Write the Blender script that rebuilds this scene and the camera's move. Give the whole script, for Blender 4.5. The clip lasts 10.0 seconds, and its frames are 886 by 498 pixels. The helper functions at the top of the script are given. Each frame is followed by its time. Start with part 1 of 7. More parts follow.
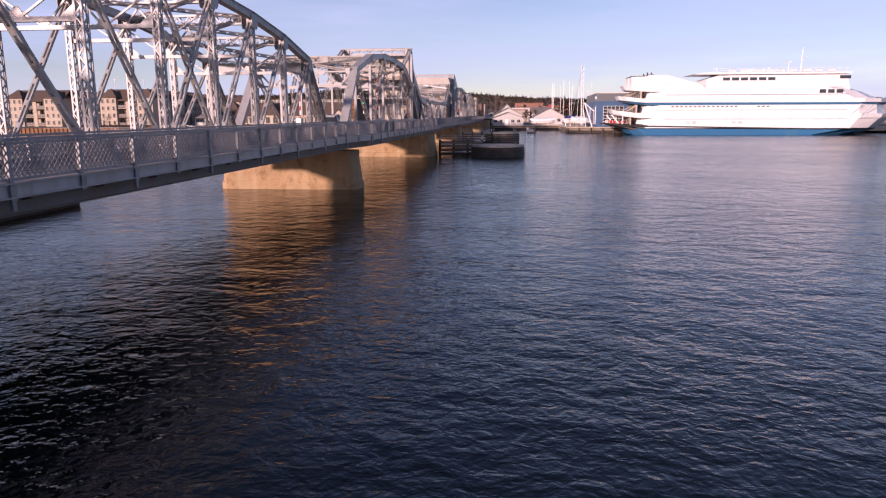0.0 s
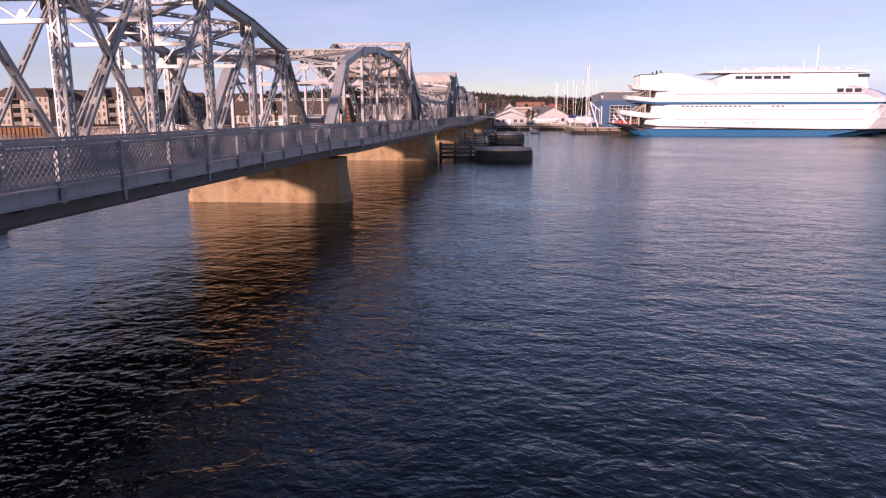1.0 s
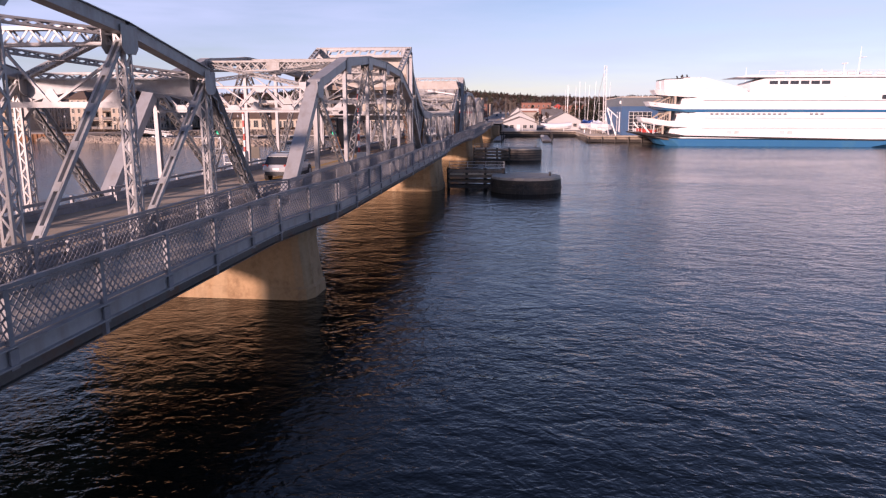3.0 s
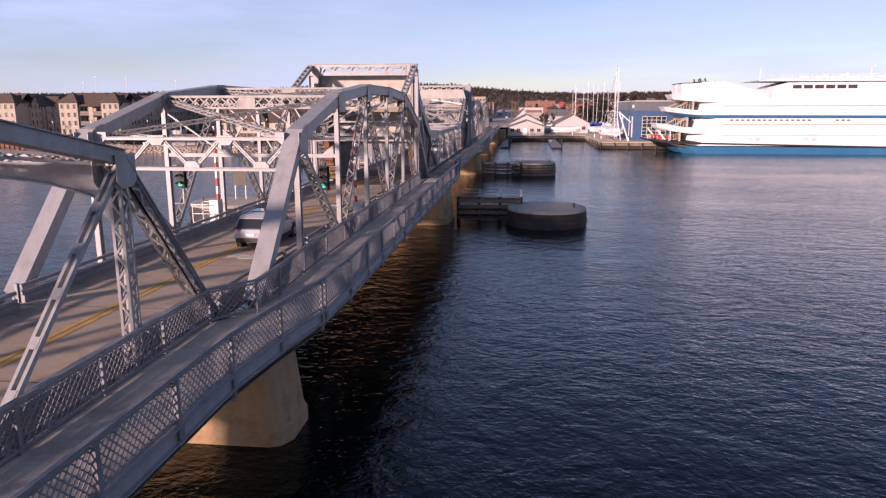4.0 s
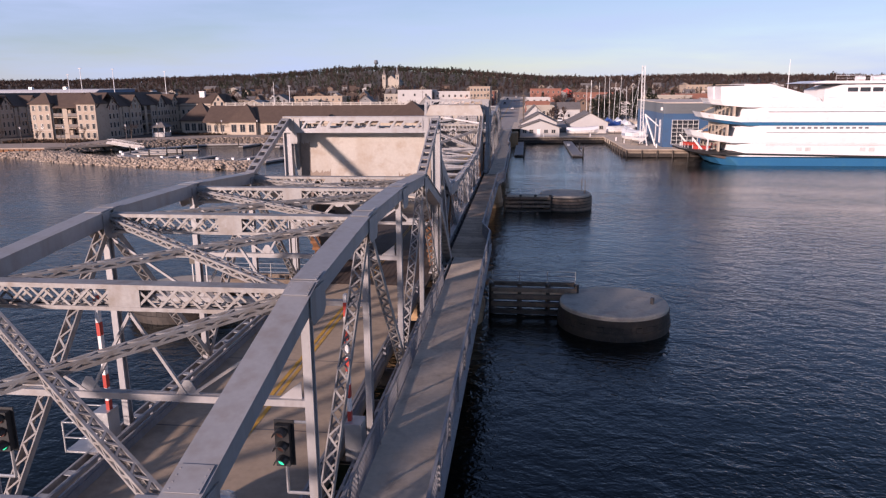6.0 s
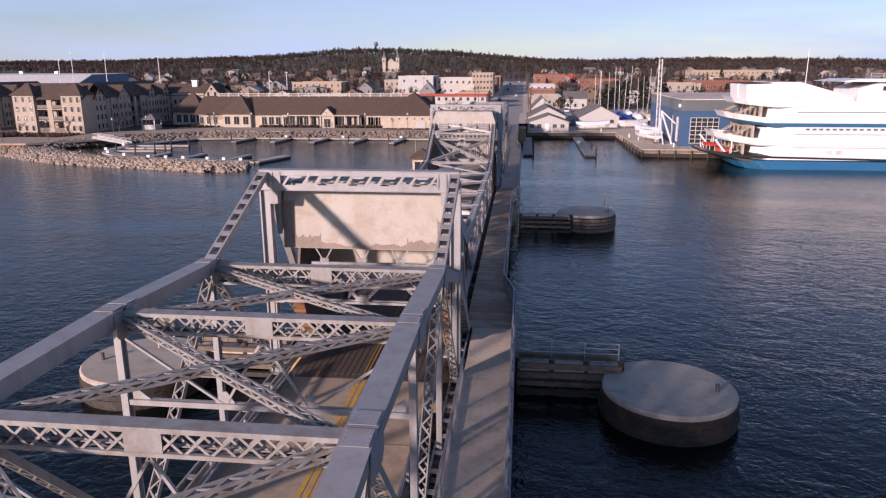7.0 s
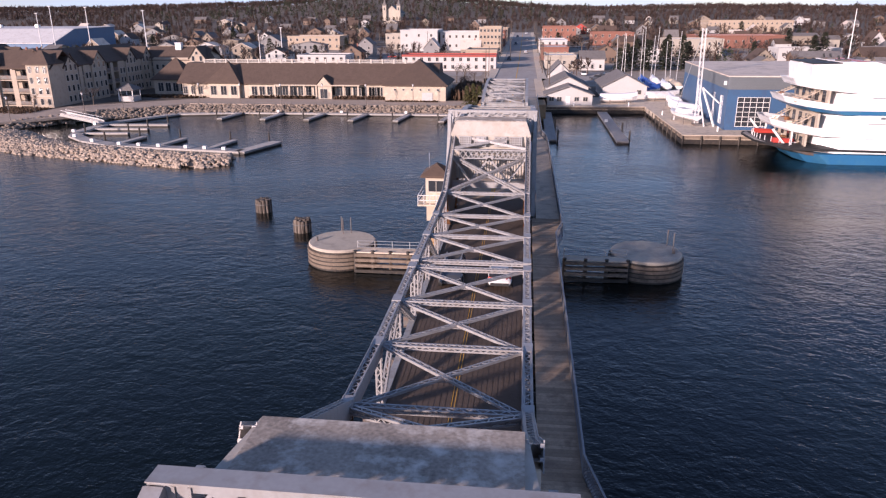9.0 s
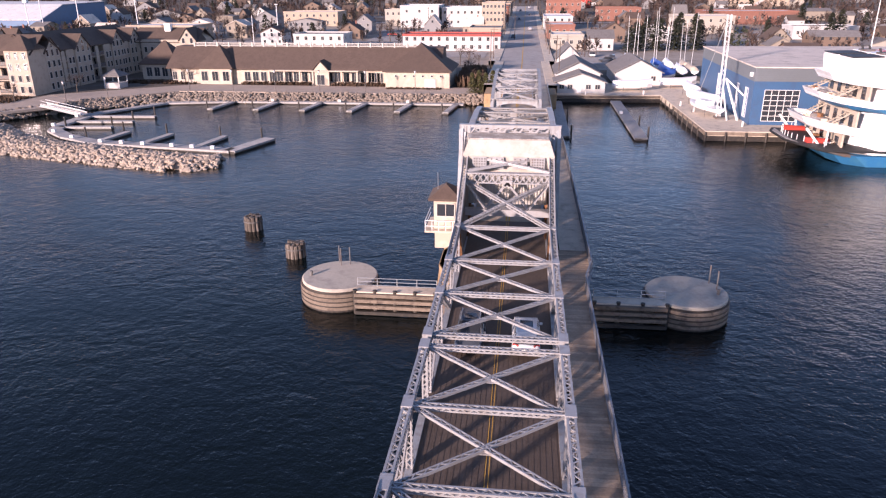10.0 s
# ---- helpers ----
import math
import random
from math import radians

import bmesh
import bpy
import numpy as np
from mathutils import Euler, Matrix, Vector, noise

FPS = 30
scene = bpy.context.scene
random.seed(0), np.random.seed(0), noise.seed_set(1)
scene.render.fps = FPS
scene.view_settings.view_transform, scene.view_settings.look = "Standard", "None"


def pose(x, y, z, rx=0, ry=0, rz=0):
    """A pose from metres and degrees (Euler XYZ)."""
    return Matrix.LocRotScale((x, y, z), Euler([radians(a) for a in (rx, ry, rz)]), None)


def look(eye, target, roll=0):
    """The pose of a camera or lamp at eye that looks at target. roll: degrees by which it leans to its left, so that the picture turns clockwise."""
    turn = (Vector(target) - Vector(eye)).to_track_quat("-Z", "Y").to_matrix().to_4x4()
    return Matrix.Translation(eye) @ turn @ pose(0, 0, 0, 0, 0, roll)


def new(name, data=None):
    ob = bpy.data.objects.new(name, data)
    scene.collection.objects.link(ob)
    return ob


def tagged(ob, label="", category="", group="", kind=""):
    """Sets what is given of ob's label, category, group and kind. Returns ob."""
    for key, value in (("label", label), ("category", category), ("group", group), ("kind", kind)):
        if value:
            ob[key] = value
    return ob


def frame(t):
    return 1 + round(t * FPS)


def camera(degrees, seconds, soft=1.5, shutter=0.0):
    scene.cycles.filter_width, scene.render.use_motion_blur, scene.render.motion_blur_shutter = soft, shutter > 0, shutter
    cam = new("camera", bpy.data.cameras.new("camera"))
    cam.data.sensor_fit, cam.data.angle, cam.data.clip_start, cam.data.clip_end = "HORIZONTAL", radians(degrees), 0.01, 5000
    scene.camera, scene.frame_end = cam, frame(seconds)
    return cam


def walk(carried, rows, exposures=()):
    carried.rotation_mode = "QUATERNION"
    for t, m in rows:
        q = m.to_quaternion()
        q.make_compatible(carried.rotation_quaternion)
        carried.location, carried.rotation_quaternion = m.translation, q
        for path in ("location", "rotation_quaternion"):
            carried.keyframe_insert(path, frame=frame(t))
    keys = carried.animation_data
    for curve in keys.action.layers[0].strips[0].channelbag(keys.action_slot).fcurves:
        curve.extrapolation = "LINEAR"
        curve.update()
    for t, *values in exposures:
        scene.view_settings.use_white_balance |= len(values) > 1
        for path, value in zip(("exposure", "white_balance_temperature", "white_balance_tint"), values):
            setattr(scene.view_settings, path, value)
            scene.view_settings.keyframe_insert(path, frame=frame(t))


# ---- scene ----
cam = camera(64.8, 10.0, soft=1.25)
PATH = [
    (0, (17.279, -51.53, 5.374), (17.069, -49.578, 4.995), -0.2),
    (0.5, (16.78, -47.856, 5.432), (16.573, -45.903, 5.052), -0.2),
    (1, (16.41, -44.175, 5.52), (16.2, -42.223, 5.138), -0.1),
    (1.5, (15.925, -40.466, 5.803), (15.714, -38.515, 5.417), 0.0),
    (2, (15.521, -36.691, 6.063), (15.307, -34.74, 5.677), -0.0),
    (3.5, (13.285, -24.564, 8.761), (13.069, -22.614, 8.371), 0.0),
    (4, (12.487, -20.325, 9.954), (12.267, -18.378, 9.554), -0.1),
    (4.5, (11.576, -15.983, 11.211), (11.359, -14.038, 10.797), 0.1),
    (5, (10.699, -11.819, 12.387), (10.479, -9.877, 11.966), -0.2),
    (5.5, (9.735, -7.569, 13.429), (9.515, -5.629, 12.997), -0.5),
    (7, (6.834, 5.905, 17.309), (6.617, 7.83, 16.811), -0.2),
    (7.5, (5.952, 10.128, 18.5), (5.731, 12.044, 17.969), -0.4),
    (8, (4.924, 14.709, 19.683), (4.706, 16.615, 19.116), -0.3),
    (8.5, (3.957, 19.056, 20.88), (3.74, 20.95, 20.276), -0.2),
    (9, (2.957, 23.533, 22.014), (2.741, 25.416, 21.375), -0.2),
    (9.5, (1.922, 27.865, 23.289), (1.709, 29.736, 22.614), -0.1),
    (10, (0.995, 32.366, 24.426), (0.783, 34.223, 23.715), -0.2),
]
walk(cam, [(t, look(eye, target, roll)) for t, eye, target, roll in PATH], [(0, 0.36, 6650, 41), (3.5, 0.46, 6600, 38), (5.5, 0.28, 6350, 30), (8.5, 0.46, 6100, 29), (10, 1.0, 6150, 30)])

# ---- light ----
SUN_FROM = Vector((-0.58, -0.787, 0.225)).normalized()
world = bpy.data.worlds.new("sky")
scene.world = world
world.use_nodes = True
wn, wl = world.node_tree.nodes, world.node_tree.links
bg = wn["Background"]
sky = wn.new("ShaderNodeTexSky")
sky.sky_type, sky.sun_disc = "NISHITA", False
sky.sun_elevation = math.asin(SUN_FROM.z)
sky.sun_rotation = math.atan2(SUN_FROM.x, SUN_FROM.y)
sky.air_density, sky.dust_density, sky.ozone_density = 0.9, 0.2, 2.4
# thin high cloud, stretched along the horizon
tc = wn.new("ShaderNodeTexCoord")
mp = wn.new("ShaderNodeMapping")
mp.inputs["Scale"].default_value = (1.2, 1.2, 9.0)
cn = wn.new("ShaderNodeTexNoise")
cn.inputs["Scale"].default_value, cn.inputs["Detail"].default_value, cn.inputs["Roughness"].default_value = 2.2, 5.0, 0.55
cr = wn.new("ShaderNodeValToRGB")
cr.color_ramp.elements[0].position, cr.color_ramp.elements[1].position = 0.30, 0.70
cr.color_ramp.elements[0].color, cr.color_ramp.elements[1].color = (0.06, 0.06, 0.06, 1), (0.85, 0.85, 0.85, 1)
cm = wn.new("ShaderNodeMixRGB")
cm.inputs[2].default_value = (4.2, 5.5, 7.3, 1)
wl.new(tc.outputs["Generated"], mp.inputs[0]), wl.new(mp.outputs[0], cn.inputs["Vector"])
sx = wn.new("ShaderNodeSeparateXYZ")
fall = wn.new("ShaderNodeMapRange")
fall.inputs["From Min"].default_value, fall.inputs["From Max"].default_value = 0.15, 0.36
fall.inputs["To Min"].default_value, fall.inputs["To Max"].default_value = 1.0, 0.06
cf = wn.new("ShaderNodeMath")
cf.operation = "MULTIPLY"
wl.new(tc.outputs["Generated"], sx.inputs[0]), wl.new(sx.outputs["Z"], fall.inputs["Value"])
wl.new(cn.outputs["Fac"], cr.inputs[0]), wl.new(cr.outputs[0], cf.inputs[0]), wl.new(fall.outputs[0], cf.inputs[1]), wl.new(cf.outputs[0], cm.inputs[0])
wl.new(sky.outputs[0], cm.inputs[1]), wl.new(cm.outputs[0], bg.inputs["Color"])
bg.inputs["Strength"].default_value = 0.1
sun = new("sun", bpy.data.lights.new("sun", "SUN"))
sun.data.energy, sun.data.angle, sun.data.color = 4.8, radians(3.0), (1.0, 0.83, 0.66)
sun.matrix_world = look(SUN_FROM * 100, (0, 0, 0))

# ---- materials ----


def mat(name, col, rough=0.6, metal=0.0, var=0.18, scale=1.0, dirt=None, bump=0.1, rand=0.0, spec=0.5):
    """A surface with fine grain and broad wear; dirt: a second colour in stains; rand: spread of tone between pieces."""
    m = bpy.data.materials.new(name)
    m.use_nodes = True
    n, l = m.node_tree.nodes, m.node_tree.links
    b = n["Principled BSDF"]
    b.inputs["Roughness"].default_value, b.inputs["Metallic"].default_value = rough, metal
    b.inputs["Specular IOR Level"].default_value = spec
    g = n.new("ShaderNodeNewGeometry")
    fine, broad = n.new("ShaderNodeTexNoise"), n.new("ShaderNodeTexNoise")
    fine.inputs["Scale"].default_value, broad.inputs["Scale"].default_value = 9.0 * scale, 0.55 * scale
    fine.inputs["Detail"].default_value = broad.inputs["Detail"].default_value = 4.0
    l.new(g.outputs["Position"], fine.inputs["Vector"]), l.new(g.outputs["Position"], broad.inputs["Vector"])
    hsv = n.new("ShaderNodeHueSaturation")
    add = n.new("ShaderNodeMath")
    add.operation = "ADD"
    l.new(fine.outputs["Fac"], add.inputs[0]), l.new(broad.outputs["Fac"], add.inputs[1])
    mr = n.new("ShaderNodeMapRange")
    mr.inputs["From Min"].default_value, mr.inputs["From Max"].default_value = 0.6, 1.4
    mr.inputs["To Min"].default_value, mr.inputs["To Max"].default_value = 1 - var, 1 + var
    l.new(add.outputs[0], mr.inputs["Value"])
    value = mr.outputs[0]
    if rand:
        oi = n.new("ShaderNodeObjectInfo")
        r2 = n.new("ShaderNodeMapRange")
        r2.inputs["To Min"].default_value, r2.inputs["To Max"].default_value = 1 - rand, 1 + rand
        l.new(oi.outputs["Random"], r2.inputs["Value"])
        mul = n.new("ShaderNodeMath")
        mul.operation = "MULTIPLY"
        l.new(value, mul.inputs[0]), l.new(r2.outputs[0], mul.inputs[1])
        value = mul.outputs[0]
    l.new(value, hsv.inputs["Value"])
    hsv.inputs["Color"].default_value = (*col, 1)
    out = hsv.outputs[0]
    if dirt:
        st = n.new("ShaderNodeTexNoise")
        st.inputs["Scale"].default_value, st.inputs["Detail"].default_value, st.inputs["Roughness"].default_value = 1.4 * scale, 6.0, 0.65
        l.new(g.outputs["Position"], st.inputs["Vector"])
        rp = n.new("ShaderNodeValToRGB")
        rp.color_ramp.elements[0].position, rp.color_ramp.elements[1].position = 0.5, 0.68
        l.new(st.outputs["Fac"], rp.inputs[0])
        mx = n.new("ShaderNodeMixRGB")
        mx.inputs[2].default_value = (*dirt, 1)
        l.new(rp.outputs[0], mx.inputs[0]), l.new(out, mx.inputs[1])
        out = mx.outputs[0]
    l.new(out, b.inputs["Base Color"])
    if bump:
        bp = n.new("ShaderNodeBump")
        bp.inputs["Strength"].default_value, bp.inputs["Distance"].default_value = bump, 0.02 / scale
        l.new(fine.outputs["Fac"], bp.inputs["Height"]), l.new(bp.outputs[0], b.inputs["Normal"])
    return m


STEEL = mat("silver_paint", (0.375, 0.365, 0.37), 0.5, 0.25, 0.10, 1.0, (0.355, 0.345, 0.35), 0.05)
STEEL3 = mat("grimy_silver_paint", (0.33, 0.315, 0.305), 0.55, 0.2, 0.16, 1.4, (0.25, 0.22, 0.195), 0.06)
STEEL2 = mat("old_grey_paint", (0.36, 0.36, 0.365), 0.55, 0.2, 0.14, 1.0, (0.28, 0.255, 0.245), 0.05)
RAILP = mat("railing_paint", (0.27, 0.265, 0.28), 0.5, 0.3, 0.15, 1.0, (0.2, 0.19, 0.19), 0.04)
# GIRDER: dark steel; also puts shade into the rolling segments and plate holes
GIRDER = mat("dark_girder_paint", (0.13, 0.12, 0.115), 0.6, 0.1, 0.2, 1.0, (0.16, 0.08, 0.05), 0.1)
RUST = mat("rusty_steel", (0.24, 0.11, 0.05), 0.85, 0.1, 0.35, 1.5, (0.1, 0.05, 0.03), 0.3)
PIER = mat("pier_concrete", (0.37, 0.235, 0.125), 0.85, 0, 0.2, 0.8, (0.22, 0.13, 0.065), 0.3)
CONC = mat("pale_concrete", (0.46, 0.40, 0.33), 0.85, 0, 0.14, 0.6, (0.34, 0.29, 0.25), 0.25)
CWCONC = mat("counterweight_concrete", (0.49, 0.445, 0.395), 0.85, 0, 0.10, 0.8, (0.41, 0.34, 0.28), 0.25)
BAREC = mat("bare_concrete", (0.30, 0.235, 0.19), 0.9, 0, 0.2, 1.5, (0.23, 0.18, 0.15), 0.3)
CWTOP = mat("weathered_concrete_top", (0.34, 0.285, 0.24), 0.9, 0, 0.5, 1.0, (0.66, 0.60, 0.54), 0.4)
DECK = mat("road_concrete", (0.43, 0.33, 0.24), 0.85, 0, 0.14, 0.5, (0.29, 0.225, 0.17), 0.15)
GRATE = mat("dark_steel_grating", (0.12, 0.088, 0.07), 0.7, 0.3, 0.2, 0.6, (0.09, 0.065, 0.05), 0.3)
WALKC = mat("sidewalk_concrete", (0.6, 0.495, 0.39), 0.85, 0, 0.16, 0.6, (0.4, 0.325, 0.255), 0.15)
PLANK = mat("weathered_plank", (0.42, 0.305, 0.215), 0.85, 0, 0.24, 1.0, (0.26, 0.185, 0.135), 0.3, 0.26)
TIMBER = mat("fender_timber", (0.19, 0.145, 0.11), 0.85, 0, 0.3, 1.5, (0.09, 0.065, 0.05), 0.4, 0.2)
DARKT = mat("black_wet_timber", (0.036, 0.029, 0.025), 0.6, 0, 0.3, 1.5, (0.07, 0.053, 0.04), 0.4, 0.15)
PILEW = mat("weathered_pile", (0.075, 0.058, 0.047), 0.85, 0, 0.3, 1.5, (0.05, 0.04, 0.032), 0.4, 0.25)
STOPW = mat("worn_white_line_paint", (0.6, 0.55, 0.48), 0.8, 0, 0.2, 2.0, (0.42, 0.35, 0.28), 0.1)
YELLOW = mat("yellow_line_paint", (0.62, 0.34, 0.05), 0.8, 0, 0.25, 2.0, (0.42, 0.27, 0.11), 0.1)
WHITELINE = mat("white_line_paint", (0.55, 0.5, 0.45), 0.8, 0, 0.25, 2.0, (0.33, 0.28, 0.23), 0.1)
ASPHALT = mat("asphalt", (0.36, 0.32, 0.295), 0.9, 0, 0.2, 0.3, (0.27, 0.24, 0.22), 0.15)
WHITE = mat("white_paint", (0.78, 0.76, 0.75), 0.45, 0, 0.05, 0.5, (0.68, 0.64, 0.62), 0.03)
SHIPW = mat("ship_white_paint", (0.8, 0.78, 0.785), 0.3, 0, 0.04, 0.3, (0.72, 0.69, 0.68), 0.0)
SHIPB = mat("ship_blue_paint", (0.028, 0.14, 0.29), 0.35, 0, 0.1, 0.3, (0.045, 0.165, 0.28), 0.02)
BLACK = mat("black_rubber", (0.025, 0.025, 0.027), 0.6, 0, 0.2, 1.0, None, 0.05)
TRIM = mat("window_trim_paint", (0.50, 0.45, 0.40), 0.6, 0, 0.06, 1.0, None, 0.02)
RED = mat("red_paint", (0.45, 0.05, 0.035), 0.5, 0, 0.1, 1.0, None, 0.02)
CREAM = mat("cream_siding", (0.46, 0.38, 0.30), 0.7, 0, 0.07, 0.7, (0.58, 0.48, 0.38), 0.08)
APTW = mat("beige_siding", (0.43, 0.345, 0.27), 0.75, 0, 0.07, 0.7, (0.36, 0.28, 0.215), 0.08)
ROOFB = mat("brown_shingle", (0.098, 0.066, 0.051), 0.9, 0, 0.2, 1.2, (0.08, 0.053, 0.042), 0.35, 0.06)
ROOFG = mat("grey_shingle", (0.17, 0.155, 0.15), 0.9, 0, 0.2, 1.2, (0.12, 0.105, 0.10), 0.35, 0.1)
ROOFW = mat("pale_flat_roof", (0.62, 0.60, 0.60), 0.8, 0, 0.1, 0.4, (0.5, 0.47, 0.45), 0.1)
REDROOF = mat("red_metal_roof", (0.33, 0.06, 0.045), 0.6, 0, 0.15, 0.6, None, 0.05)
BRICKR = mat("red_brick", (0.25, 0.11, 0.08), 0.85, 0, 0.2, 1.5, (0.25, 0.11, 0.08), 0.3, 0.15)
BRICKT = mat("tan_brick", (0.40, 0.315, 0.24), 0.85, 0, 0.12, 1.5, (0.42, 0.31, 0.23), 0.25)
BLUEW = mat("blue_metal_siding", (0.05, 0.115, 0.225), 0.5, 0.1, 0.08, 0.4, (0.055, 0.10, 0.19), 0.05)
GREYW = mat("grey_metal_siding", (0.16, 0.175, 0.19), 0.5, 0.1, 0.08, 0.4, None, 0.05)
SHEDROOF = mat("tan_membrane_roof", (0.66, 0.555, 0.475), 0.85, 0, 0.12, 0.3, (0.46, 0.38, 0.32), 0.1)
GLASS = mat("dark_window_glass", (0.035, 0.038, 0.045), 0.08, 0, 0.1, 1.0, None, 0.0, 0.3, 0.7)
STONE = mat("armour_stone", (0.33, 0.26, 0.205), 0.9, 0, 0.3, 1.0, (0.19, 0.15, 0.115), 0.4, 0.35)
PAVE = mat("promenade_paving", (0.43, 0.335, 0.265), 0.85, 0, 0.12, 0.6, (0.33, 0.265, 0.215), 0.15)
GRASS = mat("winter_ground", (0.10, 0.077, 0.058), 0.95, 0, 0.3, 0.12, (0.17, 0.14, 0.115), 0.4)
GRAVEL = mat("pale_gravel", (0.32, 0.265, 0.22), 0.95, 0, 0.25, 0.15, (0.20, 0.16, 0.125), 0.3)
HEDGE = mat("brown_shrub", (0.10, 0.06, 0.038), 0.95, 0, 0.3, 1.0, (0.07, 0.05, 0.03), 0.3)
BARK = mat("bark", (0.11, 0.085, 0.068), 0.95, 0, 0.25, 1.0, None, 0.3)
TWIG = mat("bare_twigs", (0.080, 0.051, 0.041), 0.95, 0, 0.2, 0.05, (0.062, 0.042, 0.034), 0.0)
PINE = mat("conifer_needles", (0.027, 0.031, 0.016), 0.9, 0, 0.35, 0.05, (0.045, 0.045, 0.025), 0.0)
CEDAR = mat("cedar_green", (0.075, 0.075, 0.022), 0.9, 0, 0.35, 1.0, (0.10, 0.08, 0.03), 0.0)
TARP = mat("white_shrink_wrap", (0.80, 0.79, 0.80), 0.4, 0, 0.05, 1.0, None, 0.1)
TARPB = mat("blue_tarp", (0.05, 0.12, 0.42), 0.5, 0, 0.1, 1.0, None, 0.1)
ALU = mat("aluminium", (0.5, 0.5, 0.505), 0.4, 0.6, 0.08, 1.0, None, 0.0)
DOCKG = mat("grey_dock_boards", (0.40, 0.37, 0.35), 0.85, 0, 0.15, 1.0, (0.31, 0.28, 0.26), 0.2, 0.1)
CARW = mat("white_car_paint", (0.72, 0.72, 0.73), 0.2, 0.1, 0.02, 1.0, None, 0.0)
CARS = mat("silver_white_car_paint", (0.50, 0.50, 0.51), 0.22, 0.35, 0.02, 1.0, None, 0.0)
CARG = mat("grey_car_paint", (0.10, 0.11, 0.13), 0.2, 0.3, 0.02, 1.0, None, 0.0)
GREENL = mat("green_signal_lens", (0.0, 0.7, 0.35), 0.3, 0, 0.02, 1.0, None, 0.0)
GREENL.node_tree.nodes["Principled BSDF"].inputs["Emission Color"].default_value = (0.0, 1.0, 0.5, 1)
GREENL.node_tree.nodes["Principled BSDF"].inputs["Emission Strength"].default_value = 0.4
DARKLENS = mat("unlit_signal_lens", (0.09, 0.03, 0.02), 0.3, 0, 0.02, 1.0, None, 0.0)
HOUSEC = [mat("house_siding_" + n, c, 0.75, 0, 0.08, 0.6, None, 0.06) for n, c in (
    ("white", (0.48, 0.46, 0.45)), ("grey", (0.23, 0.22, 0.22)), ("tan", (0.27, 0.22, 0.175)), ("brown", (0.17, 0.115, 0.085)), ("cream", (0.37, 0.325, 0.275)))]


def water_mat():
    m = bpy.data.materials.new("bay_water")
    m.use_nodes = True
    n, l = m.node_tree.nodes, m.node_tree.links
    b = n["Principled BSDF"]
    b.inputs["Base Color"].default_value = (0.0022, 0.0046, 0.0046, 1)
    b.inputs["Roughness"].default_value, b.inputs["IOR"].default_value = 0.06, 1.33
    g = n.new("ShaderNodeNewGeometry")
    # gusts: broad patches where the ripples are stronger or weaker
    gm = n.new("ShaderNodeMapping")
    gm.inputs["Scale"].default_value, gm.inputs["Rotation"].default_value = (0.5, 1.4, 1), (0, 0, radians(24))
    gust = n.new("ShaderNodeTexNoise")
    gust.inputs["Scale"].default_value, gust.inputs["Detail"].default_value = 0.06, 3.0
    l.new(g.outputs["Position"], gm.inputs[0]), l.new(gm.outputs[0], gust.inputs["Vector"])
    prev = None
    for sx, sy, sc, dist, st, rot in ((0.8, 1.0, 0.5, 0.26, 0.42, 24), (0.8, 1.0, 1.5, 0.105, 0.62, 30), (0.85, 1.0, 4.4, 0.045, 0.7, 8), (1, 1, 14.0, 0.007, 0.5, 0)):
        mp_ = n.new("ShaderNodeMapping")
        mp_.inputs["Scale"].default_value, mp_.inputs["Rotation"].default_value = (sx, sy, 1), (0, 0, radians(rot))
        t = n.new("ShaderNodeTexNoise")
        t.inputs["Scale"].default_value, t.inputs["Detail"].default_value, t.inputs["Roughness"].default_value = sc, 2.5, 0.5
        t.inputs["Distortion"].default_value = 0.7
        amp = n.new("ShaderNodeMapRange")
        amp.inputs["From Min"].default_value, amp.inputs["From Max"].default_value = 0.3, 0.7
        amp.inputs["To Min"].default_value, amp.inputs["To Max"].default_value = st * 0.55, st * 1.25
        bp = n.new("ShaderNodeBump")
        bp.inputs["Distance"].default_value = dist
        l.new(gust.outputs["Fac"], amp.inputs["Value"]), l.new(amp.outputs[0], bp.inputs["Strength"])
        l.new(g.outputs["Position"], mp_.inputs[0]), l.new(mp_.outputs[0], t.inputs["Vector"]), l.new(t.outputs["Fac"], bp.inputs["Height"])
        if prev:
            l.new(prev.outputs[0], bp.inputs["Normal"])
        prev = bp
    l.new(prev.outputs[0], b.inputs["Normal"])
    return m


WATER = water_mat()


def streaked(m, tone, amount=0.7, across=1.6):
    """Runs of a second tone down a surface, over its own colour."""
    n, l = m.node_tree.nodes, m.node_tree.links
    b = n["Principled BSDF"]
    src = b.inputs["Base Color"].links[0].from_socket
    g = n.new("ShaderNodeNewGeometry")
    mp_ = n.new("ShaderNodeMapping")
    mp_.inputs["Scale"].default_value = (across, across, across * 0.09)
    t = n.new("ShaderNodeTexNoise")
    t.inputs["Scale"].default_value, t.inputs["Detail"].default_value = 1.0, 5.0
    r = n.new("ShaderNodeMapRange")
    r.inputs["From Min"].default_value, r.inputs["From Max"].default_value, r.inputs["To Max"].default_value = 0.48, 0.72, amount
    mx = n.new("ShaderNodeMixRGB")
    mx.inputs[2].default_value = (*tone, 1)
    l.new(g.outputs["Position"], mp_.inputs[0]), l.new(mp_.outputs[0], t.inputs["Vector"]), l.new(t.outputs["Fac"], r.inputs["Value"])
    l.new(r.outputs[0], mx.inputs[0]), l.new(src, mx.inputs[1]), l.new(mx.outputs[0], b.inputs["Base Color"])


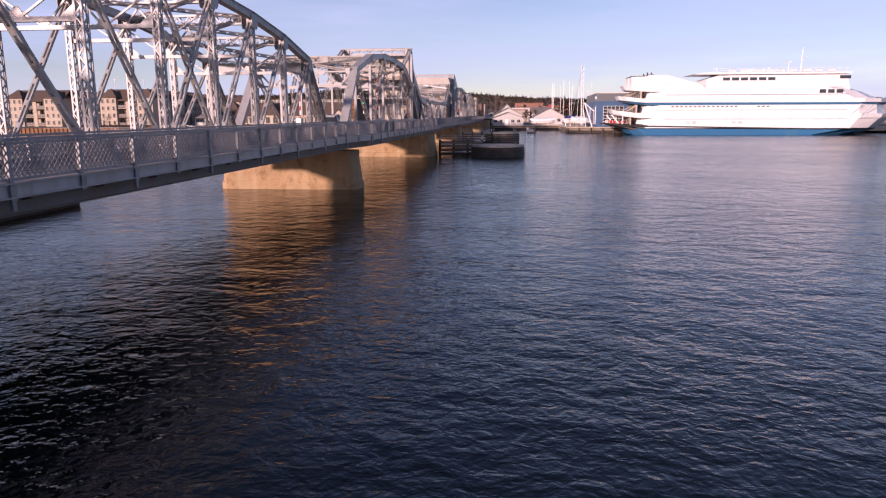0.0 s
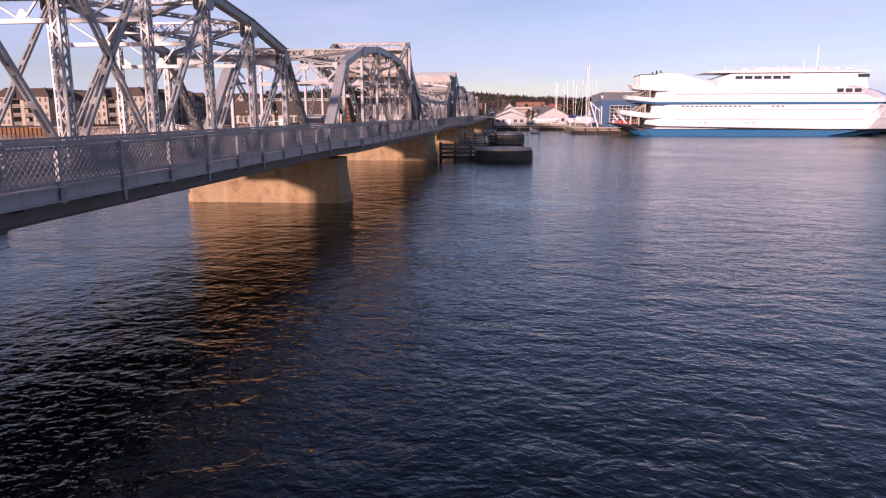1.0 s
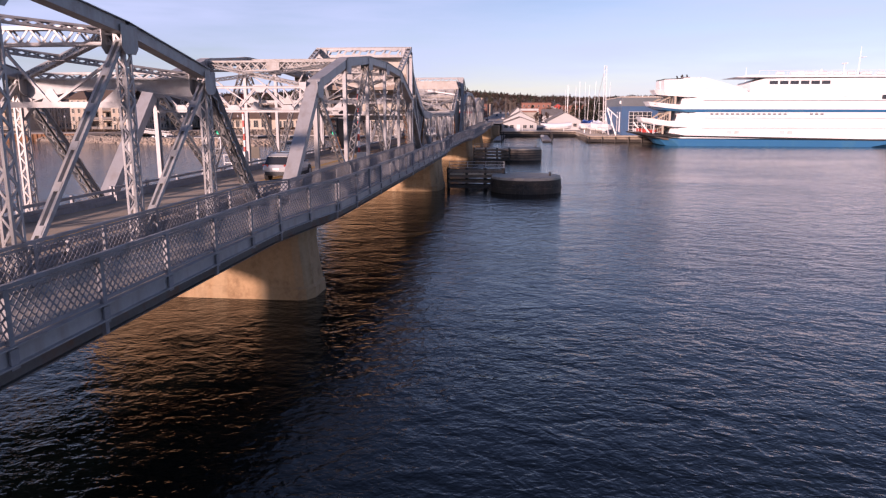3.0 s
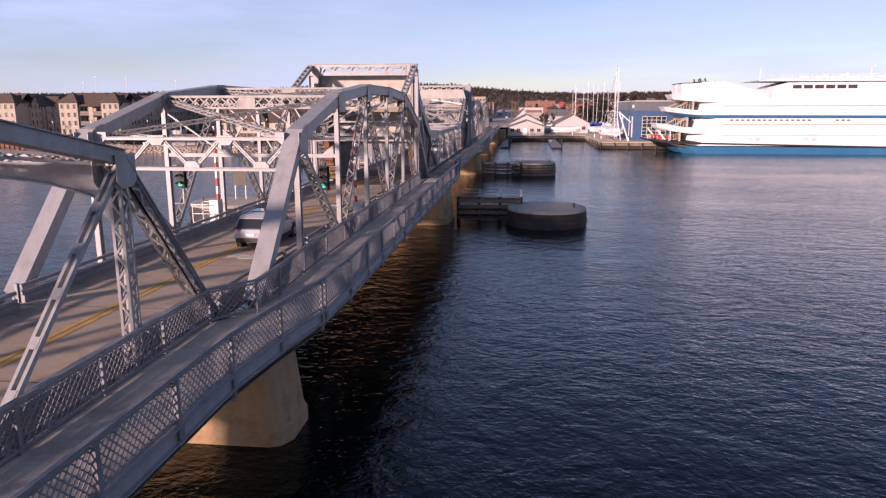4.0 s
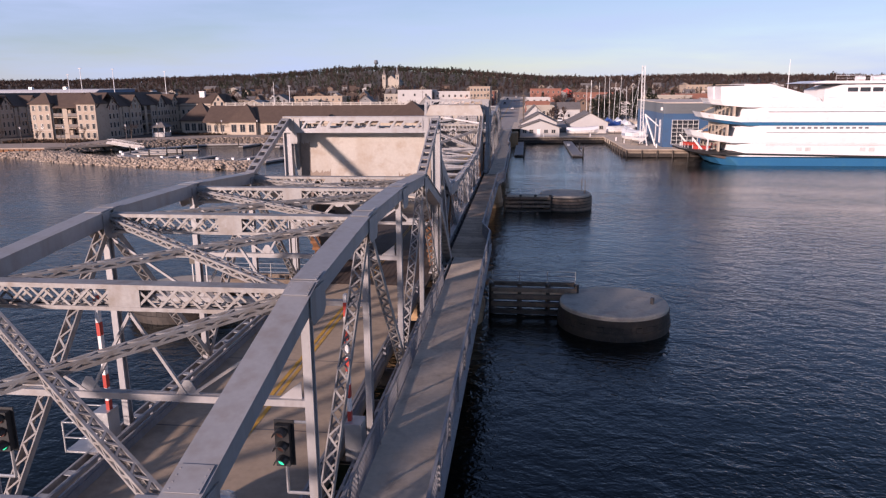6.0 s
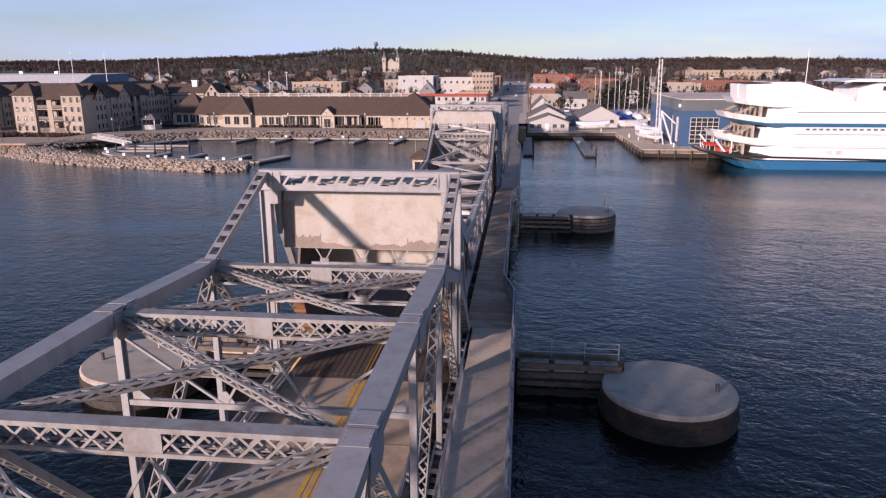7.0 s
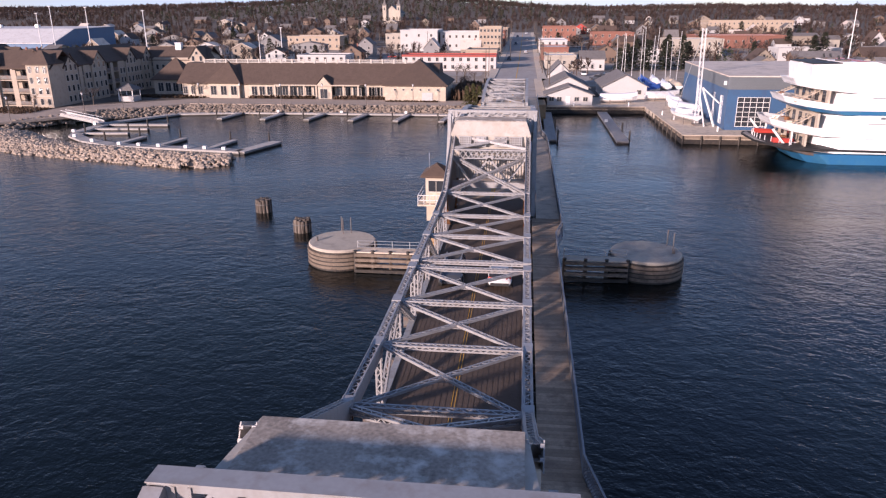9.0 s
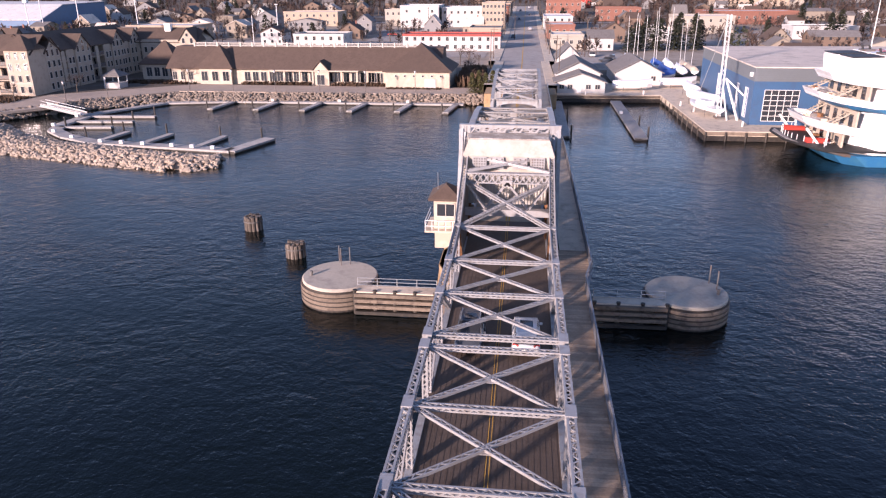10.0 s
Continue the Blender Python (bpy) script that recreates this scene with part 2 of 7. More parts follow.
streaked(PIER, (0.50, 0.37, 0.23), 0.55, 1.3)
streaked(PILEW, (0.34, 0.28, 0.235), 0.8, 3.5)
streaked(CWCONC, (0.40, 0.32, 0.25), 0.5, 1.0)
streaked(STEEL, (0.26, 0.215, 0.18), 0.5, 2.6)
streaked(STEEL3, (0.2, 0.15, 0.115), 0.5, 3.0)
streaked(STEEL2, (0.22, 0.17, 0.14), 0.45, 2.6)

# ---- mesh building ----


class G:
    """Collects vertices and faces of one mesh."""

    def __init__(self):
        self.v, self.f = [], []

    def add(self, vs, fs):
        o = len(self.v)
        self.v += [tuple(p) for p in vs]
        self.f += [tuple(o + i for i in f) for f in fs]
        return self

    def box(self, c, s, m=None):
        x, y, z = s[0] / 2, s[1] / 2, s[2] / 2
        vs = [Vector((a * x, b * y, d * z)) for d in (-1, 1) for b in (-1, 1) for a in (-1, 1)]
        c = Vector(c)
        vs = [(m @ p if m else p) + c for p in vs]
        return self.add(vs, ((0, 2, 3, 1), (4, 5, 7, 6), (0, 1, 5, 4), (2, 6, 7, 3), (0, 4, 6, 2), (1, 3, 7, 5)))

    def beam(self, p, q, w, h, up=(0, 0, 1)):
        p, q = Vector(p), Vector(q)
        d = (q - p).normalized()
        s = d.cross(Vector(up))
        s = s.normalized() if s.length > 1e-4 else Vector((1, 0, 0))
        u = s.cross(d)
        vs = [e + s * (a * w / 2) + u * (b * h / 2) for e in (p, q) for b in (-1, 1) for a in (-1, 1)]
        return self.add(vs, ((0, 1, 3, 2), (4, 6, 7, 5), (0, 4, 5, 1), (2, 3, 7, 6), (0, 2, 6, 4), (1, 5, 7, 3)))

    def prism(self, poly, z0, z1, taper=1.0):
        n = len(poly)
        cx, cy = sum(p[0] for p in poly) / n, sum(p[1] for p in poly) / n
        vs = [(x, y, z0) for x, y in poly] + [(cx + (x - cx) * taper, cy + (y - cy) * taper, z1) for x, y in poly]
        return self.add(vs, [tuple(range(n - 1, -1, -1)), tuple(range(n, 2 * n))] + [(i, (i + 1) % n, n + (i + 1) % n, n + i) for i in range(n)])

    def side(self, poly, x0, x1):
        """A prism along x from a (y, z) outline."""
        n = len(poly)
        vs = [(x0, y, z) for y, z in poly] + [(x1, y, z) for y, z in poly]
        return self.add(vs, [tuple(range(n)), tuple(range(2 * n - 1, n - 1, -1))] + [(i, n + i, n + (i + 1) % n, (i + 1) % n) for i in range(n)])

    def front(self, poly, y0, y1):
        """A prism along y from an (x, z) outline."""
        n = len(poly)
        vs = [(x, y0, z) for x, z in poly] + [(x, y1, z) for x, z in poly]
        return self.add(vs, [tuple(range(n - 1, -1, -1)), tuple(range(n, 2 * n))] + [(i, (i + 1) % n, n + (i + 1) % n, n + i) for i in range(n)])

    def rod(self, p, q, r, n=8, r2=None):
        p, q = Vector(p), Vector(q)
        d = (q - p).normalized()
        s = d.orthogonal().normalized()
        u = d.cross(s)
        r2 = r if r2 is None else r2
        vs = [e + (s * math.cos(6.2832 * i / n) + u * math.sin(6.2832 * i / n)) * k for e, k in ((p, r), (q, r2)) for i in range(n)]
        return self.add(vs, [tuple(range(n - 1, -1, -1)), tuple(range(n, 2 * n))] + [(i, (i + 1) % n, n + (i + 1) % n, n + i) for i in range(n)])

    def disc(self, c, r, z0, z1, n=40, bev=0.12):
        for k, (a, b, ra, rb) in enumerate(((z0, z1 - bev, r, r), (z1 - bev, z1, r, r - bev))):
            self.v += [(c[0] + ra * math.cos(6.2832 * i / n), c[1] + ra * math.sin(6.2832 * i / n), a) for i in range(n)] if k == 0 else []
            o = len(self.v)
            self.v += [(c[0] + rb * math.cos(6.2832 * i / n), c[1] + rb * math.sin(6.2832 * i / n), b) for i in range(n)]
            self.f += [(o - n + i, o - n + (i + 1) % n, o + (i + 1) % n, o + i) for i in range(n)]
        self.f.append(tuple(range(o, o + n)))
        return self

    def ring(self, c, r, z, w, h, n=40):
        """A square-section ring about c."""
        o = len(self.v)
        for i in range(n):
            a = 6.2832 * i / n
            for dr, dz in ((-w / 2, -h / 2), (w / 2, -h / 2), (w / 2, h / 2), (-w / 2, h / 2)):
                self.v.append((c[0] + (r + dr) * math.cos(a), c[1] + (r + dr) * math.sin(a), z + dz))
        self.f += [(o + 4 * i + k, o + 4 * ((i + 1) % n) + k, o + 4 * ((i + 1) % n) + (k + 1) % 4, o + 4 * i + (k + 1) % 4) for i in range(n) for k in range(4)]
        return self

    def laced(self, p, q, w, h, up, faces="uu", pitch=None, bar=0.07, corner=0.11, solid=0.0):
        """A built-up member: four corner angles joined by zigzag lacing; 'u' faces lie across up, 's' faces across the side; solid: side plates."""
        p, q = Vector(p), Vector(q)
        d = q - p
        L = d.length
        d.normalize()
        s = d.cross(Vector(up)).normalized()
        u = s.cross(d)
        for a in (-1, 1):
            if solid:
                self.beam(p + s * a * (w / 2 - solid / 2), q + s * a * (w / 2 - solid / 2), solid, h, u)
            else:
                for b in (-1, 1):
                    o = s * a * (w / 2 - corner / 2) + u * b * (h / 2 - corner / 2)
                    self.beam(p + o, q + o, corner, corner, u)
        k = max(2, round(L / (pitch or w * 0.8)))
        for f in set(faces):
            e1, e2, ww, hh = (s, u, w, h) if f == "u" else (u, s, h, w)
            for b in (-1, 1):
                for i in range(k):
                    a0 = b if i % 2 else -b
                    o = e2 * b * (hh / 2 - 0.015)
                    self.beam(p + d * (L * i / k) + e1 * a0 * (ww / 2 - 0.04) + o, p + d * (L * (i + 1) / k) - e1 * a0 * (ww / 2 - 0.04) + o, bar, 0.025, e2)
        return self

    def mesh(self, name, material):
        me = bpy.data.meshes.new(name)
        me.from_pydata(self.v, [], self.f)
        me.materials.append(material)
        me.update()
        return me


def part(name, g, material, parent=None, label=""):
    """One mesh object from a collected mesh, under a thing or a part."""
    ob = new(name, g.mesh(name, material) if isinstance(g, G) else g)
    if parent:
        ob.parent = parent
    if label:
        ob["label"] = label
    return ob


def smooth(ob):
    for p in ob.data.polygons:
        p.use_smooth = True
    return ob


def thing(name, label, category, group="", kind="", at=(0, 0, 0)):
    e = new(name)
    e.location = at
    return tagged(e, label, category, group, kind)


def setting(name, g, material, label="", category=""):
    return tagged(part(name, g, material), label, category, "", "structure")

# ---- ground, water ----
MID = 64.05            # middle of the bascule opening along the bridge
ROAD_Z, PANEL, START = 3.85, 5.9, -0.7


def shore_y(x):
    """Where the land begins along y, by x."""
    pts = ((-3000, 60), (-600, 95), (-300, 128), (-130, 146), (-101, 149), (-96, 158), (-90, 168), (-76, 178.5), (-52, 181), (-8, 182), (7.5, 188), (30.6, 190), (30.9, 151), (200, 152), (420, 120), (900, 60), (3000, 20))
    for (xa, ya), (xb, yb) in zip(pts, pts[1:]):
        if x <= xb:
            return ya + (yb - ya) * (x - xa) / (xb - xa)
    return 20


def land_z(x, y):
    d = y - shore_y(x)
    if d < -1.0:
        return -3.0
    if d < 1.5:
        return -0.6
    if d < 5.0:
        return -0.6 + 2.1 * (d - 1.5) / 3.5
    base = 1.5 + 0.1 * min(1, d / 30)
    far = max(0.0, y - 330)
    street = math.exp(-(x / 30.0) ** 2)
    ridge = sum(h * math.exp(-((x - cx) / w) ** 2 - ((y - cy) / dep) ** 2) for cx, cy, w, dep, h in (
        (-230, 1500, 240, 420, 30), (-345, 1480, 85, 300, 4), (-600, 1550, 240, 420, 14), (-1100, 1450, 420, 500, 12), (330, 1450, 300, 450, 10), (900, 1400, 500, 500, 5)))
    return base + min(15.0, far * 0.0155) + ridge + 0.4 * noise.noise(Vector((x / 60, y / 60, 0))) * min(1, far / 100) * (1 - street)


def axis(knots):
    out = []
    for a, b, n in knots:
        out += [a + (b - a) * i / n for i in range(n)]
    return out + [knots[-1][1]]


xs = axis(((-4500, -600, 18), (-600, -140, 23), (-140, 60, 100), (60, 300, 30), (300, 900, 20), (900, 4500, 18)))
ys = axis(((-3000, 0, 8), (0, 130, 13), (130, 200, 70), (200, 340, 28), (340, 1700, 68), (1700, 4800, 12)))
g = G()
for y in ys:
    for x in xs:
        g.v.append((x, y, land_z(x, y)))
nx = len(xs)
g.f = [(j * nx + i, j * nx + i + 1, (j + 1) * nx + i + 1, (j + 1) * nx + i) for j in range(len(ys) - 1) for i in range(nx - 1)]
ground = setting("ground", g, GRASS, "brown winter ground of the town and wooded hills", "ground")
smooth(ground)
g = G()
g.add([(-4500, -3000, 0), (4500, -3000, 0), (4500, 700, 0), (-4500, 700, 0)], ((0, 1, 2, 3),))
setting("water", g, WATER, "dark blue wind-rippled bay water", "water")

# ---- road deck ----
g = G()
for a, b, w in ((-130, -0.9, 6.0), (-0.9, 34.2, 6.8), (93.9, 129.0, 6.8), (129.0, 186, 6.0)):
    g.box((0, (a + b) / 2, ROAD_Z - 0.13), (w, b - a, 0.26))
setting("road", g, DECK, "worn tan concrete bridge roadway with dark tyre tracks", "road")
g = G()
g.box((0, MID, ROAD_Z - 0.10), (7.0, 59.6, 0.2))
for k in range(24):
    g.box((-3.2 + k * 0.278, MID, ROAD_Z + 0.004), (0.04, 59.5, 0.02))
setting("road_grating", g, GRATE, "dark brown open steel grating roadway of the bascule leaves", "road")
for i, s in enumerate((-0.13, 0.13)):
    g = G()
    for a, b in ((-130, 34), (94, 186)):
        g.box((s, (a + b) / 2, ROAD_Z + 0.006), (0.15, b - a, 0.008))
    g.box((s * 0.6, MID, ROAD_Z + 0.02), (0.035, 59, 0.006))
    setting("road_marking", g, YELLOW, "faded yellow centre line", "road marking")
setting("stop_line", G().prism([(0.3, 6.95), (0.45, 6.75), (0.8, 6.9), (1.0, 6.5), (2.85, 6.6), (2.85, 7.2), (0.5, 7.3)], ROAD_Z + 0.004, ROAD_Z + 0.012), STOPW, "worn white stop line on the concrete roadway", "road marking")
g = G()
g.box((-1.9, 120.5, ROAD_Z + 0.006), (2.9, 0.5, 0.008))
setting("stop_line", g, WHITELINE, "worn white stop line across the lane", "road marking")

# tyre-worn transverse joints
g = G()
for k in range(-7, 8):
    y = START + PANEL * k
    g.box((0, y, ROAD_Z + 0.004), (6.7 if y > -0.9 else 5.9, 0.05, 0.006))
setting("road_joint", g, GIRDER, "dark expansion joints across the roadway", "road")

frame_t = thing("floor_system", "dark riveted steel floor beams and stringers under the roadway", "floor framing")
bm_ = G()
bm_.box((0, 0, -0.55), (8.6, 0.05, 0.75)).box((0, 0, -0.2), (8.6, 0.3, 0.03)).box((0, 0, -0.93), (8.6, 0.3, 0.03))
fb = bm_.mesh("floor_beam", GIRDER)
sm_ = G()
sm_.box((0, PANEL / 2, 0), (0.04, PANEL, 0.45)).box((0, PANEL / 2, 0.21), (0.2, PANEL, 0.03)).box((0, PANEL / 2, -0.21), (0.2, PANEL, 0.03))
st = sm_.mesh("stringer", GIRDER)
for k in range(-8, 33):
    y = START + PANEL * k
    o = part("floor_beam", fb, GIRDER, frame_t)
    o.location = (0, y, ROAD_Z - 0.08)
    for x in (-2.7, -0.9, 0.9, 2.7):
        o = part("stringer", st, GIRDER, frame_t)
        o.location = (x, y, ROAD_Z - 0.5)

# ---- bridge spans ----


def ladder(gg, p, q, w, h, up, step=0.75):
    """A battened member: two side plates joined by tie plates on both faces."""
    p, q = Vector(p), Vector(q)
    d = q - p
    L = d.length
    d.normalize()
    s = d.cross(Vector(up)).normalized()
    u = s.cross(d)
    for a in (-1, 1):
        gg.beam(p + s * a * w / 2, q + s * a * w / 2, 0.07, h, u)
    n = max(2, round(L / step))
    for i in range(n + 1):
        c = p + d * (0.12 + (L - 0.24) * i / n)
        for b in (-1, 1):
            gg.beam(c - d * 0.13 + u * b * h * 0.44, c + d * 0.13 + u * b * h * 0.44, w, 0.03, u)
    return gg


def chord_poly(gg, pts, w, h):
    """A closed box chord through the points, with a cover plate that stands a little proud."""
    for p, q in zip(pts, pts[1:]):
        p, q = Vector(p), Vector(q)
        d = (q - p).normalized()
        gg.beam(p - d * 0.08, q + d * 0.08, w, h)
        u = Vector((1, 0, 0)).cross(d)
        u = u if u.z > 0 else -u
        o = u * (h / 2 + 0.012)
        gg.beam(p - d * 0.04 + o, q + d * 0.04 + o, w + 0.12, 0.024)
    return gg


def strut_deep(gg, y, z, x0, x1, h=0.7, dy=0.3, mid=True, cross=True):
    """A cross strut: covered top, two chords, crossed or zigzag lacing on both sides and a plate in the middle."""
    for zz in (z, z - h):
        for b in (-1, 1):
            gg.beam((x0, y + b * dy / 2, zz), (x1, y + b * dy / 2, zz), 0.09, 0.09)
    gg.box(((x0 + x1) / 2, y, z + 0.05), (x1 - x0, dy + 0.1, 0.025))
    gg.laced((x0, y, z - h), (x1, y, z - h), dy, 0.06, (0, 0, 1), "u", 0.35, 0.05, 0.05)
    n = max(4, round((x1 - x0) / (0.5 if cross else 0.34)))
    for b in (-1, 1):
        for i in range(n):
            xa, xb = x0 + (x1 - x0) * i / n, x0 + (x1 - x0) * (i + 1) / n
            yy = y + b * (dy / 2 - 0.01)
            if cross or i % 2 == 0:
                gg.beam((xa, yy, z), (xb, yy, z - h), 0.055, 0.02, (0, 1, 0))
            if cross or i % 2:
                gg.beam((xa, yy + 0.02 * b, z - h), (xb, yy + 0.02 * b, z), 0.055, 0.02, (0, 1, 0))
        if mid:
            gg.box(((x0 + x1) / 2, y + b * (dy / 2 + 0.02), z - h / 2), (0.75, 0.025, h + 0.08))
    return gg


def gusset(parent, x, y, z, material, sy=1.0, sz=0.8):
    """A plate on each side of a joint, its corners cut."""
    for b in (-1, 1):
        gg = G()
        c = 0.16
        poly = [(y - sy / 2, z - sz / 2 + c), (y - sy / 2 + c, z - sz / 2), (y + sy / 2 - c, z - sz / 2), (y + sy / 2, z - sz / 2 + c), (y + sy / 2, z + sz / 2), (y - sy / 2, z + sz / 2)]
        gg.side(poly, x + b * 0.28 - 0.01, x + b * 0.28 + 0.01)
        part("gusset_plate", gg, material, parent)


def portal(parent, y, z, material, x=4.1, drop=1.27):
    """A portal of two slim struts joined by a row of half hexagons with small node plates."""
    for zz in (z - 0.12, z - drop):
        gg = G()
        for b in (-1, 1):
            gg.beam((-x, y + b * 0.1, zz), (x, y + b * 0.1, zz), 0.05, 0.12)
            gg.beam((-x, y + b * 0.13, zz + 0.055), (x, y + b * 0.13, zz + 0.055), 0.09, 0.015)
        for i in range(13):
            gg.box((-x + 2 * x * (i + 0.5) / 13, y, zz - 0.05), (0.12, 0.2, 0.015))
        part("portal_strut", gg, material, parent)
    n = 3
    w = 2 * x / n
    for i in range(n):
        xa = -x + w * i
        for px_, qx in ((xa + 0.18, xa + w * 0.43), (xa + w - 0.18, xa + w * 0.57)):
            gg = G()
            gg.laced((px_, y, z - 0.1), (qx, y, z - drop + 0.16), 0.13, 0.12, (0, 1, 0), "us", 0.3, 0.03, 0.045)
            part("portal_web", gg, material, parent)
        for cx, zz, ww in ((xa + w * 0.5, z - drop + 0.1, 0.3), (xa, z - 0.12, 0.32)):
            part("node_plate", G().front([(cx - ww, zz - 0.14), (cx + ww, zz - 0.14), (cx + ww, zz + 0.06), (cx + ww * 0.55, zz + 0.2), (cx - ww * 0.55, zz + 0.2), (cx - ww, zz + 0.06)] if zz < z - 0.5 else
                                         [(cx - ww * 0.55, zz - 0.24), (cx + ww * 0.55, zz - 0.24), (cx + ww, zz - 0.06), (cx + ww, zz + 0.12), (cx - ww, zz + 0.12), (cx - ww, zz - 0.06)], y - 0.11, y + 0.11), material, parent)
    for s in (-1, 1):
        gg = G()
        gg.front([(s * (x - 0.2), z - 0.5), (s * (x - 0.5), z - 0.34), (s * (x - 0.75), z - 0.12), (s * (x - 0.75), z + 0.12), (s * (x - 0.2), z + 0.12)][::s], y - 0.13, y + 0.13)
        g2 = G().front([(s * (x - 0.2), z - drop - 0.1), (s * (x - 0.55), z - drop - 0.1), (s * (x - 0.55), z - drop + 0.08), (s * (x - 0.2), z - drop + 0.3)][::-s], y - 0.12, y + 0.12)
        for i in range(4):
            for j in range(2):
                for b in (-1, 1):
                    gg.box((s * (x - 0.32 - 0.11 * i), y + b * 0.135, z - 0.06 + 0.11 * j), (0.035, 0.02, 0.035))
        part("corner_plate", gg, material, parent)
        part("corner_plate", g2, material, parent)


def splices(parent, pts, w, h, material):
    """Riveted splice plates on the cover of a box chord, on both sides of each joint."""
    for j, p in enumerate(pts):
        for q in pts[max(0, j - 1):j] + pts[j + 1:j + 2]:
            a, b = Vector(p), Vector(q)
            d = (b - a).normalized()
            u = Vector((1, 0, 0)).cross(d)
            u = u if u.z > 0 else -u
            gg = G()
            o = a + u * (h / 2 + 0.032)
            gg.beam(o + d * 0.05, o + d * 0.6, w + 0.03, 0.01, u)
            for i in range(4):
                for k in (0, 3):
                    c = o + d * (0.12 + 0.13 * i) + Vector(((k - 1.5) * w * 0.29, 0, 0)) + u * 0.006
                    gg.beam(c - d * 0.012, c + d * 0.012, 0.024, 0.01, u)
            part("splice_plate", gg, material, parent)


def sway(parent, y, ztop, zbot, material, x=4.1):
    """Sway frame under a strut: a light bottom strut, a king post and braces."""
    gg = G()
    for b in (-1, 1):
        gg.beam((-x, y + b * 0.06, zbot), (x, y + b * 0.06, zbot), 0.09, 0.16)
    for s in (-1, 1):
        gg.beam((s * x, y, ztop - 0.6), (s * 1.2, y, zbot), 0.07, 0.07)
        gg.front([(s * 1.2 - 0.3, zbot + 0.06), (s * 1.2 + 0.3, zbot + 0.06), (s * 1.2 + 0.07, zbot + 0.42), (s * 1.2 - 0.07, zbot + 0.42)], y - 0.015, y + 0.015)
        gg.beam((s * 1.2, y, zbot), (0, y, ztop - 0.6), 0.07, 0.07)
        gg.front([(s * (x - 0.75), zbot + 0.06), (s * (x - 0.2), zbot + 0.06), (s * (x - 0.2), zbot + 0.5)][::s], y - 0.015, y + 0.015)
    part("sway_brace", gg, material, parent)


def lateral(parent, pts_l, pts_r, material, w=0.26, h=0.26):
    for k in range(len(pts_l) - 1):
        for a, b in ((pts_l[k], pts_r[k + 1]), (pts_r[k], pts_l[k + 1])):
            gg = G()
            gg.laced(a, b, w, h, (0, 0, 1), "us", 0.27, 0.045, 0.055)
            part("lateral_brace", gg, material, parent)
        c = (Vector(pts_l[k]) + Vector(pts_r[k + 1])) / 2
        gg = G()
        gg.box(c + Vector((0, 0, -w * 0.35)), (0.5, 0.6, 0.03))
        part("gusset_plate", gg, material, parent)


UZ = {1: 8.9, 2: 10.35, 3: 10.85, 4: 10.85, 5: 10.55, 6: 8.6}


def warren_span(my, label):
    """The span next to the bascule tower: box chords, laced diagonals, plain posts."""
    t = thing("truss_span", label, "bridge span", "bridge truss spans")
    yk = [my(START + PANEL * k + (1.1 if k == 0 else 0.0)) for k in range(8)]
    zb = ROAD_Z + 0.1
    for s in (-1, 1):
        x = 4.1 * s
        up = [(x, yk[k], UZ[k]) for k in range(1, 7)]
        part("end_post", chord_poly(G(), [(x, yk[0], zb - 0.1), up[0]], 0.5, 0.5), STEEL, t)
        for a, b in zip(up, up[1:]):
            part("top_chord", chord_poly(G(), [a, b], 0.5, 0.46), STEEL, t, "silver box chord with a riveted cover plate")
        splices(t, [(x, yk[0], zb - 0.1)] + up, 0.5, 0.48, STEEL)
        gg = G()
        gg.beam(up[-1], (x, yk[7], zb), 0.46, 0.12, (0, 0, 1))
        ladder(gg, up[-1], (x, yk[7], zb), 0.42, 0.4, (0, 0, 1), 0.6)
        part("end_post", gg, STEEL2, t, "battened end post in grey shade")
        gg = G()
        ladder(gg, (x, yk[0], zb - 0.25), (x, yk[7], zb - 0.25), 0.34, 0.4, (0, 0, 1), 1.2)
        part("bottom_chord", gg, STEEL2, t)
        for k in range(1, 7):
            gg = G()
            for b in (-1, 1):
                gg.beam((x, yk[k] + b * 0.11, zb - 0.3), (x, yk[k] + b * 0.11, UZ[k] - 0.2), 0.2, 0.05, (0, 1, 0))
            gg.beam((x, yk[k], zb - 0.3), (x, yk[k], UZ[k] - 0.2), 0.05, 0.2, (0, 1, 0))
            part("post", gg, STEEL, t)
            gusset(t, x, yk[k], UZ[k] - 0.25, STEEL, 1.1, 0.75)
        for ku, kl in ((1, 2), (3, 2), (3, 4), (5, 4), (5, 6)):
            gg = G()
            gg.laced((x, yk[ku], UZ[ku] - 0.2), (x, yk[kl], zb), 0.34, 0.2, (0, 1, 0.3), "u", 0.3, 0.055, 0.08, 0.035)
            part("diagonal", gg, STEEL3, t)
    for k in (2, 3, 4, 5):
        gg = G()
        strut_deep(gg, yk[k], UZ[k] + 0.05, -3.85, 3.85, 0.62 if k == 5 else 0.5, 0.3, True, True)
        part("top_strut", gg, STEEL3, t)
        if k in (2, 3, 4):
            sway(t, yk[k], UZ[k], UZ[k] - 2.6, STEEL)
    for y, z in ((yk[1], UZ[1]), (yk[6], UZ[6])):
        portal(t, y, z, STEEL)
    lateral(t, [(-3.9, yk[k], UZ[k] - 0.1) for k in range(1, 7)], [(3.9, yk[k], UZ[k] - 0.1) for k in range(1, 7)], STEEL3, 0.26, 0.2)
    return t


PX = 3.4               # half width of the outer spans between trusses


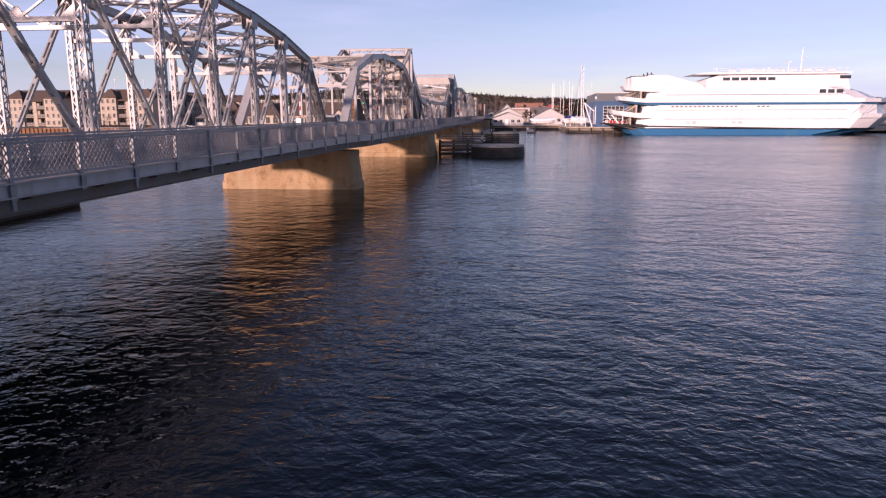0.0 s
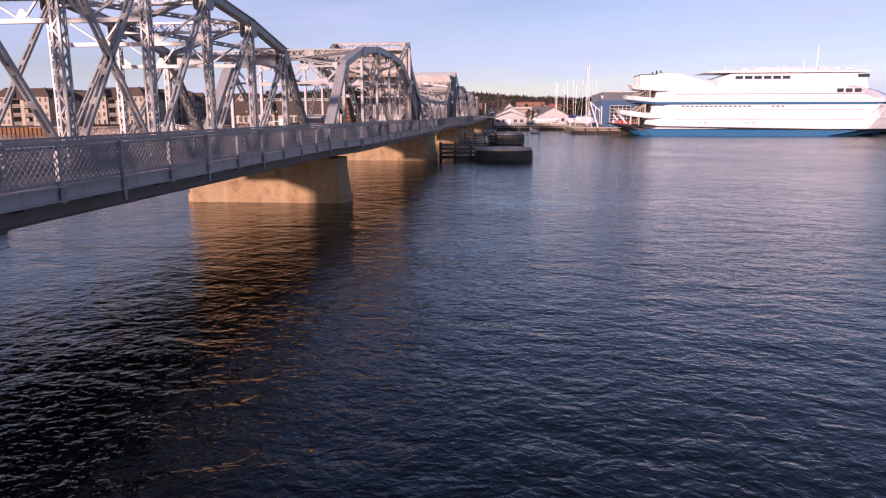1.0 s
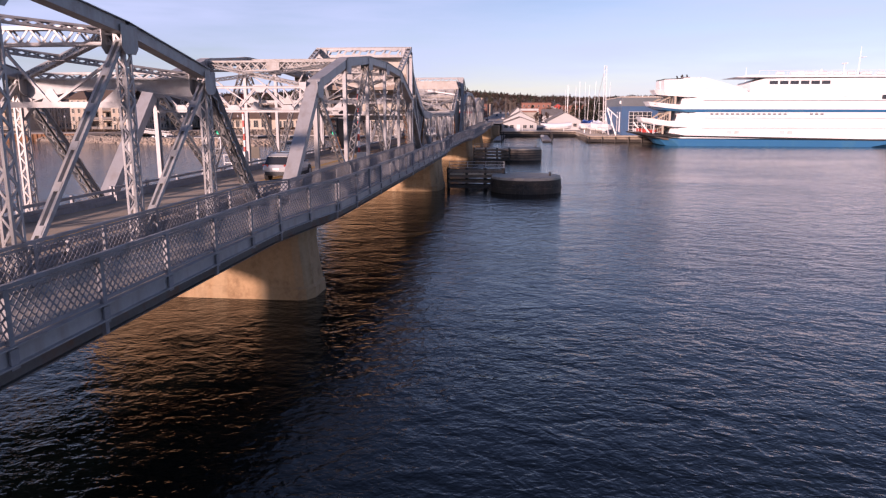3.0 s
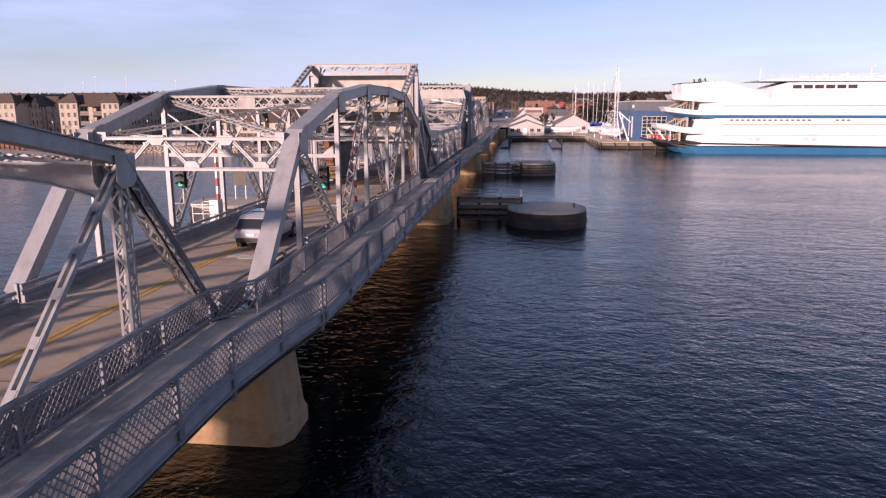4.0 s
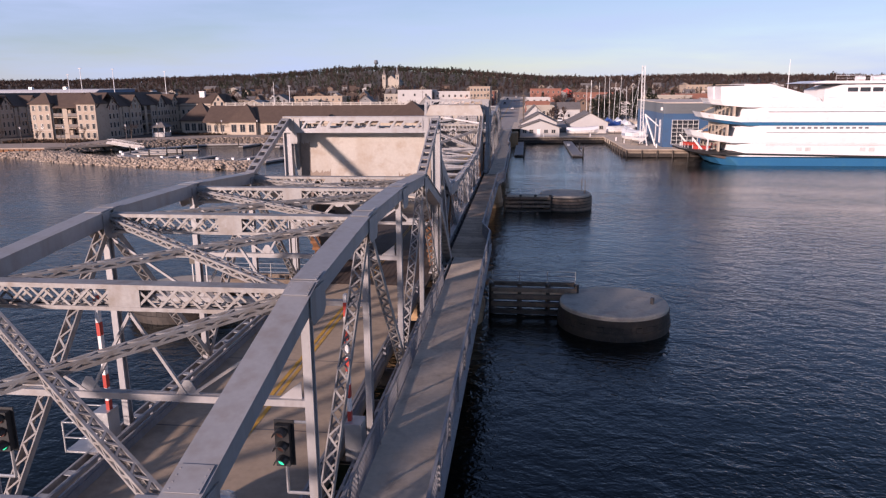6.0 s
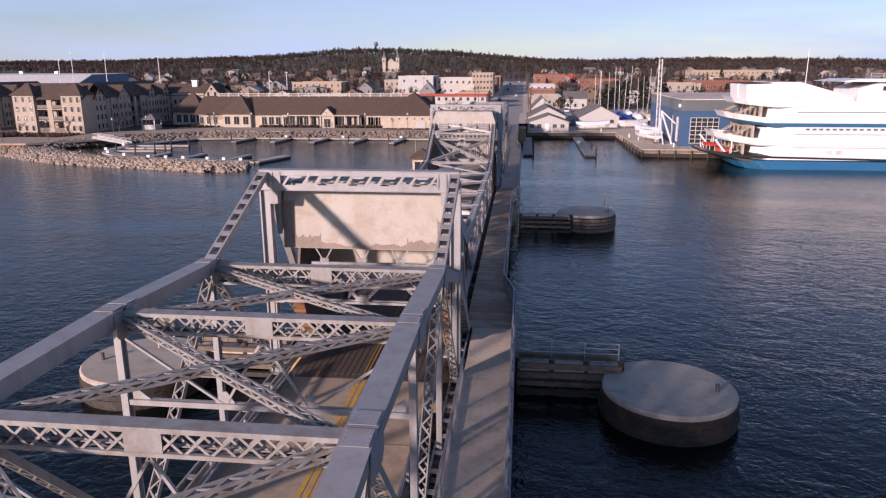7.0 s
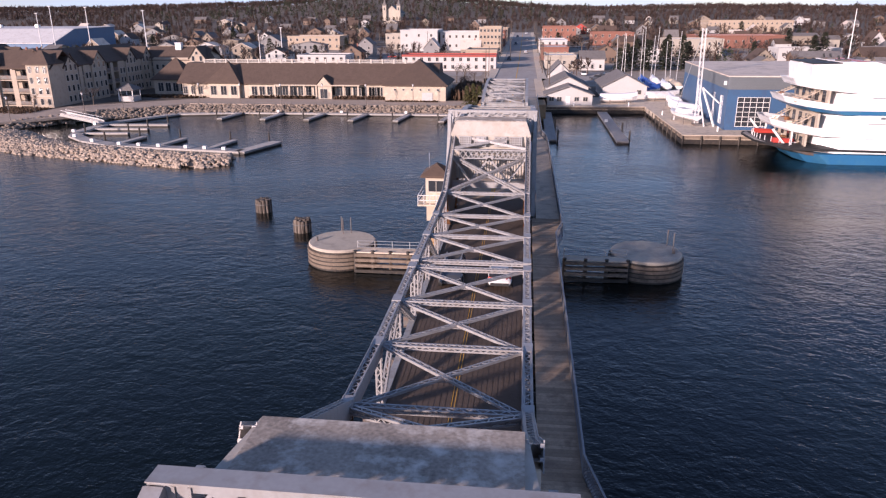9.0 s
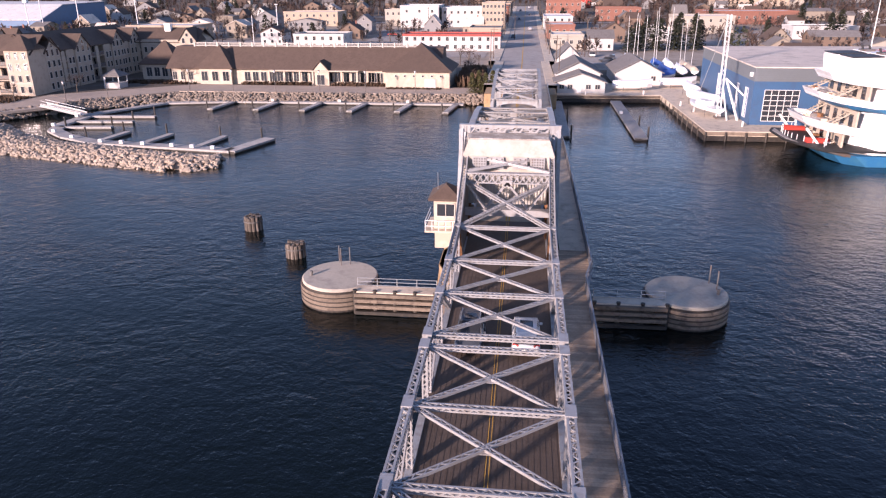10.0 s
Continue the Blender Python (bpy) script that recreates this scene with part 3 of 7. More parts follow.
def arch_portal(parent, y, z, material, x):
    """A laced strut over a shallow plate arch with knees at the end posts."""
    gg = G()
    gg.laced((-x, y, z), (x, y, z), 0.3, 0.26, (0, 0, 1), "us", 0.3, 0.05, 0.07)
    part("portal_strut", gg, material, parent)
    arc = [(x * (i / 8 - 1), z - 0.42 - 0.62 * abs(i / 8 - 1) ** 2.2) for i in range(17)]
    gg = G()
    for (xa, za), (xb, zb) in zip(arc, arc[1:]):
        gg.add([(xa, y - 0.02, z - 0.1), (xb, y - 0.02, z - 0.1), (xb, y - 0.02, zb), (xa, y - 0.02, za), (xa, y + 0.02, z - 0.1), (xb, y + 0.02, z - 0.1), (xb, y + 0.02, zb), (xa, y + 0.02, za)],
               ((0, 3, 2, 1), (4, 5, 6, 7), (3, 7, 6, 2), (0, 1, 5, 4)))
        gg.beam((xa, y, za), (xb, y, zb), 0.22, 0.04)
    part("portal_arch", gg, material, parent, "plate arch with an angle along its lower edge")
    for s in (-1, 1):
        part("knee_plate", G().front([(s * (x - 0.1), z - 1.5), (s * (x - 0.55), z - 1.0), (s * (x - 0.55), z - 0.75), (s * (x - 0.1), z - 0.6)][::s], y - 0.12, y + 0.12), material, parent)


def pratt_span(my, label):
    """The outer span: laced posts, thin battened diagonals, dark top chord."""
    t = thing("truss_span", label, "bridge span", "bridge truss spans")
    yk = [my(v) for v in [-43.75] + [-5.45 - 4.85 * (8 - k) for k in range(1, 9)] + [-1.15]]
    z = {1: 8.85, 2: 9.8, 3: 10.4, 4: 10.75, 5: 10.75, 6: 10.4, 7: 9.8, 8: 8.85}
    zb = ROAD_Z + 0.1
    for s in (-1, 1):
        x = PX * s
        up = [(x, yk[k], z[k]) for k in range(1, 9)]
        for a, b in zip(up, up[1:]):
            part("top_chord", chord_poly(G(), [a, b], 0.36, 0.32), STEEL2, t)
        for a, b in ((0, 1), (9, 8)):
            p, q = Vector((x, yk[a], zb - 0.1)), Vector((x, yk[b], z[b]))
            gg = chord_poly(G(), [p, q], 0.36, 0.06)
            d = (q - p).normalized()
            u = Vector((1, 0, 0)).cross(d)
            u = u if u.z > 0 else -u
            gg.laced(p - u * 0.17, q - u * 0.17, 0.34, 0.34, u, "s", 0.34, 0.07, 0.07)
            gg.laced(p - u * 0.17, q - u * 0.17, 0.34, 0.34, u, "u", 0.4, 0.06, 0.06)
            part("end_post", gg, STEEL2, t, "grey end post with laced sides")
        gg = G()
        ladder(gg, (x, yk[0], zb - 0.25), (x, yk[9], zb - 0.25), 0.3, 0.4, (0, 0, 1), 1.2)
        part("bottom_chord", gg, STEEL2, t)
        for k in range(1, 9):
            gg = G()
            gg.laced((x, yk[k], zb - 0.3), (x, yk[k], z[k] - 0.12), 0.3, 0.36, (0, 1, 0), "us", 0.3, 0.055, 0.07)
            part("post", gg, STEEL, t)
            gusset(t, x * 0.982, yk[k], z[k] - 0.3, STEEL2, 0.8, 0.75)
        for ku, kl in ((1, 2), (2, 3), (3, 4), (4, 5), (5, 4), (6, 5), (7, 6), (8, 7)):
            gg = G()
            ladder(gg, (x, yk[ku], z[ku] - 0.2), (x, yk[kl], zb), 0.17, 0.12, (0, 0, 1), 1.15)
            part("diagonal", gg, STEEL2, t, "thin pair of bars with tie plates")
    for k in range(2, 8):
        gg = G()
        strut_deep(gg, yk[k], z[k] + 0.02, -PX + 0.2, PX - 0.2, 0.42, 0.26, False, False)
        part("top_strut", gg, STEEL, t)
        sway(t, yk[k], z[k], z[k] - 2.0, STEEL, PX)
    for k in (1, 8):
        arch_portal(t, yk[k], z[k] - 0.05, STEEL2, PX)
    lateral(t, [(-PX + 0.2, yk[k], z[k] - 0.1) for k in range(1, 9)], [(PX - 0.2, yk[k], z[k] - 0.1) for k in range(1, 9)], STEEL, 0.22, 0.2)
    return t


def mirror(y):
    return 2 * MID - y


def plain(y):
    return y


warren_span(plain, "silver-painted steel through-truss span with laced diagonals beside the bascule")
pratt_span(plain, "grey steel through-truss span with laced posts over the water")
warren_span(mirror, "silver-painted steel through-truss span with laced diagonals beyond the bascule")
pratt_span(mirror, "grey steel through-truss span with laced posts near the town shore")


def leaf(my, label, cy_=None):
    """One bascule leaf with its counterweight and rolling segments."""
    t = thing("bascule_leaf", label, "bascule leaf", "bascule leaves")
    cwy = cy_ or my          # where the counterweight stands along the bridge
    nodes = [(37.6, 12.3), (41.1, 10.1), (46.8, 7.5), (52.8, 7.2), (58.1, 7.2), (63.4, 7.2)]
    zb = ROAD_Z - 0.15
    for s in (-1, 1):
        x = 3.5 * s
        for (ya, za), (yb, zb_) in zip(nodes, nodes[1:]):
            gg = G()
            gg.laced((x, my(ya), za), (x, my(yb), zb_), 0.42, 0.42, (0, 0, 1), "us", 0.3, 0.06, 0.1)
            if ya < 47:
                for b in (-1, 1):
                    gg.beam((x + b * 0.2, my(ya), za - 0.1), (x + b * 0.2, my(yb), zb_ - 0.1), 0.03, 0.75)
            part("top_chord", gg, STEEL, t)
        gg = G()
        gg.beam((x, my(37), zb), (x, my(63.7), zb), 0.36, 0.5)
        part("bottom_chord", gg, STEEL2, t)
        for y_, z_ in nodes[2:]:
            gg = G()
            gg.laced((x, my(y_), zb), (x, my(y_), z_ - 0.15), 0.32, 0.3, (0, 1, 0), "us", 0.3, 0.05, 0.08)
            part("post", gg, STEEL, t)
            gg = G()
            gg.box((x, my(y_), z_), (0.5, 0.9, 0.5))
            part("gusset_plate", gg, STEEL, t)
        for (ya, za), (yb, z2) in (((46.8, 7.4), (52.8, zb)), ((58.1, 7.1), (52.8, zb)), ((58.1, 7.1), (63.4, zb)), ((46.8, 7.3), (42.5, zb))):
            gg = G()
            gg.laced((x, my(ya), za), (x, my(yb), z2), 0.28, 0.28, (0, 1, 0.3), "us", 0.3, 0.045, 0.075)
            part("diagonal", gg, STEEL, t)
        # curved rolling segment with its tread
        cy, cz, r = 41.5, 8.6, 5.4
        arc = [(cy + r * math.sin(a), cz - r * math.cos(a)) for a in [radians(-75 + 8 * i) for i in range(20)]]
        poly = [(my(a), b) for a, b in arc] + [(my(45.6), 7.0), (my(40.5), 9.3), (my(37.0), 9.3)]
        gg = G()
        gg.side(poly, x - 0.06, x + 0.06)
        # dark colour stands in for the shade on the segment's inner face
        part("rolling_segment", gg, GIRDER, t, "dark riveted curved segment plate")
        gg = G()
        for (a, b), (c, d) in zip(arc, arc[1:]):
            gg.beam((x, my(a), b), (x, my(c), d), 0.14, 0.5, (1, 0, 0))
        part("tread", gg, RUST, t, "rusty brown curved tread")
        gg = G()
        for a in range(9):
            w = radians(-76 + 6 * a)
            gg.beam((x - 0.3, my(cy + (r + 0.1) * math.sin(w)), cz - (r + 0.1) * math.cos(w)), (x + 0.3, my(cy + (r + 0.1) * math.sin(w)), cz - (r + 0.1) * math.cos(w)), 0.1, 0.16)
        part("rack_teeth", gg, RUST, t, "orange rusty rack teeth")
    tops = nodes[2:]
    for y_, z_ in tops:
        gg = G()
        gg.laced((-3.3, my(y_), z_), (3.3, my(y_), z_), 0.36, 0.24, (0, 0, 1), "us", 0.3, 0.05, 0.08)
        part("top_strut", gg, STEEL, t)
    lateral(t, [(-3.3, my(y_), z_) for y_, z_ in tops], [(3.3, my(y_), z_) for y_, z_ in tops], STEEL, 0.27, 0.13)
    # heavy portal where the chord climbs to the counterweight
    gg = G()
    strut_deep(gg, my(41.2), 10.2, -3.4, 3.4, 0.75, 0.4, False)
    part("portal_strut", gg, STEEL, t)
    gg = G()
    gg.laced((-3.3, my(41.2), 9.5), (3.3, my(46.6), 7.5), 0.3, 0.3, (0, 0, 1), "us", 0.3, 0.05, 0.08)
    gg.laced((3.3, my(41.2), 9.5), (-3.3, my(46.6), 7.5), 0.3, 0.3, (0, 0, 1), "us", 0.3, 0.05, 0.08)
    part("lateral_brace", gg, STEEL, t)
    # heel portal: girder, W-shaped bracing, knees
    part("heel_girder", G().box((0, my(41.4), 7.0), (6.8, 0.5, 0.5)).box((0, my(41.4), 7.28), (6.8, 0.62, 0.04)), STEEL, t)
    for s in (-1, 1):
        part("portal_brace", G().beam((s * 3.3, my(41.4), 9.5), (s * 1.75, my(41.4), 7.3), 0.2, 0.18), STEEL, t)
        part("portal_brace", G().beam((s * 1.75, my(41.4), 7.3), (0, my(41.4), 9.5), 0.2, 0.18), STEEL, t)
        part("knee_brace", G().beam((s * 1.75, my(41.4), 6.85), (s * 3.4, my(41.4), 5.6), 0.16, 0.16), STEEL, t)
    part("gusset_plate", G().front([(-0.4, 9.7), (0.4, 9.7), (0.4, 9.5), (0.2, 9.2), (-0.2, 9.2), (-0.4, 9.5)], my(41.4) - 0.1, my(41.4) + 0.1), STEEL, t)
    # cross bracing between the climbing chords, in front of the counterweight
    for s in (-1, 1):
        gg = G()
        gg.laced((s * 3.35, my(39.35), 11.25), (-s * 3.35, my(41.0), 10.3), 0.34, 0.2, (0, 0, 1), "us", 0.3, 0.05, 0.09)
        part("lateral_brace", gg, STEEL, t)
    # ribbed plate box hung below the counterweight
    gg = G()
    gg.box((0, my(39.62), 8.35), (6.5, 0.12, 2.3))
    part("ballast_plate", gg, CWCONC, t, "pale ribbed plate below the counterweight")
    rm = G().box((0, 0, 0), (0.07, 0.1, 2.25)).mesh("plate_rib", STEEL)
    for i in range(26):
        o = part("plate_rib", rm, STEEL, t)
        o.location = (-3.12 + 0.25 * i, my(39.74), 8.35)
    # perforated pocket plates on the inner face; dark blocks imitate the shade in the holes
    for xc in (-2.35, -0.95, 0.95, 2.35):
        p = part("pocket_plate", G().box((xc, cwy(39.16), 10.75), (1.15, 0.06, 0.95)), STEEL, t, "grey plate with small square holes")
        gg = G()
        for i in range(5):
            for j in range(4):
                if abs(xc) > 2 or (i + j) % 2:
                    gg.box((xc - 0.42 + 0.21 * i, cwy(39.21), 10.44 + 0.21 * j), (0.1, 0.05, 0.1))
        part("plate_holes", gg, GIRDER, p)
    # counterweight
    cw = G()
    y0, y1 = 35.5, 38.6
    prof = [(cwy(y0), 9.55), (cwy(y1), 9.25), (cwy(y1 + 0.4), 11.3), (cwy(y1 - 0.4), 12.45), (cwy(y0 + 0.1), 12.5)]
    cw.side(prof, -3.72, 3.72)
    for i, (_, z_) in enumerate(prof):
        if z_ > 12.4:
            for j in (i, i + len(prof)):
                x_, y_, z_ = cw.v[j]
                cw.v[j] = (math.copysign(3.3 if i == 3 else 3.62, x_), y_, z_)
    c = part("counterweight", cw, CWCONC, t, "weathered pale concrete counterweight block")
    rs = random.Random(8)
    sgn = 1 if cwy(1) > cwy(0) else -1
    for xa, xb, za in ((-3.7, -3.15, 11.7), (-3.15, -2.0, 10.1), (-2.0, 1.9, 9.74), (1.9, 3.25, 9.94), (3.25, 3.7, 10.9)):
        m_ = 14
        up_ = [(xa + (xb - xa) * i / m_, za + rs.uniform(-0.09, 0.1) + (0.12 if i in (0, m_) else 0)) for i in range(m_ + 1)]
        gg = G()
        at_ = lambda zz: cwy(y0 + 0.1 * (zz - 9.55) / 2.95) - 0.006 * sgn
        gg.v = [(x_, at_(9.57), 9.57) for x_, _ in up_] + [(x_, at_(zz), zz) for x_, zz in up_]
        gg.f = [(i, i + 1, m_ + 2 + i, m_ + 1 + i) if sgn > 0 else (i, m_ + 1 + i, m_ + 2 + i, i + 1) for i in range(m_)]
        part("bare_patch", gg, BAREC, c, "bare grey-brown concrete where the coating has peeled")
    tp = G()
    tp.side([(cwy(y0 + 0.25), 12.5), (cwy(y1 - 0.5), 12.46), (cwy(y1 - 0.5), 12.52), (cwy(y0 + 0.25), 12.56)], -3.25, 3.25)
    part("counterweight_top", tp, CWTOP, c, "stained blotchy concrete top face")
    gg = G()
    for s in (-1, 1):
        gg = G()
        gg.side([(cwy(35.0), 12.7), (cwy(35.9), 12.6), (cwy(36.4), 11.2), (cwy(35.4), 10.2), (cwy(35.2), 11.6)], s * 3.84 - 0.1, s * 3.84 + 0.1)
        part("counterweight_bracket", gg, STEEL2, t)
    gg = G()
    gg.beam((-2.6, cwy(35.9), 8.75), (3.3, cwy(35.9), 8.75), 0.12, 0.14)
    for xa in (-2.0, -0.25, 1.5):
        for d in (-0.45, 0.45):
            gg.beam((xa + d, cwy(35.9), 9.6), (xa, cwy(35.9), 8.8), 0.06, 0.07, (0, 1, 0))
        gg.box((xa, cwy(35.9), 8.87), (0.4, 0.05, 0.26))
    gg.front([(3.3, 9.3), (2.7, 8.85), (2.7, 8.65), (3.3, 8.1)], cwy(35.9) - 0.05, cwy(35.9) + 0.05)
    part("hanger_truss", gg, STEEL2, t)
    return t


leaf(plain, "silver lattice bascule leaf with pale concrete overhead counterweight")


def mirror_near(y):
    return mirror(y) - 0.8


leaf(mirror, "silver lattice bascule leaf beyond the channel with overhead counterweight", mirror_near)


def tower(my, label, foot=None):
    t = thing("tower_frame", label, "tower frame", "bascule tower frames")
    y = 34.75
    foot = foot or my
    for s in (-1, 1):
        x = 4.12 * s
        gg = G()
        for b in (-1, 1):
            gg.beam((x + b * 0.2, my(y), ROAD_Z - 0.2), (x + b * 0.2, my(y), 12.75), 0.06, 0.4, (0, 1, 0))
        gg.beam((x, my(y), ROAD_Z - 0.2), (x, my(y), 12.75), 0.34, 0.1, (0, 1, 0))
        part("column", gg, STEEL, t)
        gg = G()
        ladder(gg, (x, foot(28.9), UZ[5] + 0.15), (x, my(34.5), 13.0), 0.36, 0.24, (0, 0, 1), 0.8)
        part("back_stay", gg, STEEL, t, "ladder-like battened raking strut")
        gg = G()
        gg.beam((x, my(34.9), 12.8), (x, foot(40.6), ROAD_Z), 0.3, 0.34)
        part("raking_leg", gg, STEEL2, t)
    g1 = G()
    for z in (13.13, 12.4):
        g1.box((0, my(y), z), (8.6, 0.44, 0.1))
        g1.box((0, my(y), z + (0.06 if z > 13 else -0.06)), (8.6, 0.56, 0.03))
        for b in (-0.2, 0.2):
            g1.box((0, my(y) + b, z - (0.1 if z > 13 else -0.09)), (8.5, 0.03, 0.14))
    # solid ends with stiffeners, open web with slanted bars that meet in small plates between
    for s in (-1, 1):
        for dx in (4.24, 3.94, 3.74, 3.4):
            g1.box((s * dx, my(y), 12.77), (0.07, 0.5, 0.66))
        for b in (-0.19, 0.19):
            g1.box((s * 3.82, my(y) + b, 12.77), (0.86, 0.025, 0.66))
        g1.box((s * 3.72, my(y), 12.05), (0.34, 0.5, 0.62))
        g1.box((s * 3.72, my(y) - 0.27, 12.05), (0.4, 0.03, 0.5))
    for b in (-0.19, 0.19):
        for i in range(5):
            xa = -3.36 + 1.36 * i
            g1.beam((xa + 0.42, my(y) + b, 13.0), (xa + 0.06, my(y) + b, 12.5), 0.1, 0.025, (0, 1, 0))
            g1.beam((xa + 0.9, my(y) + b, 12.5), (xa + 1.26, my(y) + b, 13.0), 0.1, 0.025, (0, 1, 0))
            for xe, zz, sg in ((xa + 0.66, 12.95, -1), (xa + 1.34, 12.56, 1)) if i < 4 else ((xa + 0.66, 12.95, -1),):
                g1.front([(xe - 0.3, zz), (xe + 0.3, zz), (xe + 0.2, zz + 0.1 * sg), (xe - 0.2, zz + 0.1 * sg)], my(y) + b - 0.012, my(y) + b + 0.012)
    part("top_beam", g1, STEEL, t, "deep silver box beam with slanted lacing bars")
    return t


tower(plain, "silver steel portal frame over the roadway beside the counterweight")
tower(lambda y: mirror(y) - 1.6, "silver steel portal frame over the roadway beyond the channel", mirror)

# ---- sidewalk and railings ----


def between(pts, y):
    for (a, xa), (b, xb) in zip(pts, pts[1:]):
        if y <= b:
            return xa + (xb - xa) * (y - a) / (b - a)
    return pts[-1][1]


OUTER = ((-130, 5.88), (-5.6, 5.88), (-3.0, 6.14), (-0.3, 6.52), (2.6, 6.6), (45.2, 6.6), (48.4, 5.9), (79.4, 5.95), (82.4, 6.6), (126, 6.6), (128.4, 6.5), (133.7, 5.88), (186, 5.88))
INNER = ((-130, 3.66), (-1.9, 3.66), (-0.75, 4.62), (1.3, 4.62), (4.0, 4.5), (124.1, 4.5), (126.8, 4.62), (128.85, 4.62), (130.0, 3.66), (186, 3.66))


def outer_x(y):
    return between(OUTER, y)


def inner_x(y):
    return between(INNER, y)


def walk_slab(cuts):
    gg = G()
    for y, y2 in zip(cuts, cuts[1:]):
        o = len(gg.v)
        for yy in (y, y2):
            xi, xo = min(4.45, inner_x(yy) - 0.04), outer_x(yy)
            gg.v += [(xi, yy, ROAD_Z - 0.15), (xo, yy, ROAD_Z - 0.15), (xo, yy, ROAD_Z), (xi, yy, ROAD_Z)]
        gg.f += [(o + 3, o + 2, o + 6, o + 7), (o, o + 4, o + 5, o + 1), (o + 1, o + 5, o + 6, o + 2), (o, o + 3, o + 7, o + 4)]
    return gg


def cuts(a, b):
    """The ends of a stretch and the bends of the sidewalk between them."""
    return [a] + sorted(y for y, _ in OUTER + INNER if a < y < b) + [b]


setting("sidewalk", walk_slab(cuts(-130, 41.2)), WALKC, "worn tan concrete bridge sidewalk", "sidewalk")
setting("sidewalk_far", walk_slab(cuts(86.9, 186)), WALKC, "worn tan concrete bridge sidewalk", "sidewalk")

edge = thing("sidewalk_framing", "dark steel edge girder and brackets carrying the sidewalk", "girder")
for a, b in zip(OUTER, OUTER[1:]):
    a, b = a[0], b[0]
    gg = G()
    gg.beam((outer_x(a) + 0.03, a, ROAD_Z - 0.14), (outer_x(b) + 0.03, b, ROAD_Z - 0.14), 0.05, 0.34)
    for dz in (0.02, -0.3):
        gg.beam((outer_x(a) + 0.08, a, ROAD_Z + dz), (outer_x(b) + 0.08, b, ROAD_Z + dz), 0.14, 0.03)
    part("edge_channel", gg, STEEL, edge, "pale grey painted edge channel")
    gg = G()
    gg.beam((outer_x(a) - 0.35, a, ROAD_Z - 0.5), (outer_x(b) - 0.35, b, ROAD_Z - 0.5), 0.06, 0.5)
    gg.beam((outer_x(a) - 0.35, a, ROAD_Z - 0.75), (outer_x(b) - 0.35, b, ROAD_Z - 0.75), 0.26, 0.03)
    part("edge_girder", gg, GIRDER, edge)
gg = G()
gg.add([(3.4, -0.06, -0.2), (5.8, -0.06, -0.2), (5.8, -0.06, -0.4), (3.4, -0.06, -0.95), (3.4, 0.06, -0.2), (5.8, 0.06, -0.2), (5.8, 0.06, -0.4), (3.4, 0.06, -0.95)],
       ((3, 2, 1, 0), (4, 5, 6, 7), (0, 1, 5, 4), (1, 2, 6, 5), (2, 3, 7, 6), (3, 0, 4, 7)))
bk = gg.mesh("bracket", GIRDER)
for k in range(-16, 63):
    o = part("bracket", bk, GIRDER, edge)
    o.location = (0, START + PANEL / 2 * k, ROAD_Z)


def rail_panel(L, h, cell=0.125, bar=0.03):
    """A diamond-mesh panel of length L along +y, standing at the origin."""
    gg = G()
    z0, z1 = 0.12, h - 0.06
    hh = z1 - z0
    k = max(3, round((L + hh) / (cell * 1.5)))
    for sgn in (1, -1):
        for i in range(1, k):
            c = -hh + (L + hh) * i / k if sgn > 0 else (L + hh) * i / k
            ya, yb = (c, c + hh) if sgn > 0 else (c, c - hh)
            za, zb = z0, z1
            lo, hi = min(ya, yb), max(ya, yb)
            if lo < 0:
                t_ = (0 - ya) / (yb - ya)
                if ya < 0:
                    ya, za = 0, z0 + hh * t_
                else:
                    yb, zb = 0, z0 + hh * t_
            if hi > L:
                t_ = (L - c) / (hh * sgn)
                if ya > L:
                    ya, za = L, z0 + hh * t_
                else:
                    yb, zb = L, z0 + hh * t_
            gg.beam((0.008 * sgn, ya, za), (0.008 * sgn, yb, zb), bar * 0.5, bar, (0, 0, 1))
    gg.beam((0, 0, h), (0, L, h), 0.09, 0.07).beam((0, 0, h - 0.09), (0, L, h - 0.09), 0.03, 0.05).beam((0, 0, 0.1), (0, L, 0.1), 0.05, 0.07)
    return gg


def railing(name, label, xf, stops, h=1.0, tall=True):
    t = thing(name, label, "railing", "bridge railings")
    cache = {}
    for i, (ya, yb) in enumerate(zip(stops, stops[1:])):
        p, q = Vector((xf(ya), ya, ROAD_Z)), Vector((xf(yb), yb, ROAD_Z))
        L = round((q - p).length, 2)
        if L not in cache:
            cache[L] = rail_panel(L, h).mesh("mesh_panel", RAILP)
        o = part("mesh_panel", cache[L], RAILP, t)
        o.location = p
        o.rotation_euler = (0, 0, math.atan2(-(q.x - p.x), q.y - p.y))
        if tall:
            gg = cache.setdefault("post%d" % (i % 2), None)
            if gg is None:
                gg = G()
                lo = -0.6 if i % 2 == 0 else -0.32
                gg.beam((0.05, 0, lo), (0.05, 0, h - 0.03), 0.09, 0.12, (0, 1, 0)).box((0.10, 0, -0.2), (0.04, 0.2, 0.34))
                gg = cache["post%d" % (i % 2)] = gg.mesh("rail_post", RAILP)
        else:
            gg = cache.get("post")
            if gg is None:
                gg = G()
                gg.beam((0, 0, 0), (0, 0, h - 0.03), 0.07, 0.09, (0, 1, 0))
                gg = cache["post"] = gg.mesh("rail_post", RAILP)
        o = part("rail_post", gg, RAILP, t)
        o.location = p
    return t


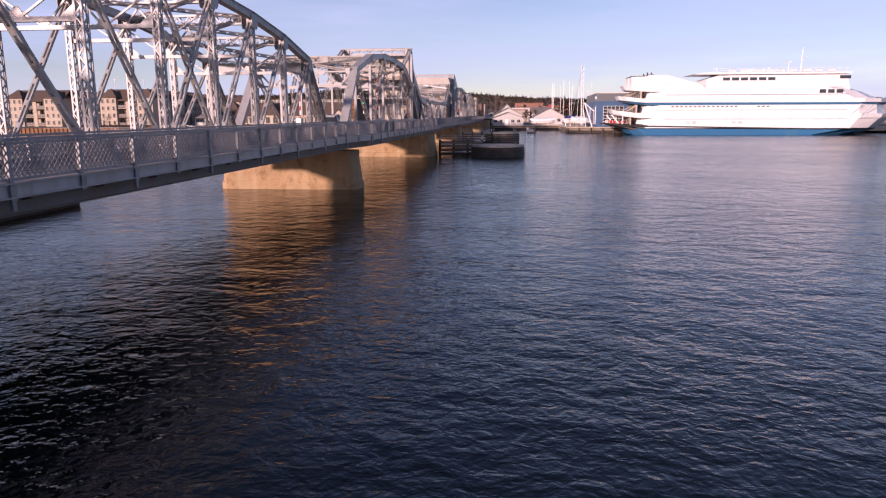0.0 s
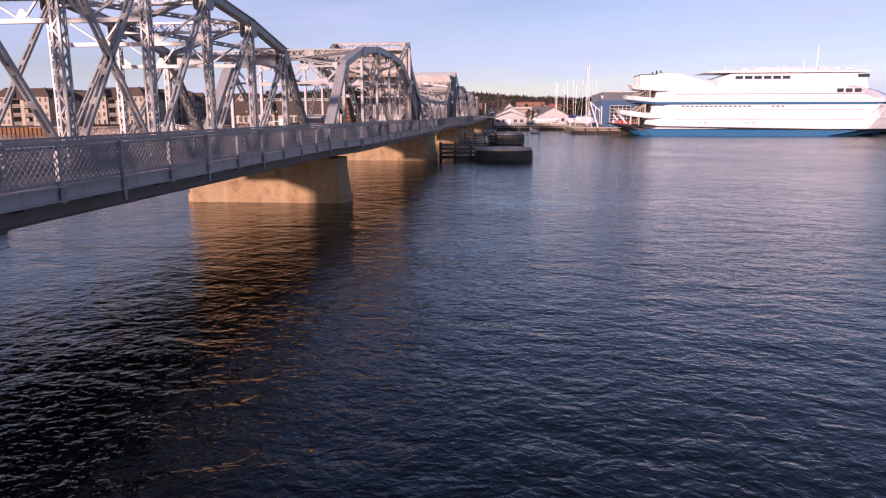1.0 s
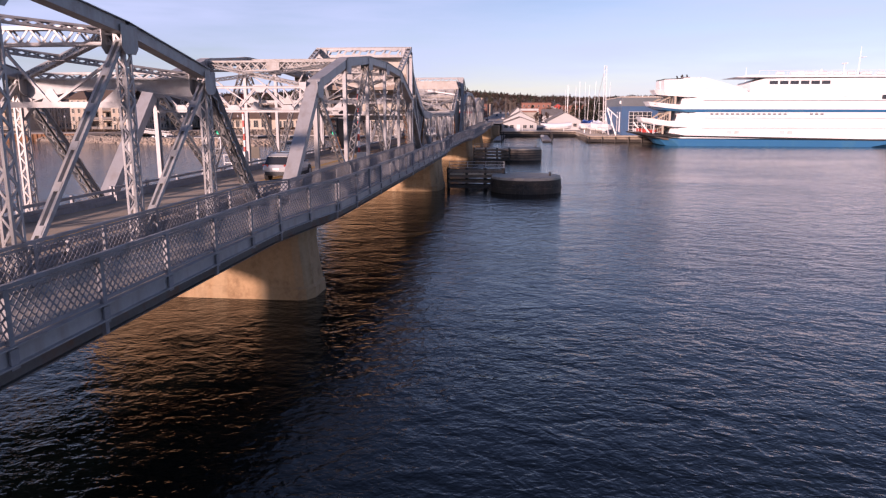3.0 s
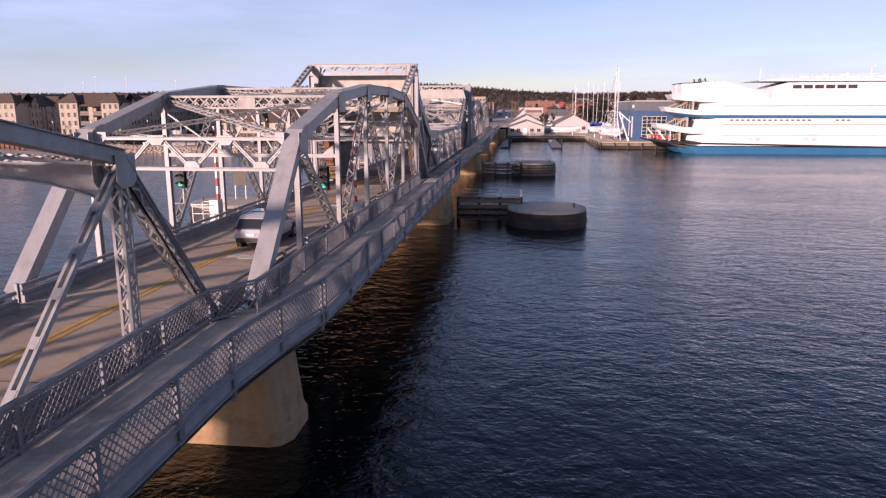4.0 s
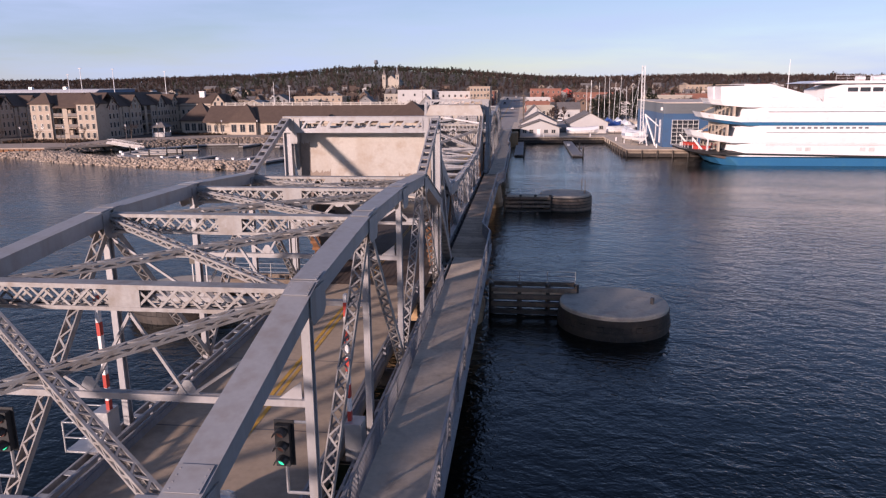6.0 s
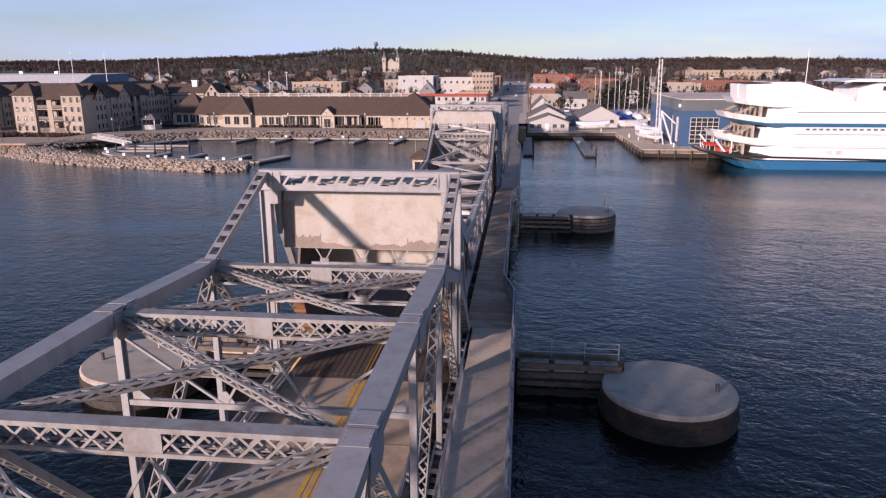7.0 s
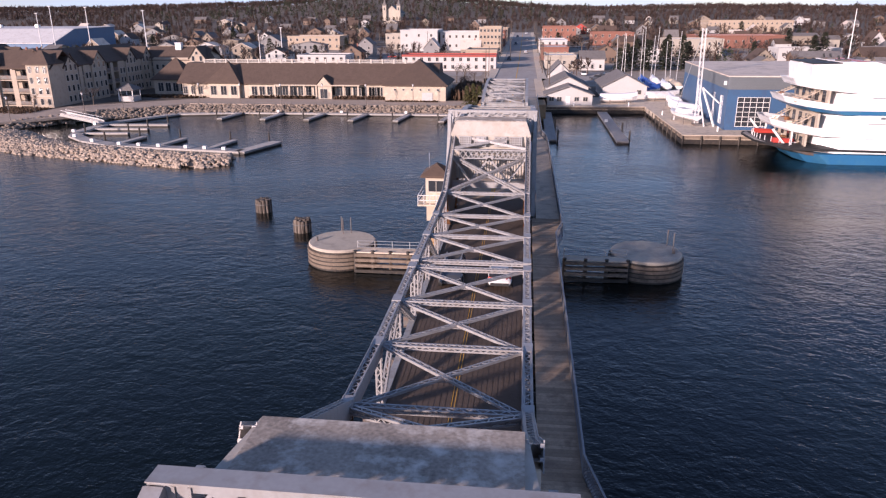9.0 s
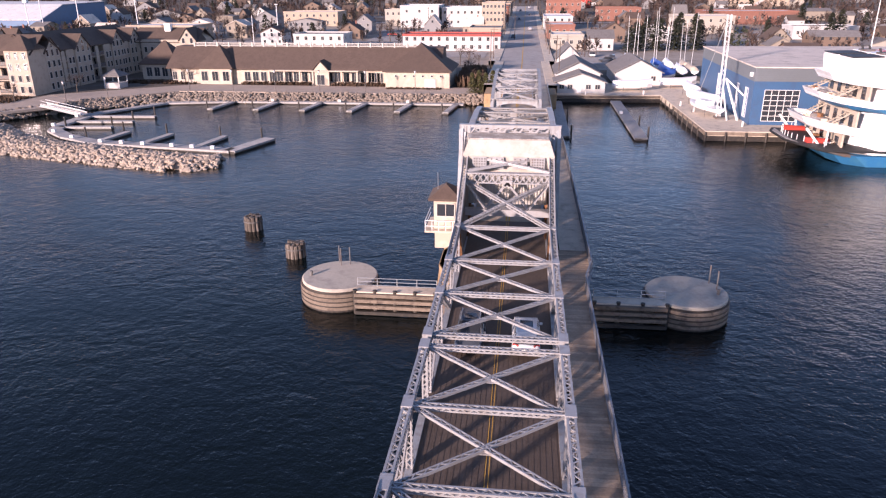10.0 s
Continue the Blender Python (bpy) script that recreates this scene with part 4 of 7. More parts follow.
def stops(*runs):
    """Post places along the bridge: runs of start, end and wished spacing."""
    out = []
    for a, b, step in runs:
        n = max(1, round((b - a) / step))
        out += [a + (b - a) * i / n for i in range(n)]
    return out + [runs[-1][1]]


railing("outer_railing", "grey steel sidewalk railing with diamond mesh panels", outer_x,
        stops((-68.2, -0.5, 2.604), (-0.5, -0.2, 1), (-0.2, 45.2, 2.85), (45.2, 48.4, 3.2), (48.4, 79.4, 2.8), (79.4, 82.4, 3.0), (82.4, 128.4, 2.85), (128.4, 186, 2.6)))
railing("inner_railing", "grey steel mesh railing between sidewalk and truss", inner_x, stops((-54, -1.9, 2.6), (-1.9, -0.75, 1.2), (-0.75, 1.3, 2.1), (1.3, 34.6, 2.9)), 1.0, False)
railing("inner_railing", "grey steel mesh railing between sidewalk and truss", inner_x, stops((93.5, 126.8, 2.9), (126.8, 128.85, 2.1), (128.85, 130.0, 1.2), (130.0, 186, 2.6)), 1.0, False)

# guard rails along the roadway
for s in (-1, 1):
    for a, b, off in ((-54, -1.3, 2.8), (-0.5, 34, 3.25), (94, 128.6, 3.25), (129.4, 180, 2.8)):
        t = thing("guard_rail", "grey steel guard rail along the roadway", "guard rail", "roadway guard rails")
        x = off * s
        for z in (0.3, 0.54):
            part("rail_beam", G().beam((x, a, ROAD_Z + z), (x, b, ROAD_Z + z), 0.08, 0.11), RAILP, t)
        part("kerb_beam", G().beam((x + 0.02 * s, a, ROAD_Z + 0.12), (x + 0.02 * s, b, ROAD_Z + 0.12), 0.24, 0.24), RAILP, t)
        gg = G()
        gg.beam((x + 0.12 * s, 0, ROAD_Z), (x + 0.12 * s, 0, ROAD_Z + 0.62), 0.1, 0.12, (0, 1, 0))
        me = gg.mesh("guard_post", RAILP)
        k = a
        while k < b:
            o = part("guard_post", me, RAILP, t)
            o.location = (0, k, 0)
            k += PANEL / 2

# ---- piers ----


def pier(name, label, y, dy, x0, x1, top, batter=0.3):
    t = thing(name, label, "bridge pier", "bridge piers")

    def outline(e, end=0.0):
        """The plan, e metres fuller, its blunt ends drawn in by end."""
        r, l, h = dy / 2 + e, x0 - 0.35 * e + end, x1 + 0.35 * e - end
        c = min(0.75, dy * 0.25)
        return [(h - c, y - r), (h - c * 0.45, y - r * 0.9), (h, y - r * 0.55), (h, y + r * 0.55), (h - c * 0.45, y + r * 0.9), (h - c, y + r), (l + c, y + r), (l + c * 0.45, y + r * 0.9), (l, y + r * 0.55), (l, y - r * 0.55), (l + c * 0.45, y - r * 0.9), (l + c, y - r)]
    gg = G()
    a, b = outline(batter), outline(0, 0.3)
    n = len(a)
    gg.v = [(x, y_, -3) for x, y_ in a] + [(x, y_, 0.45) for x, y_ in a] + [(x, y_, 0.55) for x, y_ in outline(batter * 0.7, 0.08)] + [(x, y_, top) for x, y_ in b]
    for r in range(3):
        gg.f += [(r * n + i, r * n + (i + 1) % n, (r + 1) * n + (i + 1) % n, (r + 1) * n + i) for i in range(n)]
    gg.f.append(tuple(range(3 * n, 4 * n)))
    part("pier_shaft", gg, PIER, t)
    gg = G()
    gg.prism(outline(0.08, 0.26), top - 0.35, top)
    part("pier_cap", gg, PIER, t)
    for d, x in ((-0.6, -PX), (-0.6, PX), (0.4, -4.1), (0.4, 4.1)):
        gg = G()
        gg.box((x, y + d, top + 0.12), (0.6, 0.5, 0.24)).box((x, y + d, top + 0.32), (0.4, 0.35, 0.2))
        part("bearing_shoe", gg, GIRDER, t, "dark steel bearing shoe")
    return t


PLAB = "tan stained concrete bridge pier with a flared foot in water"
pier("bridge_pier", PLAB, -0.5, 2.3, -4.7, 5.68, 2.8, 0.17)
pier("bridge_pier", PLAB, mirror(-0.5), 2.3, -4.7, 5.68, 2.8)
pier("bridge_pier", PLAB, -1.7 - 43.5, 2.6, -4.9, 6.0, 2.8)
pier("bridge_pier", PLAB, mirror(-1.7 - 43.5), 2.6, -4.9, 6.0, 2.8)
pier("bascule_pier", "broad tan concrete pier under the counterweight tower", 41.4, 5.6, -5.6, 6.3, 2.9)
pier("bascule_pier", "broad tan concrete pier under the counterweight tower", mirror(41.4), 5.6, -5.6, 6.3, 2.9)
g = G()
g.box((0.4, 181.0, 0.4), (14.6, 9.6, 6.1))
setting("abutment", g, PIER, "concrete bridge abutment at the shore", "abutment")


# ---- dolphins and fender walls ----


def dolphin(x, y, sgn, ywall, x_in, top=1.95, r=3.1):
    """A round concrete dolphin ringed with timber, and the timber fender wall that joins it to the bridge."""
    t = thing("mooring_dolphin", "round concrete-topped dolphin ringed with dark timber walers", "dolphin", "round dolphins")
    part("core", G().disc((x, y), r - 0.07, -3, top - 0.23), DARKT, t)
    part("cap", G().disc((x, y), r, top - 0.33, top, 48, 0.08), CONC, t, "pale tan concrete cap")
    part("cap_rim", G().ring((x, y), r - 0.04, top - 0.45, 0.2, 0.4, 48), DARKT, t)
    stave = G().box((0, 0, 0), (r * 0.111, 0.2, 3.2)).mesh("stave", DARKT)
    for i in range(56):
        a = 6.2832 * i / 56
        o = part("stave", stave, DARKT, t)
        o.location, o.rotation_euler = (x + (r - 0.02) * math.cos(a), y + (r - 0.02) * math.sin(a), top - 2.28 + 0.03 * (i % 3)), (0, 0, a + math.pi / 2)
    for z_ in (0.4,) if y < 60 else (0.3, 0.68, 1.06, 1.42):
        part("waler", G().ring((x, y), r + 0.1, z_, 0.1, 0.26, 48), DARKT if y < 60 else TIMBER, t)
    gg = G()
    gg.rod((x + sgn * 2.3, y - 0.4, top - 0.05), (x + sgn * 2.3, y - 0.4, top + 0.4), 0.12, 8)
    part("bollard", gg, GIRDER, t, "dark iron bollard")
    w = thing("fender_wall", "weathered horizontal timber fender wall with walkway", "fender wall", "fender walls")
    xa, xb = sorted((x_in, x - sgn * (r - 1.15)))
    side = -1
    gg = G()
    gg.box(((xa + xb) / 2, ywall - side * 0.75, top - 0.1), (xb - xa, 1.2, 0.16))
    part("walkway", gg, WALKC, w)
    for k, z in enumerate((0.2, 0.72, 1.22, 1.7)):
        for b in ((0, 0), (-side * 1.45, 0)):
            gg = G()
            gg.box(((xa + xb) / 2, ywall + b[0], z), (xb - xa, 0.26, 0.27))
            part("waler", gg, TIMBER if k > 0 else DARKT, w)
    n = max(2, round((xb - xa) / 1.6))
    for i in range(n + 1):
        gg = G()
        gg.rod((xa + (xb - xa) * i / n, ywall - side * 0.25, -3), (xa + (xb - xa) * i / n, ywall - side * 0.25, 2.05), 0.17, 8)
        part("timber_post", gg, DARKT, w)
    r = thing("walkway_railing", "thin galvanised pipe railing on the fender walkway", "railing", "fender railings")
    for z in (2.0, 2.3, 2.6):
        gg = G()
        gg.rod((xa, ywall - side * 1.3, z), (xb, ywall - side * 1.3, z), 0.025, 6)
        part("rail", gg, ALU, r)
    for i in range(n + 1):
        gg = G()
        gg.rod((xa + (xb - xa) * i / n, ywall - side * 1.3, 1.6), (xa + (xb - xa) * i / n, ywall - side * 1.3, 2.62), 0.03, 6)
        part("rail_post", gg, ALU, r)


dolphin(14.65, 40.0, 1, 41.4, 6.9, 1.5, 3.35)
dolphin(-14.1, 40.6, -1, 42.0, -5.8, 1.5, 3.35)
dolphin(14.2, 83.9, 1, 80.8, 6.9)
dolphin(-13.5, 84.3, -1, 81.0, -5.2)

for x, y, zt in ((-27.0, 100.0, 1.45), (-20.1, 92.8, 1.35)):
    t = thing("pile_cluster", "cluster of weathered timber piles bound together in water", "pile cluster", "pile clusters")
    random.seed(int(-x))
    for r, n in ((0.0, 1), (0.4, 6), (0.75, 13)):
        for i in range(n):
            a = 6.2832 * i / n + r
            gg = G()
            gg.rod((x + r * 1.08 * math.cos(a), y + r * 1.08 * math.sin(a), -3), (x + r * math.cos(a), y + r * math.sin(a), zt + random.uniform(-0.12, 0.12)), 0.21, 8, 0.2)
            part("timber_post", gg, PILEW, t)
    gg = G().ring((x, y), 0.98, zt - 0.45, 0.04, 0.12, 24)
    part("band", gg, GIRDER, t)

# ---- street beyond the bridge ----


def street_z(y):
    pts = ((185, ROAD_Z), (215, 3.2), (260, 2.6), (330, 2.2))
    if y >= 330:
        return max(2.2, land_z(2000 * 0 + 12, y) + 0.12)
    for (a, za), (b, zb) in zip(pts, pts[1:]):
        if y <= b:
            return za + (zb - za) * (max(y, a) - a) / (b - a)


def strip(x0, x1, y0, y1, dz, step=12.0, skirt=2.5):
    gg = G()
    n = max(1, round((y1 - y0) / step))
    for i in range(n + 1):
        y = y0 + (y1 - y0) * i / n
        z = street_z(y) + dz
        gg.v += [(x0, y, z - skirt), (x0, y, z), (x1, y, z), (x1, y, z - skirt)]
    for i in range(n):
        o = i * 4
        gg.f += [(o + k, o + k + 1, o + k + 5, o + k + 4) for k in range(3)]
    return gg


setting("street", strip(-5.0, 5.9, 185.6, 246, 0.0), ASPHALT, "grey asphalt main street at the bridge end", "street")
setting("street_uptown", strip(-6.4, 7.0, 246, 640, 0.0), ASPHALT, "grey asphalt main street climbing through the town", "street")
for xa, xb, ya, yb, nm in ((-7.6, -5.0, 186, 246, "pavement"), (-9.6, -6.4, 246, 640, "pavement_west"), (5.9, 8.2, 186, 246, "pavement_east"), (7.0, 9.8, 246, 640, "pavement_uptown")):
    setting(nm, strip(xa, xb, ya, yb, 0.14), WALKC, "pale concrete pavement beside the street", "pavement")
setting("street_marking", strip(0.2, 0.45, 186, 640, 0.012, 12, 0.01), YELLOW, "yellow centre line of the street", "road marking")


def town_paving(name, x0, x1, y0, y1, m, label, dz=0.1):
    """A side street or car park that lies on the ground."""
    gg = G()
    nx_, ny_ = max(1, round((x1 - x0) / 15)), max(1, round((y1 - y0) / 15))
    for j in range(ny_ + 1):
        for i in range(nx_ + 1):
            x, y = x0 + (x1 - x0) * i / nx_, y0 + (y1 - y0) * j / ny_
            gg.v.append((x, y, land_z(x, y) + dz))
    gg.f = [(j * (nx_ + 1) + i, j * (nx_ + 1) + i + 1, (j + 1) * (nx_ + 1) + i + 1, (j + 1) * (nx_ + 1) + i) for j in range(ny_) for i in range(nx_)]
    setting(name, gg, m, label, "street" if "street" in name else "car park")


for y in (252, 324, 382, 444, 492):
    for a, b in ((-330, -6.5), (7.1, 330)):
        if y > 320:
            town_paving("side_street", a, b, y, y + 8, ASPHALT, "grey asphalt side street in the town")
for a, b, c, d in ((-66, -44, 334, 378), (-60, -12, 268, 288), (-150, -100, 262, 300), (14, 34, 250, 290), (60, 110, 330, 348), (120, 160, 372, 410), (-45, -12, 352, 376)):
    town_paving("car_park", a, b, c, d, ASPHALT, "worn grey asphalt car park", 0.14)

for a, b, c, d in ((9.9, 330, 236, 325), (9.9, 330, 333, 440), (-330, -9.7, 246, 323), (-330, -9.7, 333, 440)):
    town_paving("yard_ground", a, b, c, d, GRAVEL, "pale tan gravel and bare ground between town buildings", 0.05)

# shore edges: promenade, sea wall, quay
g = G()
g.prism([(-92, 170), (-77, 186.2), (-9, 187.0), (-9, 197.0), (-78, 197.5), (-103, 178)], 1.2, 1.72)
setting("promenade", g, PAVE, "tan paved promenade along the marina", "promenade")
g = G()
g.prism([(-125, 147.5), (-103, 151), (-92, 163), (-92, 170), (-103, 178), (-104, 172), (-128, 158)], 1.2, 1.70)
setting("promenade_west", g, PAVE, "tan paved path between apartments and shore", "promenade")
g = G()
for k in range(160):
    x = -101 - k * 0.62
    g.box((x, shore_y(x) - 1.4 - 0.18 * (k % 2), 0.2), (0.62, 0.25, 2.9))
setting("sea_wall", g, RUST, "rusty corrugated sheet-pile sea wall", "sea wall")
g = G()
g.prism([(7.8, 188.6), (30.6, 189.8), (31.0, 150.6), (44, 150.6), (120, 151.5), (120, 164), (44, 164), (44, 215), (7.8, 205)], 0.6, 1.62)
setting("quay", g, WALKC, "tan concrete quay apron of the boatyard", "quay")
t = thing("quay_fender", "rust-brown timber and steel quay edge", "quay edge")
for a, b in (((7.8, 188.5), (30.5, 189.7)), ((30.9, 189.7), (30.9, 150.5)), ((30.9, 150.5), (60, 150.7))):
    for z, h, m in ((1.25, 0.5, TIMBER), (0.45, 0.8, DARKT)):
        gg = G()
        gg.beam((a[0], a[1], z), (b[0], b[1], z), 0.35, h)
        part("waler", gg, m, t)
for i in range(16):
    gg = G()
    gg.rod((30.7 if i < 9 else 31 + (i - 9) * 3.2, 188 - i * 4.2 if i < 9 else 150.3, -2), (30.7 if i < 9 else 31 + (i - 9) * 3.2, 188 - i * 4.2 if i < 9 else 150.3, 1.5), 0.18, 8)
    part("timber_post", gg, DARKT, t)

# ---- buildings ----


def hip_roof(gg, x0, x1, y0, y1, z, top, over=0.6, ridge=True):
    """A hip roof with its eaves; ridge along the longer side."""
    a, b, c, d = x0 - over, x1 + over, y0 - over, y1 + over
    w, l = b - a, d - c
    if w >= l:
        r0, r1 = (a + l / 2, (c + d) / 2, top), (b - l / 2, (c + d) / 2, top)
    else:
        r0, r1 = ((a + b) / 2, c + w / 2, top), ((a + b) / 2, d - w / 2, top)
    vs = [(a, c, z), (b, c, z), (b, d, z), (a, d, z), r0, r1, (a, c, z - 0.2), (b, c, z - 0.2), (b, d, z - 0.2), (a, d, z - 0.2)]
    if w >= l:
        fs = [(0, 1, 5, 4), (1, 2, 5), (2, 3, 4, 5), (3, 0, 4)]
    else:
        fs = [(0, 1, 4), (1, 2, 5, 4), (2, 3, 5), (3, 0, 4, 5)]
    fs += [(6, 7, 1, 0), (7, 8, 2, 1), (8, 9, 3, 2), (9, 6, 0, 3), (9, 8, 7, 6)]
    return gg.add(vs, fs)


def gable_roof(gg, x0, x1, y0, y1, z, top, along="x", over=0.4, thick=0.2):
    """A gable roof of two thick slopes; along: direction of the ridge."""
    if along == "x":
        m = (y0 + y1) / 2
        prof = [(y0 - over, z - over * (top - z) / (m - y0)), (m, top), (y1 + over, z - over * (top - z) / (m - y0))]
        gg.side(prof + [(y, zz - thick) for y, zz in reversed(prof)], x0 - over, x1 + over)
    else:
        m = (x0 + x1) / 2
        prof = [(x0 - over, z - over * (top - z) / (m - x0)), (m, top), (x1 + over, z - over * (top - z) / (m - x0))]
        gg.front(prof + [(x, zz - thick) for x, zz in reversed(prof)], y0 - over, y1 + over)
    return gg


WINCACHE = {}


def window(parent, x, y, z, w, h, face, trim=None):
    """A window in a wall: frame and recessed pane. face: -y, +x or -x."""
    key = (round(w, 2), round(h, 2), face)
    if key not in WINCACHE:
        fr, pn = G(), G()
        f = 0.09
        for bx, bw, bz, bh in ((-w / 2, f, 0, h + f), (w / 2, f, 0, h + f), (0, w, h / 2, f), (0, w, -h / 2, f * 1.4)) + (((0, 0.05, 0, h),) if w > 0.9 else ()):
            fr.box((bx, -0.02, bz), (bw, 0.1, bh))
        pn.box((0, 0.0, 0), (w, 0.05, h))
        rot = {"-y": 0, "+x": math.pi / 2, "-x": -math.pi / 2, "+y": math.pi}[face]
        r = Matrix.Rotation(rot, 3, "Z")
        for q in (fr, pn):
            q.v = [tuple(r @ Vector(p)) for p in q.v]
        WINCACHE[key] = (fr.mesh("frame", TRIM), pn.mesh("pane", GLASS))
    fm, pm = WINCACHE[key]
    p = part("window", pm, GLASS, parent)
    p.location = (x, y, z)
    if trim is None:
        part("frame", fm, WHITE, p)
    return p


def gabled_house(x, y, w, d, eave, top, wall, roof, along="x", label="", z=None, storeys=2, name="house", chimney=False, group="town houses", trim=None):
    z0 = land_z(x, y) if z is None else z
    t = thing(name, label, name.replace("_", " "), group)
    x0, x1, y0, y1 = x - w / 2, x + w / 2, y - d / 2, y + d / 2
    gg = G()
    if along == "x":
        gg.side([(y0, z0 - 1), (y1, z0 - 1), (y1, z0 + eave), (y, z0 + top - 0.15), (y0, z0 + eave)], x0, x1)
    else:
        gg.front([(x0, z0 - 1), (x1, z0 - 1), (x1, z0 + eave), (x, z0 + top - 0.15), (x0, z0 + eave)], y0, y1)
    part("wall", gg, wall, t)
    part("roof", gable_roof(G(), x0, x1, y0, y1, z0 + eave, z0 + top, along), roof, t)
    n = max(2, int(w / 2.6))
    for s in range(storeys):
        zz = z0 + 1.5 + s * 2.7
        if zz + 0.6 > z0 + eave and s:
            break
        for i in range(n):
            window(t, x0 + w * (i + 0.5) / n, y0 - 0.01, zz, 0.9, 1.3, "-y", trim)
        for i in range(max(1, int(d / 4))):
            sx, f = (x1 + 0.01, "+x") if x < 0 else (x0 - 0.01, "-x")
            window(t, sx, y0 + d * (i + 0.5) / max(1, int(d / 4)), zz, 0.9, 1.3, f, trim)
    if along == "y" and top - eave > 2:
        window(t, x, y0 - 0.01, z0 + eave + (top - eave) * 0.3, 0.8, 1.0, "-y", trim)
    if chimney:
        c = G()
        c.box((x + w * 0.2, y, z0 + top - 0.2), (0.6, 0.6, 1.6))
        part("chimney", c, BRICKR, t)
    return t


def flat_building(x0, x1, y0, y1, h, wall, label, roof=None, storeys=2, z=None, bays=None, parapet=0.5, ww=1.1, wh=1.4, group="town buildings", sidef=True, cornice=None):
    xm, ym = (x0 + x1) / 2, (y0 + y1) / 2
    z0 = land_z(xm, y0) if z is None else z
    t = thing("building", label, "building", group)
    gg = G()
    gg.box((xm, ym, z0 + h / 2 - 0.5), (x1 - x0, y1 - y0, h + 1))
    part("wall", gg, wall, t)
    gg = G()
    gg.box((xm, ym, z0 + h + 0.04), (x1 - x0 - 0.5, y1 - y0 - 0.5, 0.08))
    part("roof", gg, roof or ROOFG, t)
    gg = G()
    for cx, cy, sx, sy in ((xm, y0, x1 - x0 + 0.3, 0.3), (xm, y1, x1 - x0 + 0.3, 0.3), (x0, ym, 0.3, y1 - y0 - 0.3), (x1, ym, 0.3, y1 - y0 - 0.3)):
        gg.box((cx, cy, z0 + h + parapet / 2 - 0.15), (sx, sy, parapet + 0.3))
    part("parapet", gg, cornice or wall, t)
    n = bays or max(2, int((x1 - x0) / 3.2))
    for s in range(storeys):
        zz = z0 + (s + 0.55) * h / storeys
        for i in range(n):
            window(t, x0 + (x1 - x0) * (i + 0.5) / n, y0 - 0.01, zz, ww, wh, "-y")
        if sidef:
            m = max(1, int((y1 - y0) / 5))
            for i in range(m):
                sx, f = (x1 + 0.01, "+x") if xm < 0 else (x0 - 0.01, "-x")
                window(t, sx, y0 + (y1 - y0) * (i + 0.5) / m, zz, ww, wh, f)
    return t


